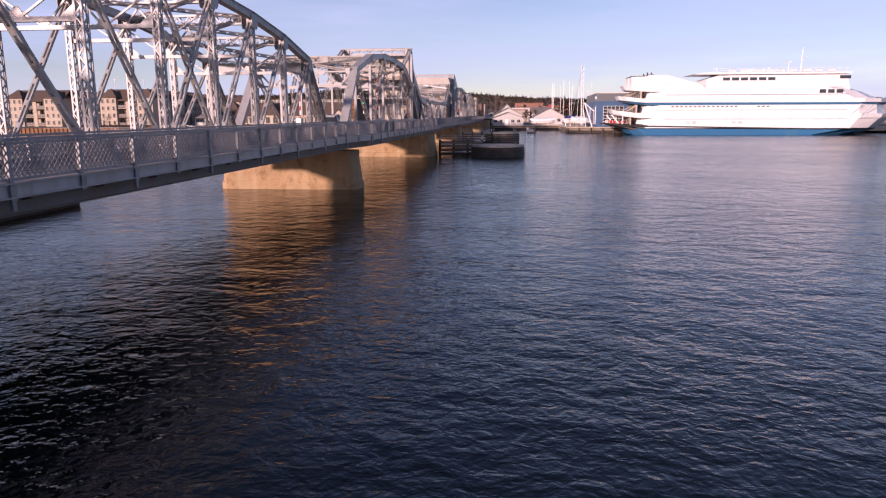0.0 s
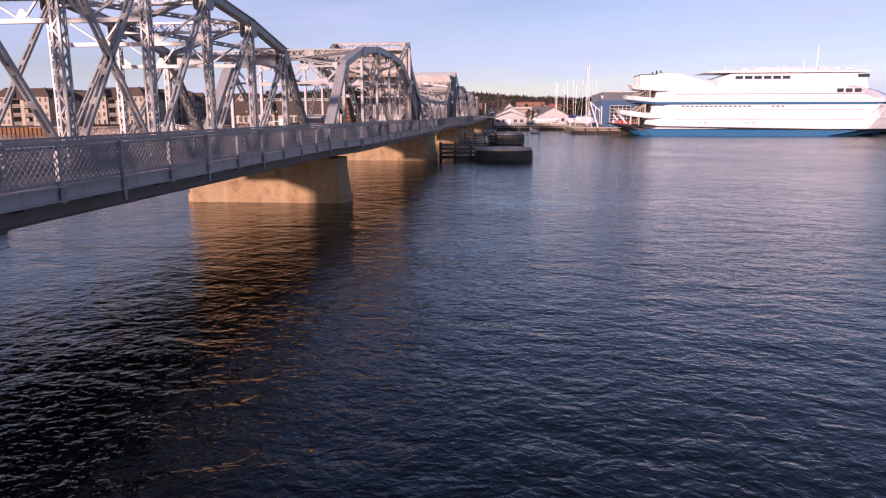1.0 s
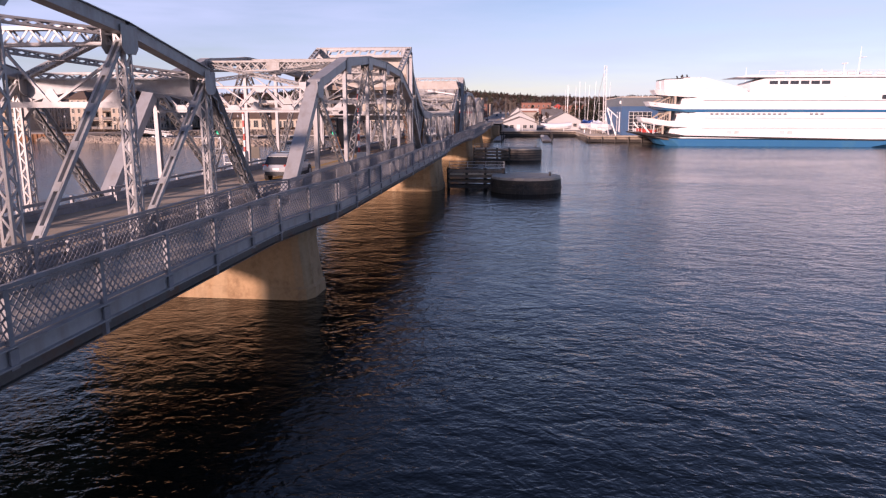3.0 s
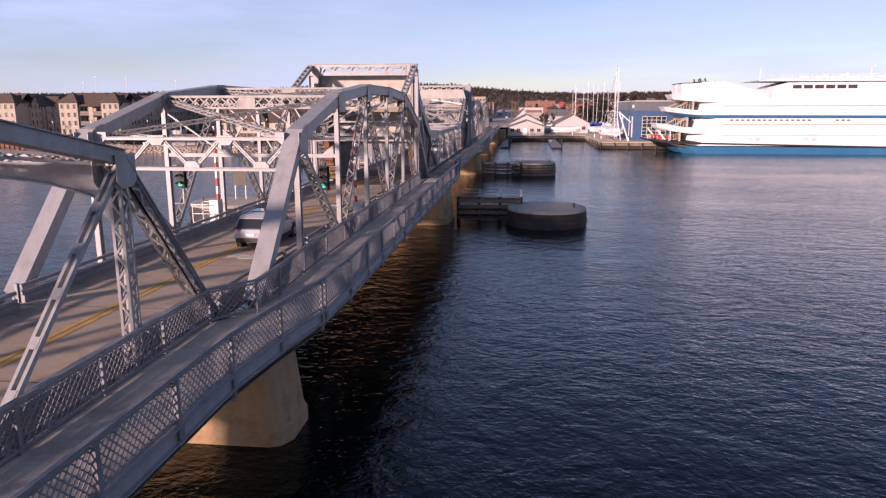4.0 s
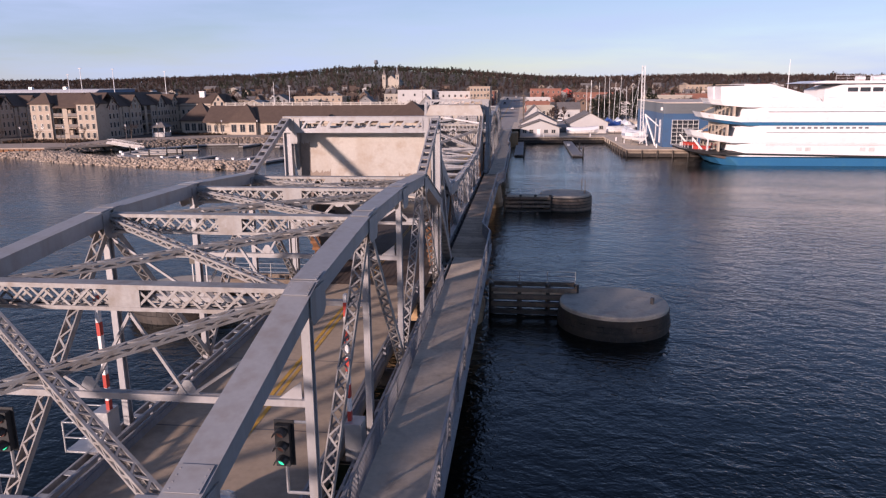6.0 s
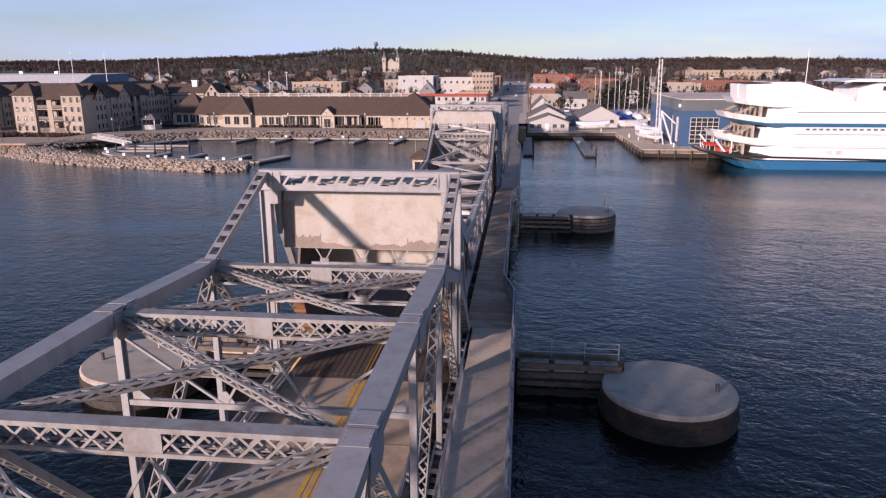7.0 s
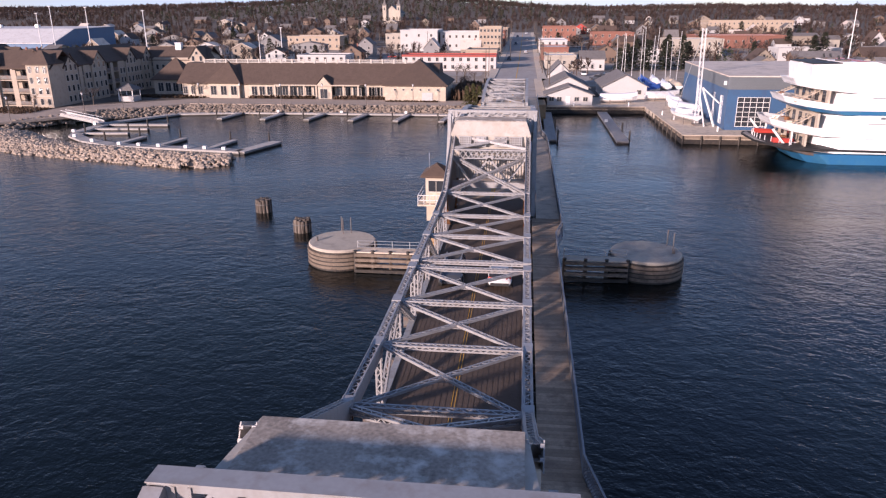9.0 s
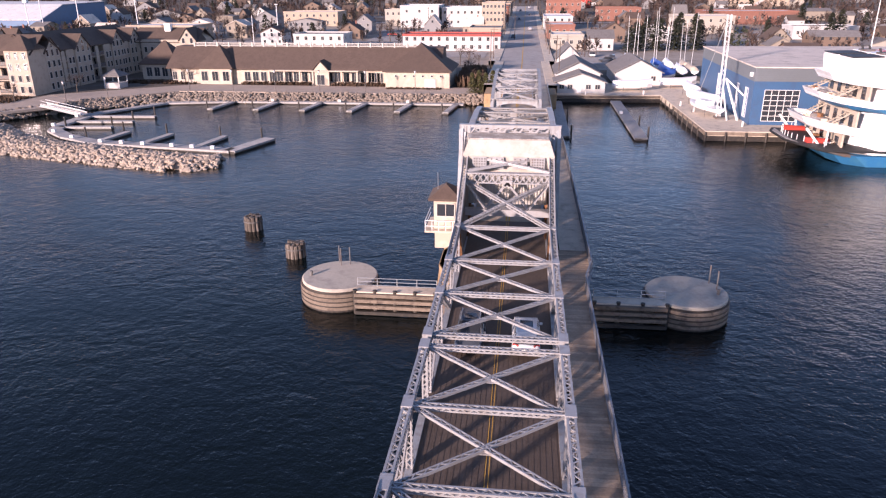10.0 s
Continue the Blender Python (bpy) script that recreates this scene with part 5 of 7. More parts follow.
# long low waterfront hotel building
def hotel():
    t = thing("waterfront_hotel", "long cream single-storey hotel with brown shingle roof and white roof balustrade", "hotel")
    z0 = 1.6
    gg = G()
    gg.box((-50.5, 206.5, z0 + 1.95), (67, 12.5, 3.9 + 0.1))
    part("wall", gg, CREAM, t)
    # main roof: front slope rising to a flat top
    gg = G()
    gg.side([(199.4, 5.3), (206.5, 9.9), (211, 9.9), (213.5, 5.3), (213.5, 5.1), (199.4, 5.1)], -86.4, -18.5)
    part("roof", gg, ROOFB, t)
    for x0, x1, y0, y1, top in ((-96.4, -86.9, 206.4, 215.4, 10.9), (-77.7, -69.6, 199.0, 207.6, 10.5), (-31.0, -16.0, 195.6, 212, 11.2)):
        gg = G()
        gg.box(((x0 + x1) / 2, (y0 + y1) / 2, z0 + 1.95), (x1 - x0, y1 - y0, 4.0))
        part("pavilion_wall", gg, CREAM, t)
        part("pavilion_roof", hip_roof(G(), x0, x1, y0, y1, 5.5, top), ROOFB, t, "brown shingle hip roof")
    gg = G()
    gg.box((-85.2, 207.5, z0 + 1.95), (3.2, 9, 4.0))
    part("link_wall", gg, CREAM, t)
    # balustrade along the flat top
    gg = G()
    gg.box((-53, 206.4, 10.75), (57, 0.16, 0.14)).box((-53, 206.4, 10.05), (57, 0.16, 0.14)).box((-24.6, 209, 10.75), (0.16, 5, 0.14))
    part("balustrade_rail", gg, TRIM, t, "white painted balustrade")
    pm = G().box((0, 0, 0), (0.34, 0.34, 1.1)).mesh("balustrade_post", TRIM)
    bal = G()
    for i in range(20):
        o = part("balustrade_post", pm, TRIM, t)
        o.location = (-81.5 + i * 3.0, 206.4, 10.4)
        for k in range(12 if i < 19 else 0):
            bal.box((-80.0 + i * 3.0 + k * 0.23 - 1.27, 206.4, 10.4), (0.07, 0.06, 0.62))
    part("balustrade", bal, TRIM, t)["kind"] = "stuff"
    # entrance gable
    gg = G()
    gg.front([(-49.2, 1.6), (-45.4, 1.6), (-45.4, 5.0), (-47.3, 7.1), (-49.2, 5.0)], 198.8, 201)
    part("entrance_gable", gg, CREAM, t)
    part("gable_roof", gable_roof(G(), -49.4, -45.2, 198.8, 204, 5.2, 7.4, "y", 0.3), ROOFB, t)
    gg = G()
    gg.box((-49, 199.0, 5.0), (22, 1.4, 0.25))
    part("porch_beam", gg, CREAM, t)
    pm = G().box((0, 0, 0), (0.4, 0.4, 3.4)).mesh("porch_post", CREAM)
    for x in (-60, -56.2, -52.4, -49.2, -45.4, -42.2, -38.4):
        o = part("porch_post", pm, WHITE, t)
        o.location = (x, 198.7, 3.3)
    for x in [-66 + 2.05 * i for i in range(17)]:
        if abs(x + 47.3) > 1.6:
            window(t, x, 200.24, 3.4, 1.5, 2.2, "-y")
    window(t, -47.3, 198.78, 2.9, 1.9, 2.4, "-y")
    for x in (-94.5, -92.4, -90.3, -88.2):
        window(t, x, 206.38, 3.5, 1.5, 2.3, "-y")
    for x in (-76.4, -73.7, -71.0):
        window(t, x, 198.98, 3.5, 1.6, 2.3, "-y")
    for x in (-84.6, -82.5, -80.5):
        window(t, x, 200.24, 3.4, 1.2, 2.0, "-y")
    for i in range(6):
        window(t, -28.5 + 2.1 * i, 195.58, 4.4, 0.5, 0.5, "-y")
    window(t, -34.5, 200.24, 3.4, 3.0, 2.2, "-y")
    window(t, -38.0, 200.24, 3.4, 2.0, 2.2, "-y")
    gg = G()
    gg.box((-20.5, 195.5, 2.7), (2.6, 0.1, 2.1))
    part("service_door", gg, HOUSEC[0], t)
    return t


hotel()
gg = G()
gg.rod((-68.5, 213, 1.5), (-68.5, 213, 17), 0.16, 8, 0.07)
tagged(part("flagpole", gg, WHITE), "tall white flagpole behind the hotel", "flagpole")

# apartment blocks


def turned(gg, at, quarter):
    """Carries a mesh from a facade's own plan (along, inward, up) into the place."""
    gg.v = [(at[0] + x, at[1] + y, z) if not quarter else (at[0] - y, at[1] + x, z) for x, y, z in gg.v]
    return gg


def apartments(label, at, quarter, segs, depth, eave=10.6, ridge=14.2):
    """A four-storey wing. segs: kind and width along the facade; pav: hipped end pavilion, gable: gabled bay, wall: plain bay, balc: recess with balconies."""
    t = thing("apartment_building", label, "apartment building", "apartment buildings")
    face = "+x" if quarter else "-y"

    def put(name, gg, m, lab=""):
        return part(name, turned(gg, at, quarter), m, t, lab)

    def win(u, v, z, w, h):
        x, y = (at[0] + u, at[1] + v) if not quarter else (at[0] - v, at[1] + u)
        window(t, x, y, z, w, h, face)
    total = sum(w for k, w in segs)
    put("roof", gable_roof(G(), 0, total, 0.3, depth, eave, ridge, "x", 0.35), ROOFB)
    u = 0.0
    for kind, w in segs:
        v0 = {"pav": -0.5, "gable": -0.35, "wall": 0.0, "balc": 1.9}[kind]
        top = {"pav": 11.4, "gable": 10.5, "wall": 10.3, "balc": 10.0}[kind]
        gg = G()
        if kind == "gable":
            gg.front([(u, 0.8), (u + w, 0.8), (u + w, top), (u + w / 2, 13.3), (u, top)], v0, depth)
        else:
            gg.box((u + w / 2, (v0 + depth) / 2, (top + 0.8) / 2), (w, depth - v0, top - 0.8))
        put("wall", gg, APTW)
        if kind == "gable":
            put("gable_roof", gable_roof(G(), u, u + w, v0, depth / 2, top, 13.5, "y", 0.3), ROOFB)
            win(u + w / 2, v0 - 0.01, 11.6, 0.8, 0.9)
        if kind == "pav":
            put("pavilion_roof", hip_roof(G(), u, u + w, v0, v0 + max(w, 5.4), top, 14.4, 0.45), ROOFB, "steep brown hip roof")
            put("belt_course", G().box((u + w / 2, v0 - 0.03, 4.2), (w + 0.1, 0.08, 0.14)), TRIM)
        n = max(2, int(w / 1.7))
        for s in range(4 if kind != "balc" else 3):
            z = 2.9 + s * 2.4
            if kind == "balc":
                z = 1.9 + s * 2.9
                put("balcony_slab", G().box((u + w / 2, 0.95, z), (w - 0.06, 1.9, 0.22)), APTW)
                put("balcony_rail", G().box((u + w / 2, 0.08, z + 0.66), (w - 0.1, 0.06, 0.8)), GIRDER, "dark balcony railing")
                for k in range(max(1, int(w / 3))):
                    win(u + w * (k + 0.5) / max(1, int(w / 3)), 1.89, z + 1.3, 1.9, 2.1)
                continue
            if s > 2 and kind == "wall":
                continue
            for k in range(n):
                win(u + w * (k + 0.5) / n, v0 - 0.01, z, 0.85, 1.45)
        if kind == "balc":
            for du in (0.2, w / 2, w - 0.2):
                put("balcony_pier", G().box((u + du, 0.2, 5.4), (0.35 if du != w / 2 else 1.3, 0.35, 9.2)), APTW)
        u += w
    return t


APTL = "beige four-storey waterfront apartments with brown shingle roof and gabled bays"
EAST = [("gable", 5.4), ("balc", 3.2), ("wall", 2.7), ("gable", 6.2), ("balc", 6.6), ("wall", 3.0), ("gable", 5.4), ("wall", 3.2), ("gable", 5.6)]
apartments("beige apartment front with two lit pavilions beside stacked balconies", (-124.2, 177.1), False, [("pav", 5.8), ("balc", 7.6), ("pav", 5.4)], 10.6)
apartments(APTL, (-105.7, 182.2), True, EAST, 12.0)
apartments("beige apartment front with two lit pavilions beside stacked balconies", (-160.0, 179.5), False, [("pav", 5.8), ("balc", 8.0), ("pav", 6.0)], 10.6)
apartments(APTL, (-140.3, 185.2), True, EAST[:7], 12.0)
apartments("beige apartment front with two lit pavilions beside stacked balconies", (-196.0, 181.0), False, [("pav", 5.8), ("balc", 8.0), ("pav", 6.0)], 10.6)
t = apartments("beige three-storey apartment wing in shade behind the hotel", (-106.5, 221.0), False, [("balc", 3.0), ("wall", 11.0), ("gable", 4.6)], 11.0, 9.9, 13.2)
gg = G()
gg.box((-97.6, 225.5, 13.2), (1.7, 1.3, 1.9)).box((-97.6, 225.5, 14.2), (2.0, 1.6, 0.18))
part("chimney", gg, WHITE, t, "low white chimney with a cap")

# boathouses on the quay
def boathouse(x0, x1, y0, y1, eave, top, label):
    t = thing("boathouse", label, "boathouse", "white boathouses")
    xm = (x0 + x1) / 2
    gg = G()
    gg.front([(x0, 0.8), (x1, 0.8), (x1, eave), (xm, top - 0.15), (x0, eave)], y0, y1)
    part("wall", gg, HOUSEC[0], t)
    part("roof", gable_roof(G(), x0, x1, y0, y1, eave, top, "y", 0.5), ROOFG, t)
    return t


t = boathouse(8.0, 18.8, 191.5, 199, 4.2, 6.1, "white boathouse with grey gable roof on the quay")
for x in (9.4, 11.2, 15.2, 17.2):
    window(t, x, 191.48, 3.0, 1.1, 1.0, "-y")
gg = G()
gg.box((13.2, 191.45, 2.6), (1.0, 0.1, 2.0))
part("door", gg, WHITE, t)
t = boathouse(8.4, 18.4, 199.2, 216, 5.2, 7.7, "larger white boathouse behind with dark grey roof")
t = boathouse(22.6, 33.4, 206, 224, 4.8, 7.6, "white boat shed with grey roof beside the boatyard")
window(t, 31.5, 205.98, 3.2, 1.1, 1.1, "-y")
t = boathouse(9.5, 15.5, 224, 236, 6.4, 9.4, "white two-storey gabled house by the street")
for x in (11, 14):
    window(t, x, 223.98, 5.0, 0.9, 1.4, "-y")
    window(t, x, 223.98, 2.6, 0.9, 1.4, "-y")

# blue shipyard shed


def shed():
    t = thing("shipyard_shed", "large blue and grey metal shipyard shed with flat tan roof", "shed")
    out = [(39.5, 156.9), (92, 157.6), (92, 200), (40.4, 198)]
    part("lower_wall", G().prism(out, 1.0, 8.9), BLUEW, t)
    part("upper_wall", G().prism([(x + (0.06 if x > 50 else -0.06), y + (0.06 if y > 180 else -0.06)) for x, y in out], 8.9, 11.1), GREYW, t, "grey ribbed upper cladding")
    part("roof", G().prism([(x + (0.2 if x > 50 else -0.2), y + (0.2 if y > 180 else -0.2)) for x, y in out], 11.1, 11.3), SHEDROOF, t, "tan membrane roof")
    for k in range(7):
        part("cladding_rib", G().box((66, 157.1 + 0.0, 9.1 + 0.3 * k), (52.4, 0.06, 0.06), Matrix.Rotation(0.0133, 3, "Z")), GREYW, t)
        part("cladding_rib", G().beam((39.42, 156.9, 9.1 + 0.3 * k), (40.3, 198, 9.1 + 0.3 * k), 0.06, 0.06), GREYW, t)
    # gridded window on the water side
    p = part("window", G().box((44.2, 156.94, 4.9), (5.6, 0.08, 5.2)), GLASS, t)
    for i in range(6):
        part("mullion", G().box((41.4 + 5.6 * i / 5, 156.88, 4.9), (0.08, 0.1, 5.3)), WHITE, p)
    for i in range(7):
        part("mullion", G().box((44.2, 156.88, 2.3 + 5.2 * i / 6), (5.7, 0.1, 0.08)), WHITE, p)
    for y, w in ((160.6, 1.7), (166.5, 1.1), (181, 1.7)):
        p = part("window", G().box((39.55 + (y - 157) * 0.022, y, 4.9), (0.1, w, 5.0)), ROOFW, t, "tall narrow window with pale blind")
        for dy in (-w / 2, 0, w / 2):
            part("mullion", G().box((39.49 + (y - 157) * 0.022, y + dy, 4.9), (0.1, 0.12, 5.1)), WHITE, p)
        for k in range(6):
            part("mullion", G().box((39.49 + (y - 157) * 0.022, y, 2.4 + k), (0.1, w, 0.1)), WHITE, p)
    part("wall_lamp", G().box((39.3, 158.4, 9.9), (0.4, 0.6, 0.7)), WHITE, t)
    return t


shed()

# ---- ferry ----


def ferry():
    t = thing("passenger_ferry", "white multi-deck passenger ship with a blue hull band at the quay", "ship")
    y0, y1 = 134.4, 149.6
    ym = (y0 + y1) / 2

    def plan(x_st, x_bow, inset, sharp=10, stern_r=4.0):
        a, b = y0 + inset, y1 - inset
        return [(x_st + stern_r, a), (x_bow - sharp, a), (x_bow - sharp * 0.45, a + (b - a) * 0.16), (x_bow, ym), (x_bow - sharp * 0.45, b - (b - a) * 0.16), (x_bow - sharp, b), (x_st + stern_r, b), (x_st + stern_r * 0.3, b - (b - a) * 0.12), (x_st, b - (b - a) * 0.3), (x_st, a + (b - a) * 0.3), (x_st + stern_r * 0.3, a + (b - a) * 0.12)]

    def sheer(x):
        return 1.4 * max(0.0, min(1.0, (51 - x) / 11)) ** 1.5

    def hull_loft(levels, name, m, label=""):
        gg = G()
        n = 11
        for z, pl in levels:
            gg.v += [(x, y, z + sheer(x)) for x, y in pl]
        for r in range(len(levels) - 1):
            gg.f += [(r * n + i, r * n + (i + 1) % n, (r + 1) * n + (i + 1) % n, (r + 1) * n + i) for i in range(n)]
        gg.f.append(tuple(range((len(levels) - 1) * n, len(levels) * n)))
        return part(name, gg, m, t, label)
    hull_loft([(-1.6, plan(50, 100, 1.4, 14)), (-0.35, plan(49.5, 102, 0.5, 14)), (0.1, plan(49.0, 104, 0.45, 14))], "boot_top", BLACK, "black waterline band and stern counter")
    hull_loft([(-0.3, plan(45.6, 102.5, 0.16, 14)), (1.3, plan(43.6, 108, 0.0, 11))], "hull", SHIPB, "blue hull band")
    hull_loft([(0.95, plan(42.2, 56, 0.5, 8)), (1.32, plan(39.6, 58, 0.3, 8))], "stern_counter", GIRDER)
    hull_loft([(1.3, plan(39.3, 108.2, -0.05, 16)), (1.6, plan(39.1, 108.8, -0.1, 16))], "rubbing_strake", BLACK)
    hull_loft([(1.6, plan(39.5, 58, 0.15, 8)), (1.66, plan(39.5, 58, 0.15, 8))], "stern_deck", DOCKG, "worn grey-brown stern deck")
    hull_loft([(1.68, plan(46.2, 109, 0.02, 10)), (4.2, plan(47.6, 112, 0.0, 11))], "lower_superstructure", SHIPW)
    hull_loft([(4.0, plan(42.2, 112, -0.08, 11, 5.5)), (4.3, plan(41.8, 112.3, -0.12, 11, 5.5)), (5.2, plan(41.2, 112.6, -0.1, 11, 5.5)), (5.2, plan(41.4, 112.4, 0.06, 11, 5.4)), (4.36, plan(41.7, 112.2, 0.06, 11, 5.4))], "bulwark", SHIPW)
    hull_loft([(4.36, plan(47.2, 111, 0.08, 10)), (7.65, plan(49, 110, 0.1, 9))], "middle_superstructure", SHIPW)
    hull_loft([(7.45, plan(45.0, 110.5, -0.04, 10, 5.5)), (8.0, plan(43.6, 111, -0.1, 10, 5.5))], "blue_stripe", SHIPB, "blue stripe below the upper deck")
    hull_loft([(8.0, plan(43.5, 111, -0.12, 9, 5.5)), (8.95, plan(42.8, 111, -0.12, 9, 5.5)), (8.95, plan(43.0, 110.8, 0.04, 9, 5.4)), (8.16, plan(43.3, 110.6, 0.04, 9, 5.4))], "bulwark", SHIPW)
    hull_loft([(8.16, plan(48.2, 110, 0.1, 9)), (10.9, plan(49.4, 104, 0.3, 8))], "upper_superstructure", SHIPW)
    hull_loft([(10.75, plan(44.8, 104, 0.2, 8, 5.5)), (11.75, plan(44.0, 101, 0.2, 8, 5.5)), (11.75, plan(44.2, 100.8, 0.36, 8, 5.4)), (11.05, plan(44.5, 100.6, 0.36, 8, 5.4))], "bulwark", SHIPW)
    # funnel block and the long sloping housing behind it
    gg = G()
    gg.front([(46.2, 11.1), (50.0, 11.1), (50.0, 14.72), (46.0, 14.62), (45.8, 14.4)], ym - 5.0, ym - 0.6)
    part("funnel_housing", gg, SHIPW, t)
    gg = G()
    gg.front([(46.2, 11.1), (50.0, 11.1), (50.0, 14.72), (46.0, 14.62), (45.8, 14.4)], ym + 0.6, ym + 5.0)
    part("funnel_housing", gg, SHIPW, t)
    for dy in (-2.8, 2.8):
        part("funnel_cap", G().front([(45.9, 14.66), (49.98, 14.76), (49.98, 14.9), (45.8, 14.8)], ym + dy - 2.25, ym + dy + 2.25), BLACK, t, "thin black rim of the funnel housing")
    gg = G()
    gg.front([(50.02, 11.05), (64.5, 11.05), (63.5, 12.5), (55.6, 14.75), (54.6, 15.0), (50.02, 15.0)], ym - 5.4, ym + 5.4)
    part("sloping_housing", gg, SHIPW, t)
    for k in range(3, 5):
        part("red_stripe", G().box((49.9 + 0.95 * k, ym, 15.025), (0.4, 10.4, 0.03)), RED, t, "red stripe on the housing roof")
    for dy in (-2.8, 2.8):
        f = part("funnel", G().box((50.9, ym + dy, 15.1), (1.6, 1.9, 0.3)), GIRDER, t, "dark funnel grille")
        for dx in (-0.6, 0.4):
            part("exhaust_pipe", G().rod((50.9 + dx, ym + dy, 15.2), (50.7 + dx, ym + dy, 15.8), 0.16, 8), BLACK, f)
    # wheelhouse block
    gg = G()
    gg.front([(64.6, 11.05), (99.5, 11.05), (98.5, 14.3), (97.4, 14.9), (68, 14.9), (64.5, 13.9)], y0 + 2.6, y1 - 2.6)
    part("sun_lounge", gg, SHIPW, t)
    gg = G()
    gg.front([(64.5, 15.0), (99.0, 15.0), (99.3, 15.4), (68, 15.5)], y0 + 1.8, y1 - 1.8)
    part("top_deck", gg, SHIPW, t)
    for i in range(6):
        part("window", G().box((69.4 + 2.2 * i, y0 + 2.57, 13.9), (1.75, 0.1, 0.75)), GLASS, t)
    part("window", G().box((98.0, y0 + 2.57, 14.2), (2.6, 0.1, 0.8)), GLASS, t)
    for i in range(3):
        part("window", G().box((92.0 + 2.0 * i, y0 + 0.22, 10.7), (1.5, 0.1, 0.9)), GLASS, t)
    for k, (xa, n) in enumerate(((56, 9), (66, 6), (77, 3))):
        for i in range(n):
            part("window", G().box((xa + 1.1 * i, y0 + 0.02, 7.05), (0.6, 0.12, 0.3)), GREYW, t)
    part("visor", G().front([(61.0, 15.05), (69, 15.0), (69, 15.48), (64, 15.5)], y0 + 1.6, y1 - 1.6), SHIPW, t, "pointed white canopy aft of the lounge")
    for sx0 in (101.0, 98.4):
        part("bow_moulding", G().beam((sx0, y0 - 0.06, 4.3), (sx0 + 3.2, y0 - 0.06, 7.3), 0.1, 0.1), ALU, t)
    for i in range(4):
        part("hull_port", G().box((60 + 1.6 * i + (8 if i > 1 else 0), y0 - 0.02, 3.1), (1.0, 0.08, 0.7)), ROOFW, t)
    # long mouldings
    for z in (10.0, 6.2, 3.9, 11.75):
        part("moulding", G().box((76, y0 - 0.02 + (0.3 if z > 11 else 0.02), z), (44, 0.1, 0.09)), ALU, t)
    # life raft canisters and vents on top
    for i in range(9):
        part("raft_canister", G().rod((70 + 3.0 * i, y0 + 3.4, 15.9), (71.6 + 3.0 * i, y0 + 3.4, 15.9), 0.42, 10), WHITE, t)
    mast = part("mast", G().rod((89, ym, 15), (89.2, ym, 21.8), 0.16, 8, 0.06), WHITE, t, "white radar mast")
    part("spreader", G().box((89.6, ym, 19.5), (0.2, 3.6, 0.12)), WHITE, mast)
    for i in range(5):
        part("vent_cowl", G().box((76 + 3.6 * i, ym, 15.9), (1.2, 4, 1.0)), WHITE, t)
    for z_, xa, xb, yy in ((15.45, 66, 98, y0 + 2.0), (12.1, 52, 66, y0 + 0.5)):
        rl = part("deck_railing", G().rod((xa, yy, z_ + 1.0), (xb, yy, z_ + 1.0), 0.03, 5), WHITE, t, "thin white deck railing")
        part("rail", G().rod((xa, yy, z_ + 0.5), (xb, yy, z_ + 0.5), 0.02, 5), WHITE, rl)
        for k in range(int((xb - xa) / 2) + 1):
            part("rail_post", G().rod((xa + 2 * k, yy, z_), (xa + 2 * k, yy, z_ + 1.0), 0.025, 5), WHITE, rl)
    part("radar", G().box((86.0, ym, 18.2), (0.3, 2.6, 0.25)).rod((86.0, ym, 15.4), (86.0, ym, 18.1), 0.12, 6), WHITE, t)
    part("dome", G().rod((82, ym + 2, 15.4), (82, ym + 2, 16.6), 0.5, 10).rod((82, ym + 2, 16.6), (82, ym + 2, 17.1), 0.5, 10, 0.15), WHITE, t)
    # open stern decks: pillars, stairs, bulkheads, boats, gear
    rs = random.Random(77)
    for z, xb, hgt in ((2.0, 45.6, 2.2), (5.1, 47.0, 2.3), (8.9, 48.0, 1.9)):
        for yy in (y0 + 1.3, y1 - 1.6) if z < 3 else ():
            part("pillar", G().box((43.9, yy, z + hgt / 2 + 0.4), (0.2, 0.2, hgt + 0.5)), WHITE, t)
        for s in (-1, 1):
            st_ = part("stair", G().beam((44.0, ym + s * 5.05, z + 0.2), (47.5, ym + s * 5.05, z + hgt), 0.06, 0.14), CREAM, t)
            part("stringer", G().beam((44.0, ym + s * 3.75, z + 0.2), (47.5, ym + s * 3.75, z + hgt), 0.06, 0.14), CREAM, st_)
            for i in range(8):
                part("tread", G().box((44.2 + i * 0.42, ym + s * 4.4, z + 0.3 + i * hgt / 8), (0.42, 1.22, 0.06)), CREAM, st_)
        part("stern_bulkhead", G().box((xb + 0.2, ym, z + hgt / 2 + 0.1), (0.3, y1 - y0 - 1.4, hgt + 0.2)), CREAM, t)
        for i in range(5):
            part("bulkhead_door", G().box((xb, y0 + 2.2 + i * 2.7, z + 1.1), (0.12, 1.1, 1.7)), GLASS, t)
        floor_z = {2.0: 1.7, 5.1: 4.4, 8.9: 8.2}[z]
        for k in range(12):
            gx, gh = rs.uniform(44.2, 46.2), rs.uniform(0.4, 1.0)
            part("deck_gear", G().box((gx, rs.uniform(y0 + 1.6, y1 - 2), floor_z + sheer(gx) + gh / 2), (rs.uniform(0.5, 1.2), rs.uniform(0.4, 1.0), gh), Matrix.Rotation(rs.uniform(0, 3), 3, "Z")), (CREAM, ROOFG, WHITE, RUST)[k % 4], t)
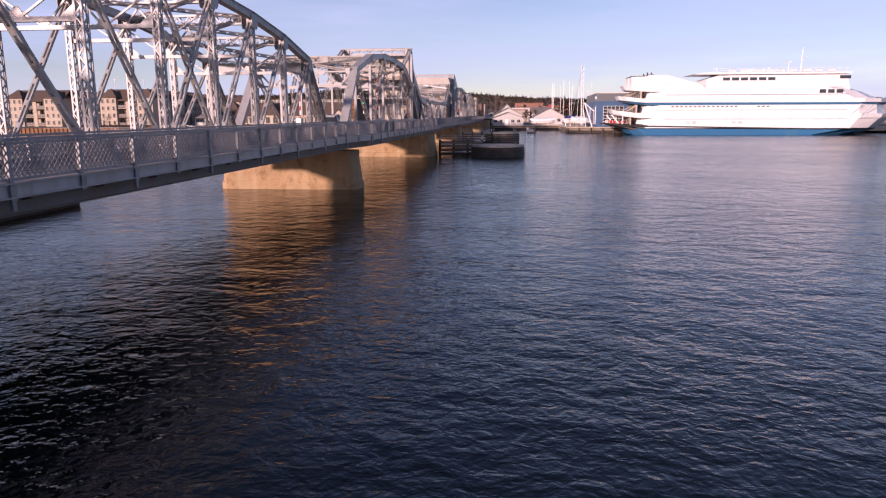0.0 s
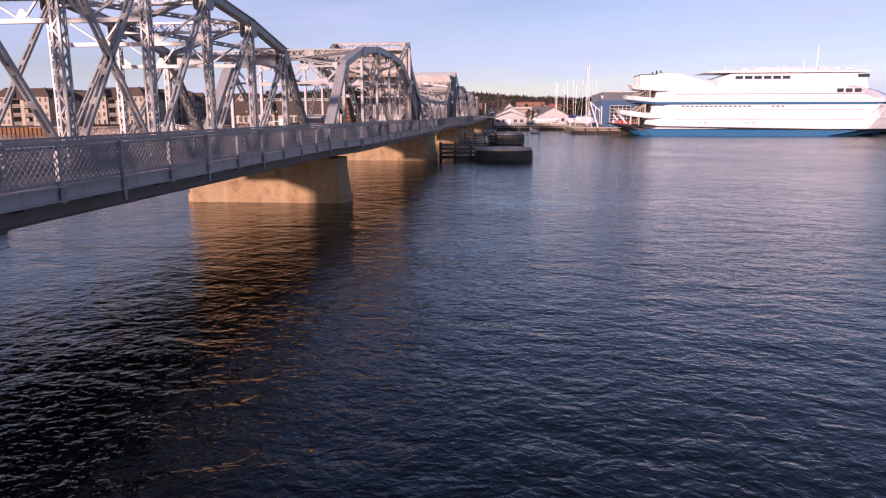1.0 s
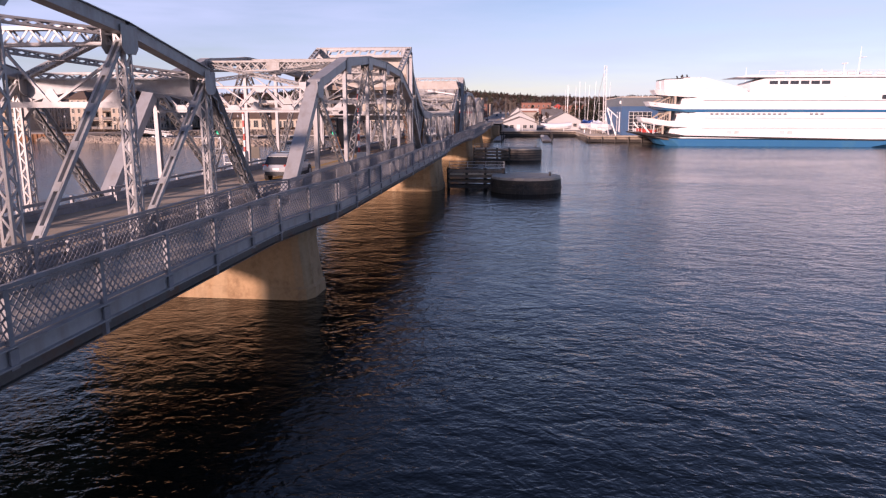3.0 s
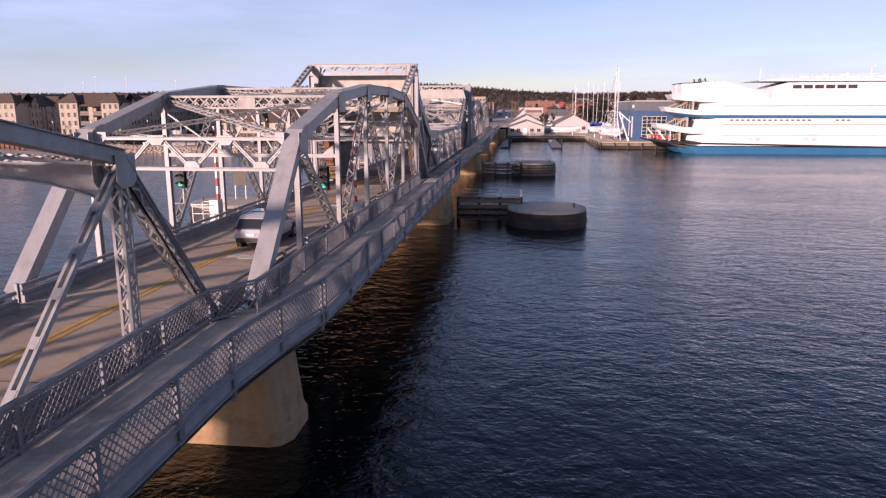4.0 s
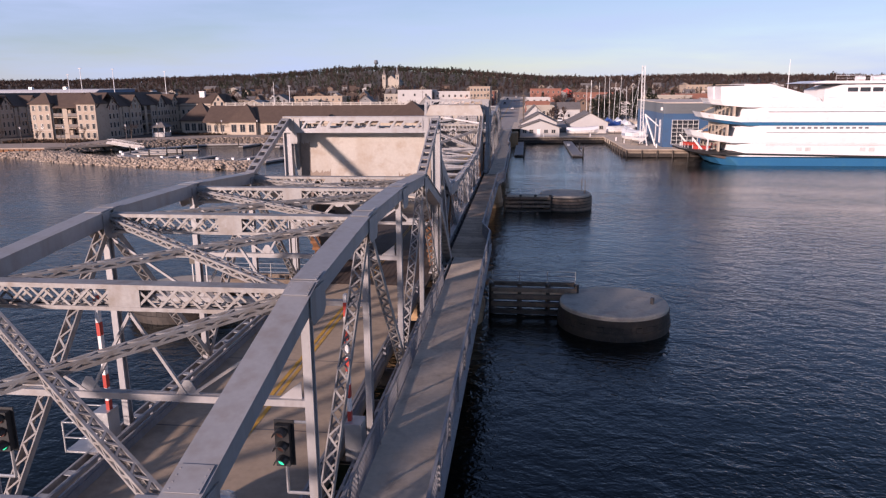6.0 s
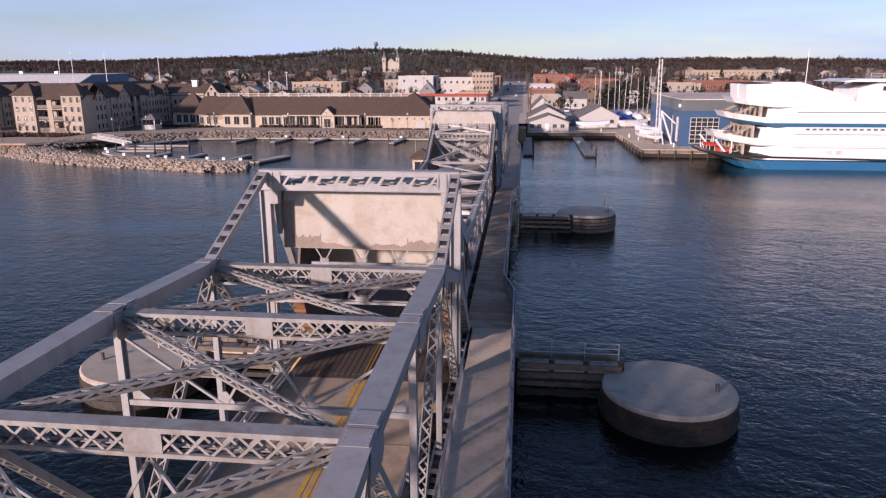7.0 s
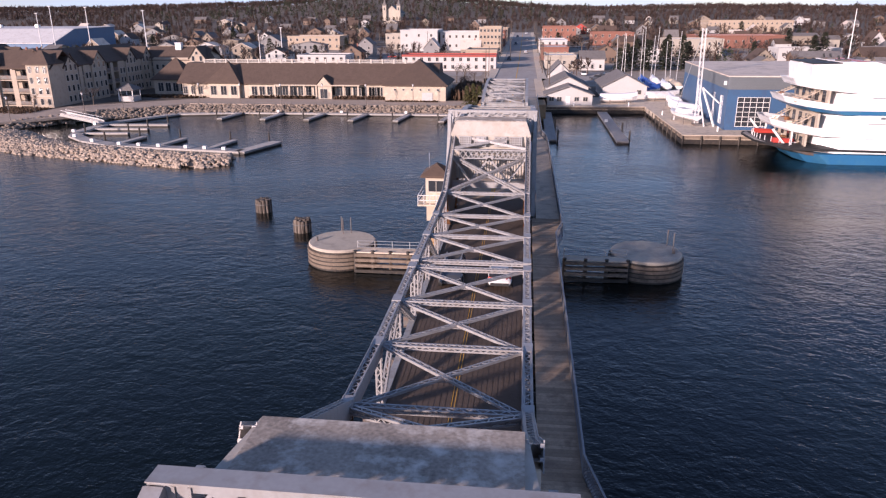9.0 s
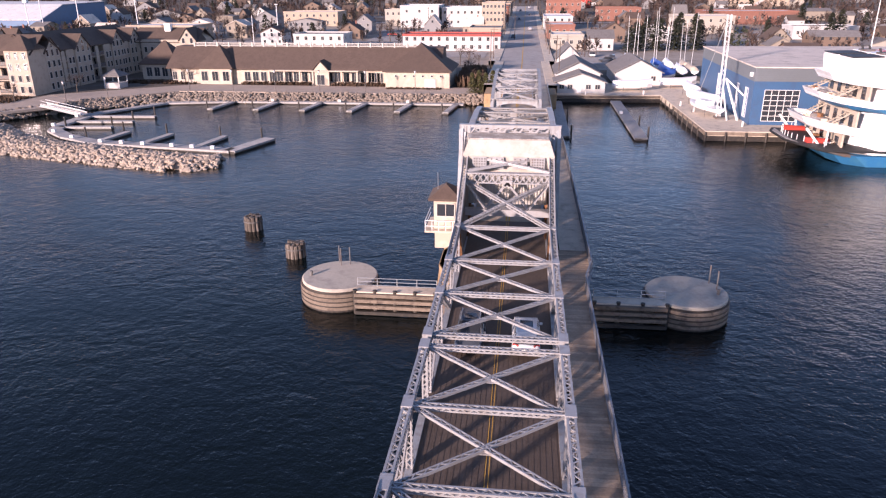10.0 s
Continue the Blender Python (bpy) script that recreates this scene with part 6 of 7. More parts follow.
    for i in range(13):
        yy = y0 + 0.9 + (y1 - y0 - 1.8) * i / 12
        xx = 40.4 + 3.2 * (abs(i - 6) / 6) ** 2.5
        part("deck_post", G().rod((xx, yy, 2.4), (xx, yy, 3.7), 0.05, 6), WHITE, t)
    for yy in (ym + 4.6, ym - 4.9):
        gg = G()
        gg.rod((41.6, yy, 3.0), (44.8, yy, 3.0), 0.65, 10, 0.45)
        part("rescue_boat", gg, RED, t, "orange-red rescue boat on the stern deck")
    for yy in (ym - 5.6, ym + 5.9):
        part("davit", G().beam((43.6, yy, 2.2), (41.2, yy, 5.0), 0.35, 0.3), WHITE, t)
    return t


ferry()

# ---- docks and breakwater ----


def dock(a, b, w, label, z=0.5, group="floating docks", piles=(), boxes=0):
    a, b = Vector((*a, 0)), Vector((*b, 0))
    t = thing("floating_dock", label, "dock", group)
    d = (b - a).normalized()
    s = Vector((-d.y, d.x, 0))
    n = max(2, int((b - a).length / 3))
    part("float", G().beam(a + Vector((0, 0, 0.1)), b + Vector((0, 0, 0.1)), w * 0.86, 0.6), DARKT, t)
    part("fascia", G().beam(a + Vector((0, 0, z - 0.16)), b + Vector((0, 0, z - 0.16)), w, 0.24), DOCKG, t)
    dk = G()
    m = max(3, int((b - a).length / 0.5))
    for i in range(m):
        dk.beam(a + (b - a) * (i / m) + Vector((0, 0, z)), a + (b - a) * ((i + 0.94) / m) + Vector((0, 0, z)), w * 0.99, 0.07)
    part("decking", dk, DOCKG, t)
    for p in piles:
        q = a + (b - a) * p + s * (w / 2 + 0.15)
        pl = part("timber_post", G().rod(q + Vector((0, 0, -3)), q + Vector((0, 0, 2.1)), 0.16, 8), DARKT, t)
        part("pile_cap", G().rod(q + Vector((0, 0, 2.1)), q + Vector((0, 0, 2.25)), 0.17, 8, 0.02), GIRDER, pl)
    for i in range(boxes):
        q = a + (b - a) * ((i + 0.6) / (boxes + 0.4)) - s * (w / 2 - 0.35)
        part("dock_box", G().box(q + Vector((0, 0, z + 0.4)), (0.6, 0.5, 0.5)), WHITE, t)
    return t


LD = "grey timber floating dock in the marina"
curve = [(-83.5, 163), (-83.2, 152), (-81, 146.5), (-75.8, 142), (-68.8, 138.2), (-55.5, 136.2), (-43.4, 134.4)]
for i, (a, b) in enumerate(zip(curve, curve[1:])):
    dock(a, b, 2.3, LD, piles=(0.5,) if i in (1, 3) else (), boxes=3 if i > 3 else 1)
dock((-43.6, 133.6), (-40.6, 143.6), 2.2, LD, piles=(0.95,))
for a, b in (((-68.0, 139.2), (-67.2, 146.6)), ((-59.8, 137.8), (-58.8, 145.6)), ((-49.9, 136.4), (-48.8, 144.6)), ((-82, 149.5), (-72.5, 150.5)), ((-82.5, 155), (-71.5, 156)), ((-82.5, 160.5), (-70, 161.5))):
    dock(a, b, 1.15, "narrow grey finger dock in the marina", piles=(0.97,))
for i in range(6):
    x = -63.2 + 9.75 * i
    dock((x + 0.2, 170.6), (x + 1.4, 181.2), 1.2, "narrow grey finger dock along the promenade", group="promenade finger docks", piles=(0.03,))
dock((-83.5, 163.5), (-76, 177), 2.2, LD)
dock((-76, 177.5), (-62, 181), 2.2, LD, piles=(0.6,))
dock((-62, 181.2), (-11.5, 181.6), 2.2, LD, piles=(0.2, 0.5, 0.8), boxes=3)
dock((20.9, 188.6), (20.6, 149.4), 2.2, "long grey boatyard dock reaching from the quay", group="boatyard docks", piles=(0.97, 0.7), boxes=1)
dock((8.3, 187), (8.1, 150), 2.0, "long narrow dock beside the bridge", group="boatyard docks", piles=(0.98, 0.6))
t = thing("gangway", "white aluminium gangway ramp to the marina docks", "gangway")
part("ramp", G().beam((-94, 163, 1.9), (-83.5, 159.5, 0.85), 2.2, 0.15), ALU, t)
for s in (-1.1, 1.1):
    part("side_panel", G().beam((-94, 163 + s, 2.1), (-83.5, 159.5 + s, 1.05), 0.06, 0.5), DOCKG, t, "pale side panel")
for s in (-0.8, 0.8):
    for dz in (0.5, 1.05):
        part("handrail", G().beam((-94, 163 + s, 1.9 + dz), (-83.5, 159.5 + s, 0.85 + dz), 0.06, 0.06), WHITE, t)
dock((-10.3, -11.8), (-10.3, -32), 2.4, "low pale work float below the bridge", 0.6, "work floats")


def rock(seed):
    """An angular stone about one metre across."""
    rnd = random.Random(seed)
    bm = bmesh.new()
    bmesh.ops.create_icosphere(bm, subdivisions=1, radius=0.5)
    for v in bm.verts:
        v.co *= rnd.uniform(0.72, 1.18)
        v.co.z *= 0.72
    me = bpy.data.meshes.new("stone")
    bm.to_mesh(me)
    bm.free()
    me.materials.append(STONE)
    return me


ROCKS = [rock(i) for i in range(8)]
spine = [(-112, 148.5), (-100, 146.5), (-90, 139.5), (-79, 134.5), (-68, 131.6), (-56, 128.6), (-47, 126.5), (-42.5, 127.6)]


def along(pts, u):
    seg = [(Vector((*b, 0)) - Vector((*a, 0))).length for a, b in zip(pts, pts[1:])]
    d = u * sum(seg)
    for (a, b), L in zip(zip(pts, pts[1:]), seg):
        if d <= L:
            p, q = Vector((*a, 0)), Vector((*b, 0))
            n = (q - p).normalized()
            return p + n * d, Vector((-n.y, n.x, 0))
        d -= L
    return Vector((*pts[-1], 0)), Vector((1, 0, 0))


bw = thing("breakwater", "curved breakwater of pale angular armour stones", "breakwater")
gg = G()
rows = []
for i in range(41):
    p, n = along(spine, i / 40)
    w = 5.0 if i < 38 else 5.0 * (40 - i + 0.4) / 2.6
    wi = w * (1 + 1.1 * max(0.0, 1 - i / 26))
    for o, z in ((-w, -1.5), (-w * 0.55, 0.5), (-w * 0.2, 1.05), (wi * 0.3, 1.05), (wi * 0.65, 0.5), (wi, -1.5)):
        q = p + n * o
        gg.v.append((q.x, q.y, z))
gg.f = [(i * 6 + k, i * 6 + k + 1, i * 6 + k + 7, i * 6 + k + 6) for i in range(40) for k in range(5)] + [(240, 241, 242, 243, 244, 245)]
part("core", gg, STONE, bw)
rnd = random.Random(5)
rest = G()
for i in range(4000):
    u = rnd.random()
    p, n = along(spine, u)
    w = 4.6 if u < 0.95 else 4.6 * (1.06 - u) / 0.11
    o = rnd.uniform(-1, 1)
    q = p + n * o * w * (1 + 1.1 * max(0.0, 1 - u / 0.65) if o > 0 else 1.0)
    z = 1.2 * (1 - abs(o) ** 1.8) - 0.12
    s = rnd.uniform(0.45, 1.05)
    if i < 300:
        ob = part("stone", ROCKS[i % 8], STONE, bw)
        ob.matrix_basis = Matrix.LocRotScale((q.x, q.y, z), Euler((rnd.uniform(-0.6, 0.6), rnd.uniform(-0.6, 0.6), rnd.uniform(0, 6.28))), (s * 1.25, s, s))
    else:
        m = Matrix.LocRotScale((q.x, q.y, z), Euler((rnd.uniform(-0.6, 0.6), rnd.uniform(-0.6, 0.6), rnd.uniform(0, 6.28))), (s * 1.25, s, s))
        me = ROCKS[i % 8]
        rest.add([m @ v.co for v in me.vertices], [tuple(f.vertices) for f in me.polygons])
part("stone_mass", rest, STONE, bw)["kind"] = "stuff"
rip = G()
for i in range(2300):
    x = rnd.uniform(-93, -7)
    if i % 6 == 0:
        x = rnd.uniform(-100, -85)
    y = shore_y(x) + rnd.uniform(0.0, 4.6)
    z = 0.2 + 1.5 * min(1, (y - shore_y(x)) / 4.6) + rnd.uniform(-0.1, 0.15)
    s = rnd.uniform(0.5, 1.05)
    m = Matrix.LocRotScale((x, y, z), Euler((rnd.uniform(-0.6, 0.6), rnd.uniform(-0.6, 0.6), rnd.uniform(0, 6.28))), (s * 1.25, s, s))
    me = ROCKS[i % 8]
    rip.add([m @ v.co for v in me.vertices], [tuple(f.vertices) for f in me.polygons])
tagged(part("riprap", rip, STONE), "pale tan riprap stones along the promenade shore", "riprap", "", "stuff")

# ---- planked sidewalk of the bascule ----
sw = tagged(new("plank_sidewalk"), "weathered brown plank sidewalk on the bascule leaves", "sidewalk", "", "structure")
PL = {}
yy = 41.25
i = 0
while yy < 86.85:
    w = outer_x(yy + 0.14) - 4.05
    key = round(w / 0.05)
    if key not in PL:
        g = G()
        g.box((4.05 + key * 0.025, 0, -0.04), (key * 0.05, 0.268, 0.08))
        PL[key] = g.mesh("plank", PLANK)
    o = part("plank", PL[key], PLANK, sw)
    o.location = (0, yy + 0.14, ROAD_Z - 0.002 * (i % 3))
    yy += 0.28
    i += 1

# ---- bridge tender house ----
t = thing("bridge_tender_house", "small cream bridge tender house with brown hip roof and gallery", "control house")
bx, by = -5.55, 91.9
part("base_block", G().box((bx + 0.1, by, 3.05), (1.9, 2.4, 1.7)), CREAM, t, "pale concrete base block")
part("column", G().box((bx + 0.6, by, 0.75), (1.3, 1.6, 4.1)), PIER, t)
part("gallery_floor", G().box((bx, by, 3.98), (3.3, 4.0, 0.16)), WALKC, t)
part("cabin", G().box((bx + 0.1, by, 5.45), (2.0, 2.6, 2.8)), CREAM, t)
part("cabin_roof", hip_roof(G(), bx - 0.95, bx + 1.15, by - 1.3, by + 1.3, 6.9, 7.9, 0.4), ROOFB, t, "brown shingle hip roof")
window(t, bx + 0.15, by - 1.31, 5.8, 1.6, 1.2, "-y")
window(t, bx - 0.91, by, 5.8, 1.4, 1.2, "-x")
for zz in (4.5, 5.0):
    gg = G()
    for a, b in (((bx - 1.6, by - 1.95), (bx + 1.4, by - 1.95)), ((bx - 1.6, by - 1.95), (bx - 1.6, by + 1.95))):
        gg.beam((*a, zz), (*b, zz), 0.05, 0.05)
    part("gallery_rail", gg, WHITE, t)
for k in range(6):
    part("gallery_post", G().box((bx - 1.6 + 0.6 * k, by - 1.95, 4.5), (0.05, 0.05, 1.0)), WHITE, t)
part("aerial", G().rod((bx - 0.6, by - 0.6, 7.5), (bx - 0.6, by - 0.6, 9.0), 0.02, 5), ALU, t)

# ---- traffic signals and gates ----
for s in (1, -1):
    yb = 11.0
    lab = "black three-lens traffic signal glowing green on a truss post"
    t = thing("traffic_signal", lab, "traffic signal", "bridge traffic signals")
    x, z = 3.45 * s, 6.75
    part("housing", G().box((x, yb, z), (0.33, 0.26, 1.0)), BLACK, t)
    part("backplate", G().box((x, yb + 0.06, z), (0.46, 0.03, 1.12)), BLACK, t)
    for k, dz in enumerate((0.34, 0.0, -0.34)):
        part("lens", G().rod((x, yb - 0.14, z + dz), (x, yb - 0.17, z + dz), 0.105, 16), GREENL if k == 2 else DARKLENS, t, "glowing green lens" if k == 2 else "")
        arc = [math.pi * q / 10 for q in range(11)]
        vis = G().front([(x + 0.14 * math.cos(w), z + dz + 0.14 * math.sin(w)) for w in arc] + [(x + 0.125 * math.cos(w), z + dz + 0.125 * math.sin(w)) for w in reversed(arc)], yb - 0.4, yb - 0.13)
        part("visor", vis, BLACK, t)
    part("hanger", G().rod((x, yb + 0.1, z - 0.6), (x, yb + 0.1, z - 1.3), 0.04, 6).rod((x, yb + 0.1, z - 1.3), (4.1 * s, yb + 0.1, z - 1.3), 0.04, 6), ALU, t)
    part("top_bracket", G().rod((x, yb + 0.1, z + 0.5), (4.1 * s, yb + 0.1, z + 0.5), 0.04, 6), ALU, t)
for s in (-1, 1):
    t = thing("road_gate", "raised red and white striped barrier arm beside the roadway", "barrier gate", "road gates")
    x, yb = 3.95 * s, 15.6
    part("cabinet", G().box((x, yb, ROAD_Z + 0.6), (0.5, 0.6, 1.2)), ALU, t)
    arm = part("arm", G().box((x - 0.15 * s, yb, ROAD_Z + 3.0), (0.1, 0.16, 4.2)), WHITE, t)
    for k in range(5):
        part("stripe", G().box((x - 0.15 * s, yb, ROAD_Z + 1.3 + 0.84 * k), (0.11, 0.17, 0.42)), RED, arm)
    if s < 0:
        pf = part("platform", G().box((4.5 * s, yb, ROAD_Z + 0.02), (1.0, 1.2, 0.06)), ALU, t)
        for zz in (0.5, 1.0):
            part("platform_rail", G().beam((5.0 * s, yb - 0.6, ROAD_Z + zz), (5.0 * s, yb + 0.6, ROAD_Z + zz), 0.035, 0.035), ALU, pf)
            for e in (-0.6, 0.6):
                part("platform_rail", G().beam((5.0 * s, yb + e, ROAD_Z + zz), (4.1 * s, yb + e, ROAD_Z + zz), 0.035, 0.035), ALU, pf)
        for e in (-0.6, 0.6):
            part("platform_post", G().beam((5.0 * s, yb + e, ROAD_Z), (5.0 * s, yb + e, ROAD_Z + 1.0), 0.035, 0.035, (0, 1, 0)), ALU, pf)

# board and posts on the dolphins
t = thing("channel_sign", "square weathered brown channel sign board on two posts", "sign")
part("board", G().box((-13.6, 42.1, 3.4), (1.3, 0.06, 1.2)), mat("weathered_board", (0.13, 0.11, 0.09), 0.8), t)
for dx in (-0.5, 0.5):
    part("sign_post", G().box((-13.6 + dx, 42.18, 2.4), (0.08, 0.08, 2.0)), ALU, t)
for x, y in ((16.6, 84.4), (16.3, 85.6), (-13.9, 86.3), (-13.2, 86.6), (-14.2, 86.9)):
    tagged(part("marker_post", G().rod((x, y, 1.9), (x, y, 3.5), 0.05, 6), GIRDER), "thin dark marker post on the dolphin cap", "post", "marker posts")

# ---- vehicles ----


def wheel(parent, x, y, z, r=0.34):
    w = part("wheel", G().rod((x - 0.11, y, z), (x + 0.11, y, z), r, 16), BLACK, parent)
    part("rim", G().rod((x - 0.115, y, z), (x + 0.115, y, z), r * 0.6, 12), ALU, w)


def suv(x, y, z, paint, label, sgn=1, size=0.9):
    """A sport utility car that faces +y (sgn 1) or -y: lofted body, glasshouse with its roof, lamps and wheels."""
    t = thing("car", label, "car", "cars on the bridge", "", (x, y, z))
    t.rotation_euler, t.scale = (0, 0, 0 if sgn > 0 else math.pi), (size, size, size)

    def loft(stations, wrap=True):
        gg = G()
        n = len(stations[0][1])
        for u, sec in stations:
            gg.v += [(a, u, b) for a, b in sec]
        for r in range(len(stations) - 1):
            gg.f += [(r * n + i, r * n + (i + 1) % n, (r + 1) * n + (i + 1) % n, (r + 1) * n + i) for i in range(n if wrap else n - 1)]
        gg.f += [tuple(range(n - 1, -1, -1)), tuple(range((len(stations) - 1) * n, len(stations) * n))]
        return gg

    def ring(w, lo, hi, crown):
        return [(-w * 0.86, lo), (w * 0.86, lo), (w, lo + 0.16), (w * 1.02, (lo + hi) / 2), (w * 0.97, hi - 0.08), (w * 0.88, hi), (w * 0.4, hi + crown), (-w * 0.4, hi + crown), (-w * 0.88, hi), (-w * 0.97, hi - 0.08), (-w * 1.02, (lo + hi) / 2), (-w, lo + 0.16)]
    body = [(-2.36, ring(0.74, 0.5, 0.84, 0.0)), (-2.3, ring(0.84, 0.4, 0.98, 0.01)), (-2.05, ring(0.91, 0.32, 1.04, 0.02)), (-1.0, ring(0.93, 0.3, 1.05, 0.02)), (0.6, ring(0.93, 0.3, 1.03, 0.03)), (1.1, ring(0.92, 0.3, 1.0, 0.05)), (1.75, ring(0.9, 0.32, 0.92, 0.05)), (2.15, ring(0.82, 0.36, 0.8, 0.03)), (2.34, ring(0.68, 0.46, 0.7, 0.0))]
    part("body", loft(body), paint, t)

    def house(w, wt, lo, hi):
        return [(-w, lo), (w, lo), (wt + (w - wt) * 0.25, hi - 0.16), (wt, hi - 0.03), (wt * 0.6, hi), (-wt * 0.6, hi), (-wt, hi - 0.03), (-wt - (w - wt) * 0.25, hi - 0.16)]
    part("cabin", loft([(-2.2, house(0.8, 0.74, 1.0, 1.08)), (-1.95, house(0.83, 0.68, 1.0, 1.42)), (-1.7, house(0.84, 0.66, 1.0, 1.6)), (-0.5, house(0.85, 0.67, 1.0, 1.66)), (0.1, house(0.85, 0.67, 1.0, 1.6)), (0.6, house(0.84, 0.7, 1.0, 1.32)), (1.1, house(0.8, 0.74, 1.0, 1.04))]), GLASS, t, "dark tinted glasshouse")
    gg = loft([(-1.98, [(-0.64, 1.46), (0.64, 1.46), (0.6, 1.5), (-0.6, 1.5)]), (-1.72, [(-0.69, 1.57), (0.69, 1.57), (0.6, 1.645), (-0.6, 1.645)]), (-0.5, [(-0.71, 1.61), (0.71, 1.61), (0.6, 1.7), (-0.6, 1.7)]), (0.12, [(-0.7, 1.56), (0.7, 1.56), (0.6, 1.63), (-0.6, 1.63)])])
    part("roof", gg, paint, t)
    part("roof_glass", G().box((0, -0.55, 1.7), (0.86, 0.9, 0.02)), GLASS, t, "dark glass roof panel")
    for s in (-1, 1):
        for u, du, dz in ((-1.86, 0.22, 1.52), (-0.8, 0.06, 1.6), (0.98, -0.82, 1.58)):
            part("pillar", G().beam((s * 0.855, u, 1.02), (s * 0.715, u + du, dz), 0.05, 0.09), paint, t)
        part("roof_rail", G().box((s * 0.64, -0.75, 1.72), (0.04, 1.7, 0.05)), ALU, t)
        part("tail_lamp", G().beam((s * 0.48, -2.3, 0.94), (s * 0.86, -2.16, 0.98), 0.12, 0.13), RED, t, "red tail lamp")
        part("mirror", G().box((s * 1.0, 0.74, 1.08), (0.2, 0.12, 0.14)), paint, t)
        part("headlamp", G().beam((s * 0.5, 2.22, 0.72), (s * 0.8, 2.05, 0.78), 0.1, 0.13), ALU, t)
        part("sill", G().box((s * 0.92, 0, 0.36), (0.06, 2.0, 0.16)), BLACK, t)
        for u in (-1.42, 1.42):
            part("wheel_arch", G().rod((s * 0.7, u, 0.36), (s * 0.945, u, 0.36), 0.44, 16), BLACK, t)
            wheel(t, s * 0.86, u, 0.34)
    part("rear_bumper", G().beam((-0.7, -2.34, 0.48), (0.7, -2.34, 0.48), 0.12, 0.22), BLACK, t)
    part("plate", G().box((0, -2.37, 0.74), (0.42, 0.03, 0.13)), WHITE, t)
    return t


suv(0.85, 10.4, ROAD_Z, CARS, "silver-white sport utility car on the concrete bridge roadway")
suv(1.7, 70.6, ROAD_Z + 0.03, CARW, "white car driving over the bascule grating")
suv(-1.7, 70.4, ROAD_Z + 0.03, CARG, "dark grey car driving over the bascule grating", -1)
for k, (x, y, s) in enumerate(((3.2, 395, 1), (-3.0, 470, -1), (3.3, 520, 1), (-3.1, 560, -1), (3.2, 610, 1), (-4.2, 350, -1))):
    suv(x, y, street_z(y) + 0.02, CARG if k % 2 else CARW, "small distant car on the town street", s)

# ---- boats and boatyard ----


def boat(x, y, L, W, z, rot, hullm, coverm, label, mast=0.0, cover=True, group="stored boats"):
    t = thing("boat", label, "boat", group)
    sec = ((-0.5, 0.72, 0.0, 1.0), (-0.25, 0.98, -0.05, 1.05), (0.1, 1.0, 0.0, 1.12), (0.35, 0.7, 0.15, 1.3), (0.5, 0.04, 0.5, 1.5))
    m = Matrix.Translation((x, y, z)) @ Matrix.Rotation(rot, 4, "Z")
    gg = G()
    for u, wf, k, sh in sec:
        gg.v += [m @ Vector((u * L, -W / 2 * wf, sh)), m @ Vector((u * L, -W / 2 * wf * 0.75, 0.45 + k)), m @ Vector((u * L, 0, 0.0 + k)), m @ Vector((u * L, W / 2 * wf * 0.75, 0.45 + k)), m @ Vector((u * L, W / 2 * wf, sh))]
    gg.f = [(5 * i + k, 5 * i + k + 1, 5 * i + k + 6, 5 * i + k + 5) for i in range(4) for k in range(4)] + [(0, 5, 10, 15, 20, 24, 19, 14, 9, 4), (4, 3, 2, 1, 0)]
    part("hull", gg, hullm, t)
    if cover:
        gg = G()
        for u, wf, k, sh in sec:
            gg.v += [m @ Vector((u * L, -W / 2 * wf * 1.02, sh - 0.05)), m @ Vector((u * L, -W / 4 * wf, sh + 0.65)), m @ Vector((u * L, 0, sh + 0.95)), m @ Vector((u * L, W / 4 * wf, sh + 0.65)), m @ Vector((u * L, W / 2 * wf * 1.02, sh - 0.05))]
        gg.f = [(5 * i + k, 5 * i + k + 1, 5 * i + k + 6, 5 * i + k + 5) for i in range(4) for k in range(4)] + [(4, 3, 2, 1, 0)]
        smooth(part("cover", gg, coverm, t, "shrink-wrapped winter cover"))
    else:
        gg = G()
        gg.box((0, 0, 1.5), (L * 0.35, W * 0.55, 0.9))
        gg.v = [tuple(m @ Vector(p)) for p in gg.v]
        part("cabin", gg, WHITE, t)
    for u in (-0.25, 0.2):
        for s in (-1, 1):
            p = m @ Vector((u * L, s * W * 0.42, 0.5))
            part("stand", G().rod((p.x, p.y, 1.5), (p.x, p.y, z + 0.6), 0.06, 6), GIRDER, t)
    if mast:
        p = m @ Vector((0.05 * L, 0, 1.2))
        lean = Vector((0.03 * mast * math.sin(x * 7), 0, mast))
        ms = part("mast", G().rod(p, p + lean, 0.075, 6, 0.05), ALU, t)
        part("spreader", G().beam(p + Vector((-0.6, 0, mast * 0.6)), p + Vector((0.6, 0, mast * 0.6)), 0.05, 0.05), ALU, ms)
    return t


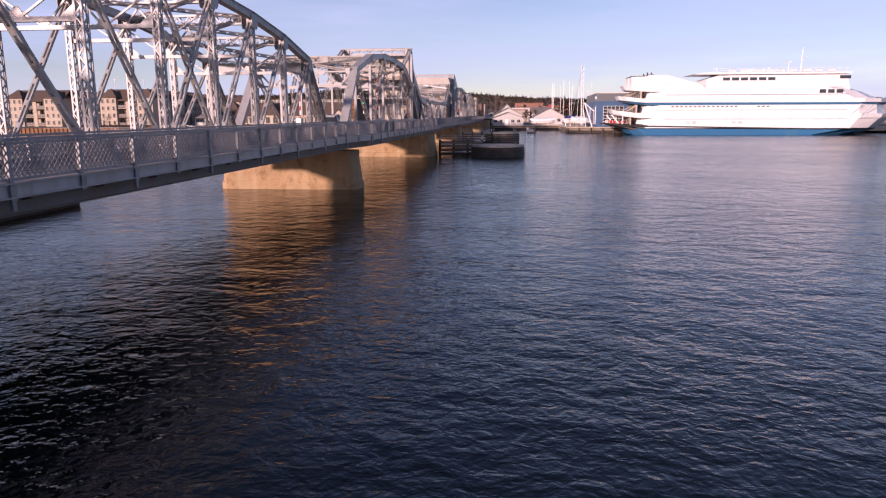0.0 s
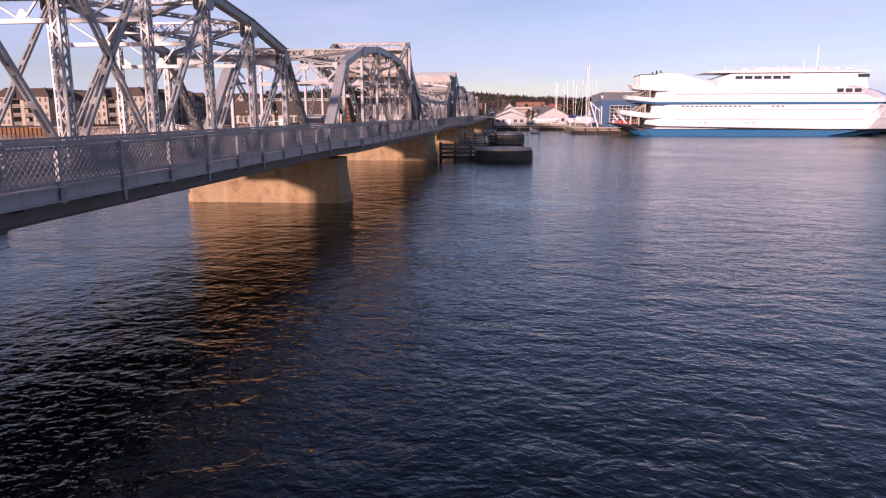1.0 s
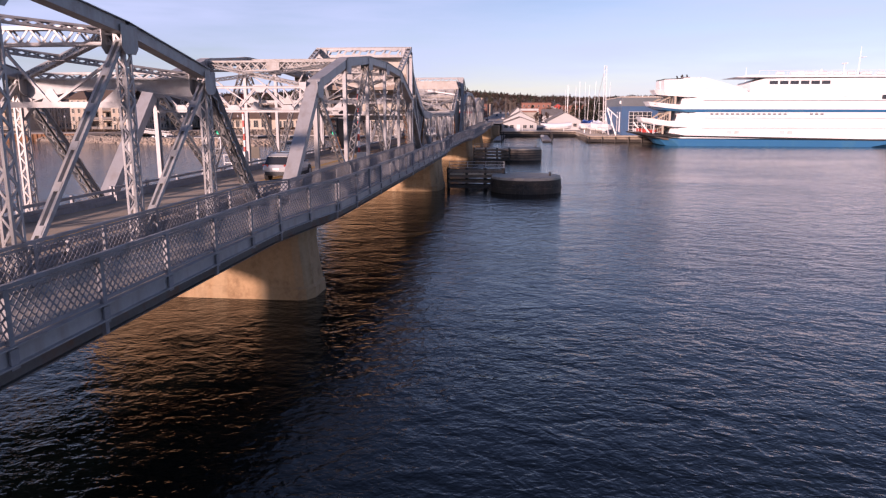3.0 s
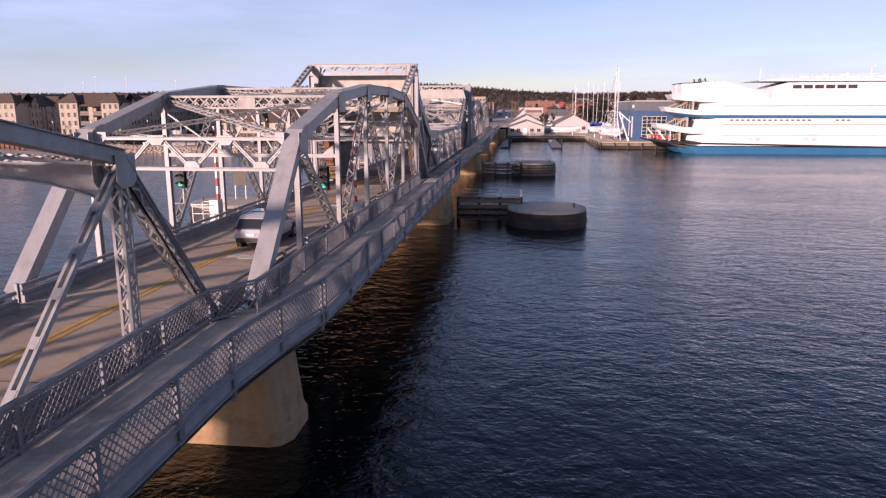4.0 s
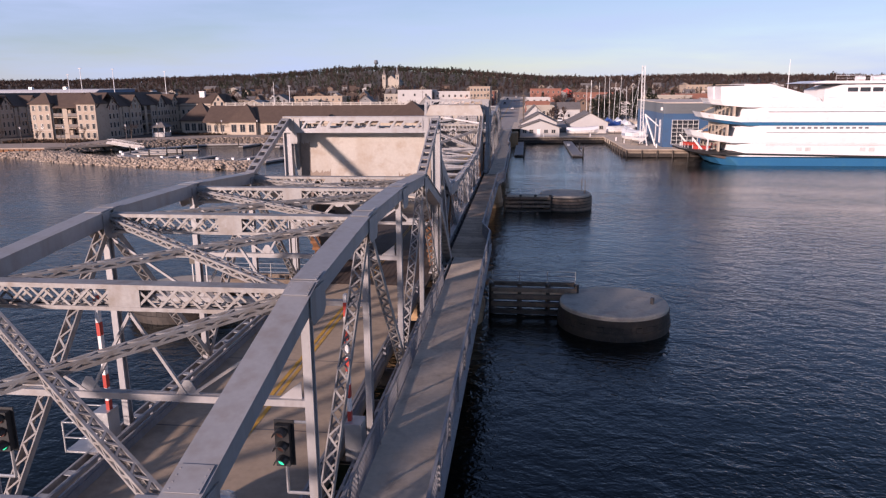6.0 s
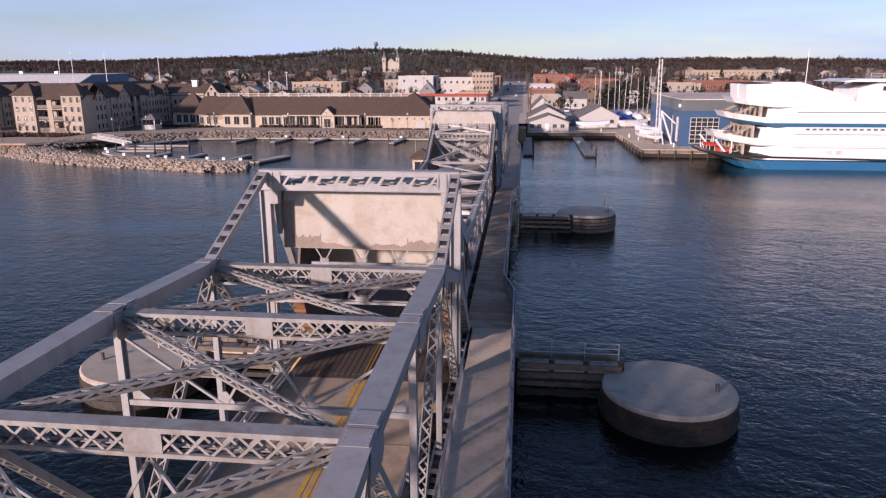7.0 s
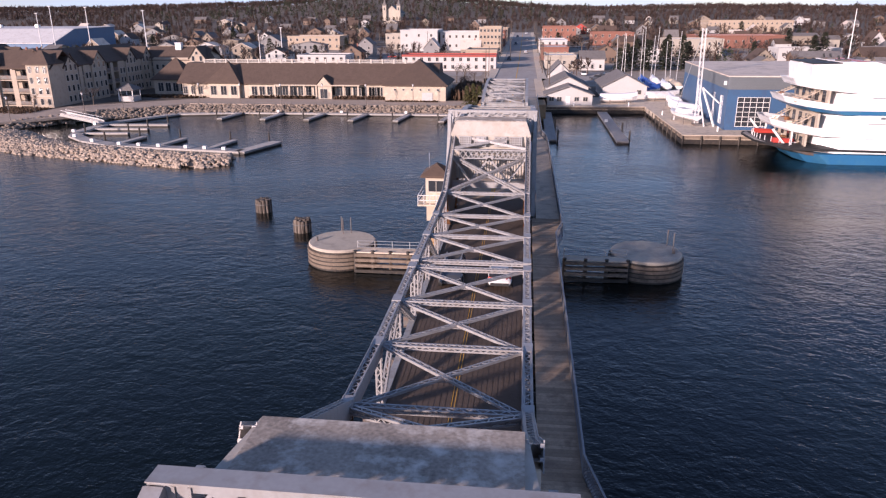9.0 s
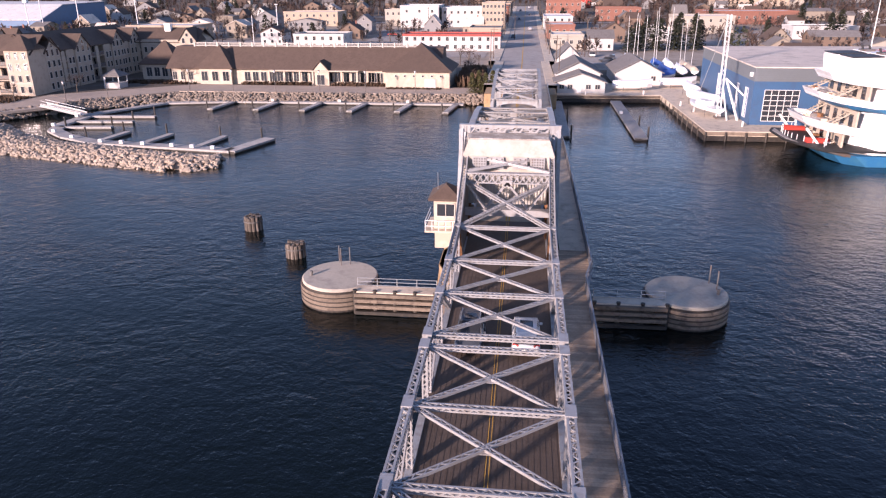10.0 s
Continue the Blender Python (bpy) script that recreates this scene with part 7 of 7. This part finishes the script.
BL = "white shrink-wrapped boat stored on stands in the yard"
boat(25.4, 196.6, 8.8, 3.0, 1.9, 0.05, WHITE, TARP, BL)
boat(36.6, 202.5, 8.2, 3.1, 1.9, 0.1, WHITE, ROOFW, "white motor boat on stands with a grey cover", 0, True)
boat(35.2, 212, 7, 2.8, 2.4, 0.6, WHITE, TARPB, "boat under a bright blue tarp in the yard")
boat(36.3, 178, 9.5, 3.6, 2.2, 2.0, WHITE, TARP, BL)
boat(34.4, 167.0, 9.5, 3.2, 2.3, 1.9, WHITE, TARP, "white sailing yacht with cabin on stands beside the crane", 0, False)
boat(36.8, 190.0, 7.5, 2.8, 2.2, 1.7, WHITE, TARP, BL)
rb = random.Random(3)
for i in range(11):
    boat(30.5 + (i % 5) * 3.4 + rb.uniform(-0.6, 0.6), 224 + (i // 5) * 13 + rb.uniform(-2, 2), 9, 2.9, 2.4, 1.57 + rb.uniform(-0.1, 0.1), WHITE, (TARP, TARP, TARPB, TARP, CREAM)[i % 5], "white sailing yacht with bare mast stored in the yard", rb.uniform(10.5, 15.0), True, "stored yachts")
t = thing("yard_crane", "tall white lattice mast crane on the quay", "crane")
gg = G()
gg.laced((36.0, 163.2, 1.6), (35.7, 163.2, 19.3), 0.7, 0.7, (0, 1, 0), "us", 0.8, 0.045, 0.075)
part("lattice_mast", gg, WHITE, t)
for a, b, w in (((38.8, 161.0, 1.6), (36.6, 163.4, 8.6), 0.28), ((36.6, 163.4, 8.6), (39.2, 160.6, 6.0), 0.2), ((36.9, 160.6, 1.6), (36.2, 163.2, 7.0), 0.2)):
    part("brace", G().beam(a, b, w, w), WHITE, t)
part("stay_wire", G().rod((35.7, 163.2, 19.2), (33.2, 168.5, 4.2), 0.05, 5), ALU, t)
part("base", G().box((36.3, 162.8, 1.75), (2.0, 2.2, 0.3)), GIRDER, t)
for x, y in ((32, 176), (33, 169), (38, 155), (44, 153.4), (46, 153.2), (14.5, 189.4), (27, 190.3)):
    tagged(part("bollard", G().rod((x, y, 1.6), (x, y, 2.5), 0.16, 8), WHITE), "white painted bollard on the quay", "bollard", "quay bollards")

# ---- promenade furniture and planting ----


def lamp_post(x, y, z=1.7, h=4.2):
    t = thing("street_lamp", "dark green lantern lamp post on the promenade", "street lamp", "promenade lamps")
    part("pole", G().rod((x, y, z), (x, y, z + h), 0.08, 8, 0.05), GIRDER, t)
    part("lantern", G().rod((x, y, z + h), (x, y, z + h + 0.5), 0.14, 8, 0.24), ROOFW, t, "pale lantern glass")
    part("lantern_cap", G().rod((x, y, z + h + 0.5), (x, y, z + h + 0.72), 0.28, 8, 0.03), GIRDER, t)


for x, y in ((-22.9, 188.4), (-34, 187.6), (-44.3, 187), (-54.5, 187), (-64.5, 187), (-75, 187.4), (-90.1, 164.5), (-86, 172.5), (-101, 156), (-110, 153)):
    lamp_post(x, y)
t = thing("gazebo", "small white gazebo with a grey hip roof", "gazebo")
part("gazebo_roof", hip_roof(G(), -97, -93, 189.3, 193.3, 4.5, 6.0, 0.4), ROOFG, t)
part("gazebo_wall", G().box((-95, 191.3, 2.2), (3.8, 3.8, 1.3)), HOUSEC[0], t)
for dx in (-1.8, 1.8):
    for dy in (-1.8, 1.8):
        part("gazebo_post", G().box((-95 + dx, 191.3 + dy, 3.1), (0.2, 0.2, 3.0)), WHITE, t)


def shrub_bed(x0, x1, y0, y1, z, h, n, m, label, seed):
    """Low planting of many small sprigs."""
    r = random.Random(seed)
    gg = G()
    for _ in range(n):
        x, y = r.uniform(x0, x1), r.uniform(y0, y1)
        hh = h * r.uniform(0.5, 1.1)
        for _k in range(7):
            a, b = r.uniform(0, 6.28), r.uniform(0.15, 0.5)
            tip = Vector((x + math.cos(a) * b, y + math.sin(a) * b, z + hh * r.uniform(0.5, 1)))
            w = Vector((-math.sin(a), math.cos(a), 0)) * 0.13
            gg.add([(x - w.x, y - w.y, z), (x + w.x, y + w.y, z), tip + w * 0.8, tip - w * 0.8], ((0, 1, 2, 3),))
    tagged(part("shrub_bed", gg, m), label, "shrubs", "", "stuff")


shrub_bed(-66.5, -50, 197.5, 199.6, 1.6, 0.9, 260, HEDGE, "bare brown shrub bed along the hotel front", 1)
shrub_bed(-44.5, -31.5, 197.0, 199.4, 1.6, 1.0, 220, HEDGE, "bare brown shrub bed along the hotel front", 2)
shrub_bed(-31, -18, 193.2, 195.0, 1.6, 0.5, 130, HEDGE, "bare brown shrub bed along the hotel front", 3)
shrub_bed(-97, -79, 197.5, 203.0, 1.6, 0.6, 260, HEDGE, "bare brown shrub bed along the hotel front", 4)
shrub_bed(-125, -104, 165, 173.5, 1.55, 0.8, 420, HEDGE, "brown winter planting before the apartments", 6)
shrub_bed(-15, -8.8, 198, 224, 1.6, 2.8, 620, HEDGE, "tangled bare shrubs beside the hotel", 7)


def bare_tree_meshes(seed, h):
    """Trunk with limbs, and a crown of fine bare twigs."""
    r = random.Random(seed)
    wood, twigs = G(), G()

    def grow(p, d, L, rad, lvl):
        q = p + d * L
        (wood if lvl < 3 else twigs).rod(p, q, rad, 5 if lvl < 2 else 3, rad * 0.62)
        if lvl >= 4:
            return
        n = (3, 4, 4, 3)[lvl]
        for k in range(n):
            side = Vector((r.uniform(-1, 1), r.uniform(-1, 1), r.uniform(-0.25, 0.6))).normalized()
            nd = (d * r.uniform(0.55, 0.95) + side * r.uniform(0.5, 0.95)).normalized()
            nd.z = max(nd.z, -0.05)
            grow(p + d * L * r.uniform(0.55, 1.0), nd, L * r.uniform(0.55, 0.8), rad * 0.55, lvl + 1)
    grow(Vector((0, 0, 0)), Vector((0.03, 0.02, 1)).normalized(), h * 0.34, h * 0.022, 0)
    return wood.mesh("trunk", BARK), twigs.mesh("crown", TWIG)


TREES = [bare_tree_meshes(s, h) for s, h in ((11, 6.0), (12, 8.5), (13, 11.0), (14, 10.0))]


def bare_tree(k, x, y, rot, s=1.0):
    t = thing("bare_tree", "leafless brown deciduous tree in early spring", "tree", "bare trees", "", (x, y, land_z(x, y)))
    t.rotation_euler, t.scale = (0, 0, rot), (s, s, s)
    part("trunk", TREES[k][0], BARK, t)
    part("crown", TREES[k][1], TWIG, t)


def bushy_mesh(seed, h, m, wide):
    """An old spruce or pine: a stem and many drooping clumps in an uneven, full crown."""
    r = random.Random(seed)
    gg = G()
    gg.rod((0, 0, 0), (0, 0, h * 0.95), h * 0.02, 6, 0.03)
    for i in range(520):
        f = r.uniform(0.06, 1.0)
        R = h * wide * (1 - f) ** 0.6 * r.uniform(0.35, 1.08) + 0.1
        a = r.uniform(0, 6.28)
        c = Vector((math.cos(a) * R, math.sin(a) * R, h * f))
        e = h * r.uniform(0.025, 0.05)
        p = Vector((math.cos(a), math.sin(a), r.uniform(-0.6, 0.1))).normalized() * e * 1.4
        q = Vector((-math.sin(a), math.cos(a), r.uniform(-0.4, 0.4))).normalized() * e
        gg.add([c - p, c - q, c + p, c + q], ((0, 1, 2), (0, 2, 3)))
    return gg.mesh("crown", m)


CON = [bushy_mesh(21, 10.5, PINE, 0.26), bushy_mesh(22, 8.5, PINE, 0.36), bushy_mesh(23, 4.6, CEDAR, 0.24)]


def conifer(k, x, y, s=1.0, label="dark green spruce tree"):
    t = thing("conifer", label, "tree", "conifers", "", (x, y, land_z(x, y)))
    t.scale = (s, s, s)
    part("crown", CON[k], PINE, t)


for k in range(4):
    conifer(2, -10.3 + k * 1.5, 189.5 + (k % 2) * 0.6, 1.0 + 0.1 * (k % 2), "golden green columnar cedar by the bridge end")
rt = random.Random(9)
for x, y in ((40, 296), (43, 303), (47, 297), (50, 306), (54, 299), (57, 308), (61, 301), (46, 312), (37, 291), (65, 310), (118, 330), (124, 336)):
    conifer(rt.choice((0, 1)), x, y, rt.uniform(0.95, 1.3))
for x, y in ((-104, 168), (-111, 169), (-99, 182), (-97.5, 199), (-81.5, 199), (-15, 226), (-12, 205), (-13, 214), (-14.5, 232), (-117, 168), (-126, 166), (-12, 240), (-18, 245), (-58, 226), (-40, 232), (-30, 240)):
    bare_tree(rt.choice((0, 0, 1)), x, y, rt.uniform(0, 6.28), rt.uniform(0.8, 1.1))

# ---- town ----
SPECIAL = []


def claim(x0, x1, y0, y1):
    SPECIAL.append((x0 - 4, x1 + 4, y0 - 6, y1 + 4))


def place_flat(x0, x1, y0, y1, *a, **k):
    claim(x0, x1, y0, y1)
    return flat_building(x0, x1, y0, y1, *a, **k)


place_flat(-85, -66, 296, 310, 5.0, HOUSEC[0], "white two-storey flat-roofed building behind the hotel", storeys=2, bays=6)
place_flat(-43, -7.8, 292, 304, 5.4, HOUSEC[0], "long white motel with a red metal roof edge", REDROOF, 2, bays=12, cornice=REDROOF)
place_flat(-21, -9.7, 400, 425, 12.4, BRICKT, "tan brick four-storey corner block on the street", ROOFW, 4, bays=6)
place_flat(-64, -44, 410, 436, 10.5, HOUSEC[0], "large white gabled commercial building", ROOFW, 2, bays=3)
place_flat(-43, -22, 415, 436, 9.5, HOUSEC[0], "white flat-roofed commercial building", ROOFW, 2, bays=6)
place_flat(-75, -66, 425, 440, 8.0, HOUSEC[4], "cream flat-roofed building in the town", ROOFG, 2, bays=3)
place_flat(14, 36, 516, 532, 9.0, BRICKR, "red brick commercial building beside the street", ROOFG, 2, bays=6)
place_flat(42, 66, 462, 480, 7.0, BRICKR, "orange brick building in the town", ROOFG, 2, bays=6)
place_flat(96, 144, 440, 462, 6.5, BRICKR, "long red brick building with flat pale roof", ROOFW, 1, bays=12)
place_flat(150, 216, 640, 668, 9.0, BRICKT, "long tan brick school building below the wooded ridge", ROOFW, 2, bays=18)
place_flat(112, 138, 352, 366, 5.0, HOUSEC[0], "white low commercial building with dark roof", ROOFG, 1, bays=6)
place_flat(70, 96, 380, 400, 7.5, HOUSEC[4], "cream flat-roofed building beyond the shed", ROOFW, 2, bays=6)
t = thing("warehouse", "large blue metal warehouse with a broad white roof", "warehouse", "town buildings")
part("wall", G().side([(360, 0), (416, 0), (416, 15.5), (378.6, 14.9), (360, 8.6)], -420, -230), BLUEW, t)
part("roof", G().side([(359.4, 8.5), (378.6, 15.1), (416.4, 15.7), (416.4, 15.9), (378.6, 15.35), (359.4, 8.8)], -420.5, -229.6), ROOFW, t, "white metal roof")
for k in range(5):
    part("door", G().box((-229.9, 368 + 9 * k, 5.2), (0.2, 4.0, 4.4)), GREYW if k % 2 else GLASS, t)
for k in range(3):
    part("roof_vent", G().box((-262 - 22 * k, 396, 16.4), (2.0, 2.0, 1.4)), ALU, t)
claim(-420, -228, 350, 420)
place_flat(-170, -140, 330, 350, 6.0, BRICKT, "tan brick low building in the town", ROOFW, 1, bays=8)
place_flat(-130, -100, 420, 440, 7.0, BRICKT, "pinkish brick building in the town", ROOFW, 2, bays=8)
place_flat(10.5, 22, 300, 316, 5.0, HOUSEC[4], "cream flat-roofed shop with a yellow band", ROOFW, 1, bays=4)
place_flat(10, 22, 350, 372, 5.5, BRICKR, "red brick shop beside the street", ROOFW, 1, bays=4)
place_flat(10, 24, 400, 430, 6.0, HOUSEC[0], "white shop building beside the street", ROOFW, 2, bays=4)
place_flat(-22, -9, 330, 352, 5.5, BRICKT, "tan brick shop beside the street", ROOFG, 1, bays=4)
place_flat(-24, -9, 450, 480, 8.5, BRICKR, "red brick shop row beside the street", ROOFG, 2, bays=5)
place_flat(-24, -9, 500, 540, 8.0, BRICKT, "tan brick shop row beside the street", ROOFG, 2, bays=5)
place_flat(230, 290, 300, 330, 9.0, HOUSEC[2], "tan metal shipyard workshop building", ROOFW, 1, bays=8)
place_flat(150, 200, 250, 290, 8.0, HOUSEC[1], "grey metal shipyard workshop building", ROOFW, 1, bays=8)
claim(30, 70, 222, 325)
claim(-112, -12, 240, 292)
claim(-110, -10, 180, 240)
claim(8, 20, 190, 240)
claim(20, 100, 150, 222)
gabled_house(-73.5, 370, 7.5, 10, 6.0, 9.0, HOUSEC[1], ROOFG, "y", "dark grey gabled house with white trim")
claim(-78, -69, 364, 376)
gabled_house(-129, 395, 11, 11, 6.0, 9.2, HOUSEC[1], ROOFG, "y", "grey gabled house with white trim")
claim(-136, -122, 389, 402)
gabled_house(28, 303, 9, 10, 4.5, 7.0, HOUSEC[0], ROOFG, "x", "white house with a dark grey roof")
gabled_house(46, 620, 10, 9, 5.0, 8.0, RED, ROOFG, "y", "red gabled building in the town")

# church with twin spires
t = thing("church", "pale stone church with twin spires before the wooded hill", "church")
cz = land_z(-159, 900)
part("nave", G().front([(-168, cz - 1), (-150, cz - 1), (-150, cz + 9), (-159, cz + 17), (-168, cz + 9)], 902, 945), CONC, t)
part("nave_roof", gable_roof(G(), -168, -150, 902, 945, cz + 9.2, cz + 17.4, "y"), ROOFG, t)
for s in (-1, 1):
    tx = -159 + s * 8.6
    tw = part("tower", G().box((tx, 901, cz + 8), (4.4, 4.4, 18)), CONC, t)
    part("spire", G().prism([(tx - 1.7, 899.3), (tx + 1.7, 899.3), (tx + 1.7, 902.7), (tx - 1.7, 902.7)], cz + 17, cz + 26.6, 0.03), ROOFG, tw, "slim grey spire")
    part("belfry_opening", G().box((tx, 898.75, cz + 13.5), (1.4, 0.1, 3.0)), GLASS, tw)
    for dx in (-1.9, 1.9):
        part("pinnacle", G().prism([(tx + dx - 0.3, 899.0), (tx + dx + 0.3, 899.0), (tx + dx + 0.3, 899.6), (tx + dx - 0.3, 899.6)], cz + 17, cz + 19.5, 0.1), CONC, tw)
claim(-175, -145, 895, 950)

rh = random.Random(17)
for row in range(16):
    y = 258 + row * (26 + row * 0.9)
    for col in range(30):
        x = -400 + col * 27 + rh.uniform(-7, 7)
        yy = y + rh.uniform(-6, 6)
        if abs(x) < 21 or rh.random() < 0.34 or yy < shore_y(x) + 60 or (row > 7 and rh.random() < 0.3):
            continue
        if any(a - 3 < x < b + 3 and c - 6 < yy < d + 6 for a, b, c, d in SPECIAL):
            continue
        wall = HOUSEC[rh.choice((0, 1, 1, 2, 2, 3, 3, 4))]
        tone = {HOUSEC[0]: "white", HOUSEC[1]: "grey", HOUSEC[2]: "tan", HOUSEC[3]: "brown", HOUSEC[4]: "cream"}[wall]
        big = rh.random() < 0.16
        gabled_house(x, yy, rh.uniform(11, 17) if big else rh.uniform(6.5, 9.5), rh.uniform(7, 11), rh.uniform(3.2, 5.6), rh.uniform(6.0, 8.6), wall, rh.choice((ROOFG, ROOFG, ROOFB, ROOFB, SHEDROOF)), rh.choice("xy"),
                     tone + " gabled house among bare trees in the town", None, 2 if row < 5 else 1, "house", rh.random() < 0.3 and row < 8, "town houses", False)

# bare trees through the town, then the woods on the ridge as one mass each
for i in range(330):
    x, y = rt.uniform(-330, 330), rt.uniform(242, 520)
    if abs(x) < 12 or y < shore_y(x) + 50 or any(a < x < b and c < y < d for a, b, c, d in SPECIAL):
        continue
    bare_tree(rt.choice((1, 2, 3)), x, y, rt.uniform(0, 6.28), rt.uniform(0.8, 1.25))
for i in range(34):
    x, y = rt.uniform(-330, 330), rt.uniform(300, 560)
    if abs(x) < 14 or any(a < x < b and c < y < d for a, b, c, d in SPECIAL):
        continue
    conifer(rt.choice((0, 1)), x, y, rt.uniform(0.7, 1.15))


def woods(seed, n, xr, yr, hr, conifer_share, hill=False):
    """Many bare trees and pines as two masses; hill: evergreens mainly on the middle hill."""
    r = random.Random(seed)
    bare, dark = G(), G()
    for _ in range(n):
        y = yr[0] + (yr[1] - yr[0]) * r.random()
        x = r.uniform(*xr) * (0.35 + 0.65 * y / yr[1])
        if y < 640 and abs(x) < 13:
            continue
        if y < 640 and abs(x) < 26 and y > 330 and r.random() < 0.8:
            continue
        if y < 900 and any(a < x < b and c < y < d for a, b, c, d in SPECIAL):
            continue
        z, h = land_z(x, y), r.uniform(*hr) * (0.9 + 0.4 * noise.noise(Vector((x / 45, y / 60, 8.2))))
        clump = noise.noise(Vector((x / 110, y / 110, 3.1))) * 0.12
        share = conifer_share + (0.55 * math.exp(-((x + 240) / 230) ** 2) if hill else 0)
        if r.random() < share + clump:
            h *= r.uniform(0.75, 1.1)
            wide = h * r.uniform(0.2, 0.3)
            for i in range(34):
                f = r.uniform(0.16, 1.0)
                R = wide * (1 - f) ** 0.55 * r.uniform(0.5, 1.05) + 0.2
                a = r.uniform(0, 6.28)
                c = Vector((x + math.cos(a) * R, y + math.sin(a) * R, z + h * f * 0.97))
                e = h * r.uniform(0.05, 0.1)
                p = Vector((r.uniform(-1, 1), r.uniform(-1, 1), r.uniform(-0.5, 0.5))).normalized() * e
                q = Vector((r.uniform(-0.5, 0.5), r.uniform(-0.5, 0.5), r.uniform(0.4, 1))).normalized() * e * 0.8
                dark.add([c - p, c - q, c + p, c + q], ((0, 1, 2), (0, 2, 3)))
        else:
            bare.rod((x, y, z), (x, y, z + h * 0.6), 0.2, 3, 0.07)
            for i in range(38):
                a, e = r.uniform(0, 6.28), r.uniform(-0.1, 1.15)
                L = h * r.uniform(0.18, 0.42)
                b = Vector((x, y, z + h * r.uniform(0.2, 0.64)))
                d = Vector((math.cos(a) * math.cos(e), math.sin(a) * math.cos(e), math.sin(e)))
                w = Vector((-math.sin(a), math.cos(a), 0.2)) * h * 0.034
                bare.add([b, b + d * L * 0.6 + w, b + d * L, b + d * L * 0.6 - w], ((0, 1, 2), (0, 2, 3)))
    return bare, dark


for k, args in enumerate(((35, 1700, (-620, 560), (268, 470), (5, 9), 0.03), (31, 3000, (-620, 560), (430, 900), (6, 10), 0.03), (32, 5600, (-1500, 1300), (880, 1480), (10, 14), 0.0, True), (33, 4200, (-1500, 1300), (1380, 1580), (11, 14), 0.0, True), (34, 1900, (-1650, 1450), (1580, 1720), (11, 14), 0.0, True))):
    b, d = woods(*args)
    tagged(part("bare_woods", b, TWIG), "leafless brown woods over the town and ridge", "woods", "", "stuff")
    tagged(part("conifer_woods", d, PINE), "dark evergreen woods on the ridge", "woods", "", "stuff")

# parked cars in the town


def parked_car(x, y, paint, label, rot):
    t = thing("parked_car", label, "car", "parked cars", "", (x, y, land_z(x, y) + 0.14))
    t.rotation_euler = (0, 0, rot)
    part("body", G().side([(-2.2, 0.35), (-2.2, 0.9), (1.0, 0.98), (2.1, 0.8), (2.2, 0.35)], -0.88, 0.88), paint, t)
    part("cabin", G().side([(-2.0, 0.9), (-1.5, 1.45), (0.1, 1.48), (0.95, 0.96)], -0.75, 0.75), GLASS, t)
    for sx_ in (-0.82, 0.82):
        for sy_ in (-1.35, 1.35):
            part("wheel", G().rod((sx_ - 0.1, sy_, 0.33), (sx_ + 0.1, sy_, 0.33), 0.33, 10), BLACK, t)


rp_ = random.Random(51)
for a, b, c, d in ((-64, -46, 338, 374), (-58, -14, 270, 286), (16, 32, 254, 286), (72, 108, 332, 346)):
    for k in range(4):
        pt = rp_.choice((CARW, CARG, RED))
        parked_car(rp_.uniform(a, b), c + (d - c) * (k + 0.5) / 4, pt, {CARW: "white", CARG: "dark grey", RED: "red"}[pt] + " car standing in an asphalt car park", rp_.choice((0, 1.57)))

# utility poles and masts in the town
ru = random.Random(41)
for i in range(40):
    x, y = (ru.choice((-8.5, 9.0)), 200 + i * 18) if i < 24 else (ru.uniform(-260, 260), ru.uniform(250, 480))
    z = land_z(x, y)
    t = thing("utility_pole", "weathered wooden utility pole with a crossarm", "utility pole", "utility poles")
    part("pole", G().rod((x, y, z), (x, y, z + 10.5), 0.14, 6, 0.1), BARK, t)
    part("crossarm", G().box((x, y, z + 9.7), (2.2, 0.12, 0.12)), BARK, t)
t = thing("light_pole", "tall slim white mast on the land behind the ship", "mast", "town light poles")
part("pole", G().rod((94, 240, 1.5), (94, 240, 23), 0.2, 8, 0.09), WHITE, t)
for x, h in ((-222, 21), (-215, 24), (-197.5, 23.5), (-170, 22), (-106, 14.5)):
    t = thing("light_pole", "tall slim white light pole in the town", "light pole", "town light poles")
    z = land_z(x, 340)
    part("pole", G().rod((x, 340, z), (x, 340, z + h), 0.24, 8, 0.14), WHITE, t)
    part("lamp_head", G().box((x, 340, z + h), (1.4, 0.4, 0.3)), ROOFW, t)
t = thing("water_tower", "small grey water tower above the wooded hill", "water tower")
wz = land_z(-297, 1480)
part("stem", G().rod((-297, 1480, wz), (-297, 1480, 66), 1.1, 8), GREYW, t)
part("tank", G().rod((-297, 1480, 64), (-297, 1480, 67), 2.0, 12, 5.0).rod((-297, 1480, 67), (-297, 1480, 73), 5.0, 12, 3.0), GREYW, t)
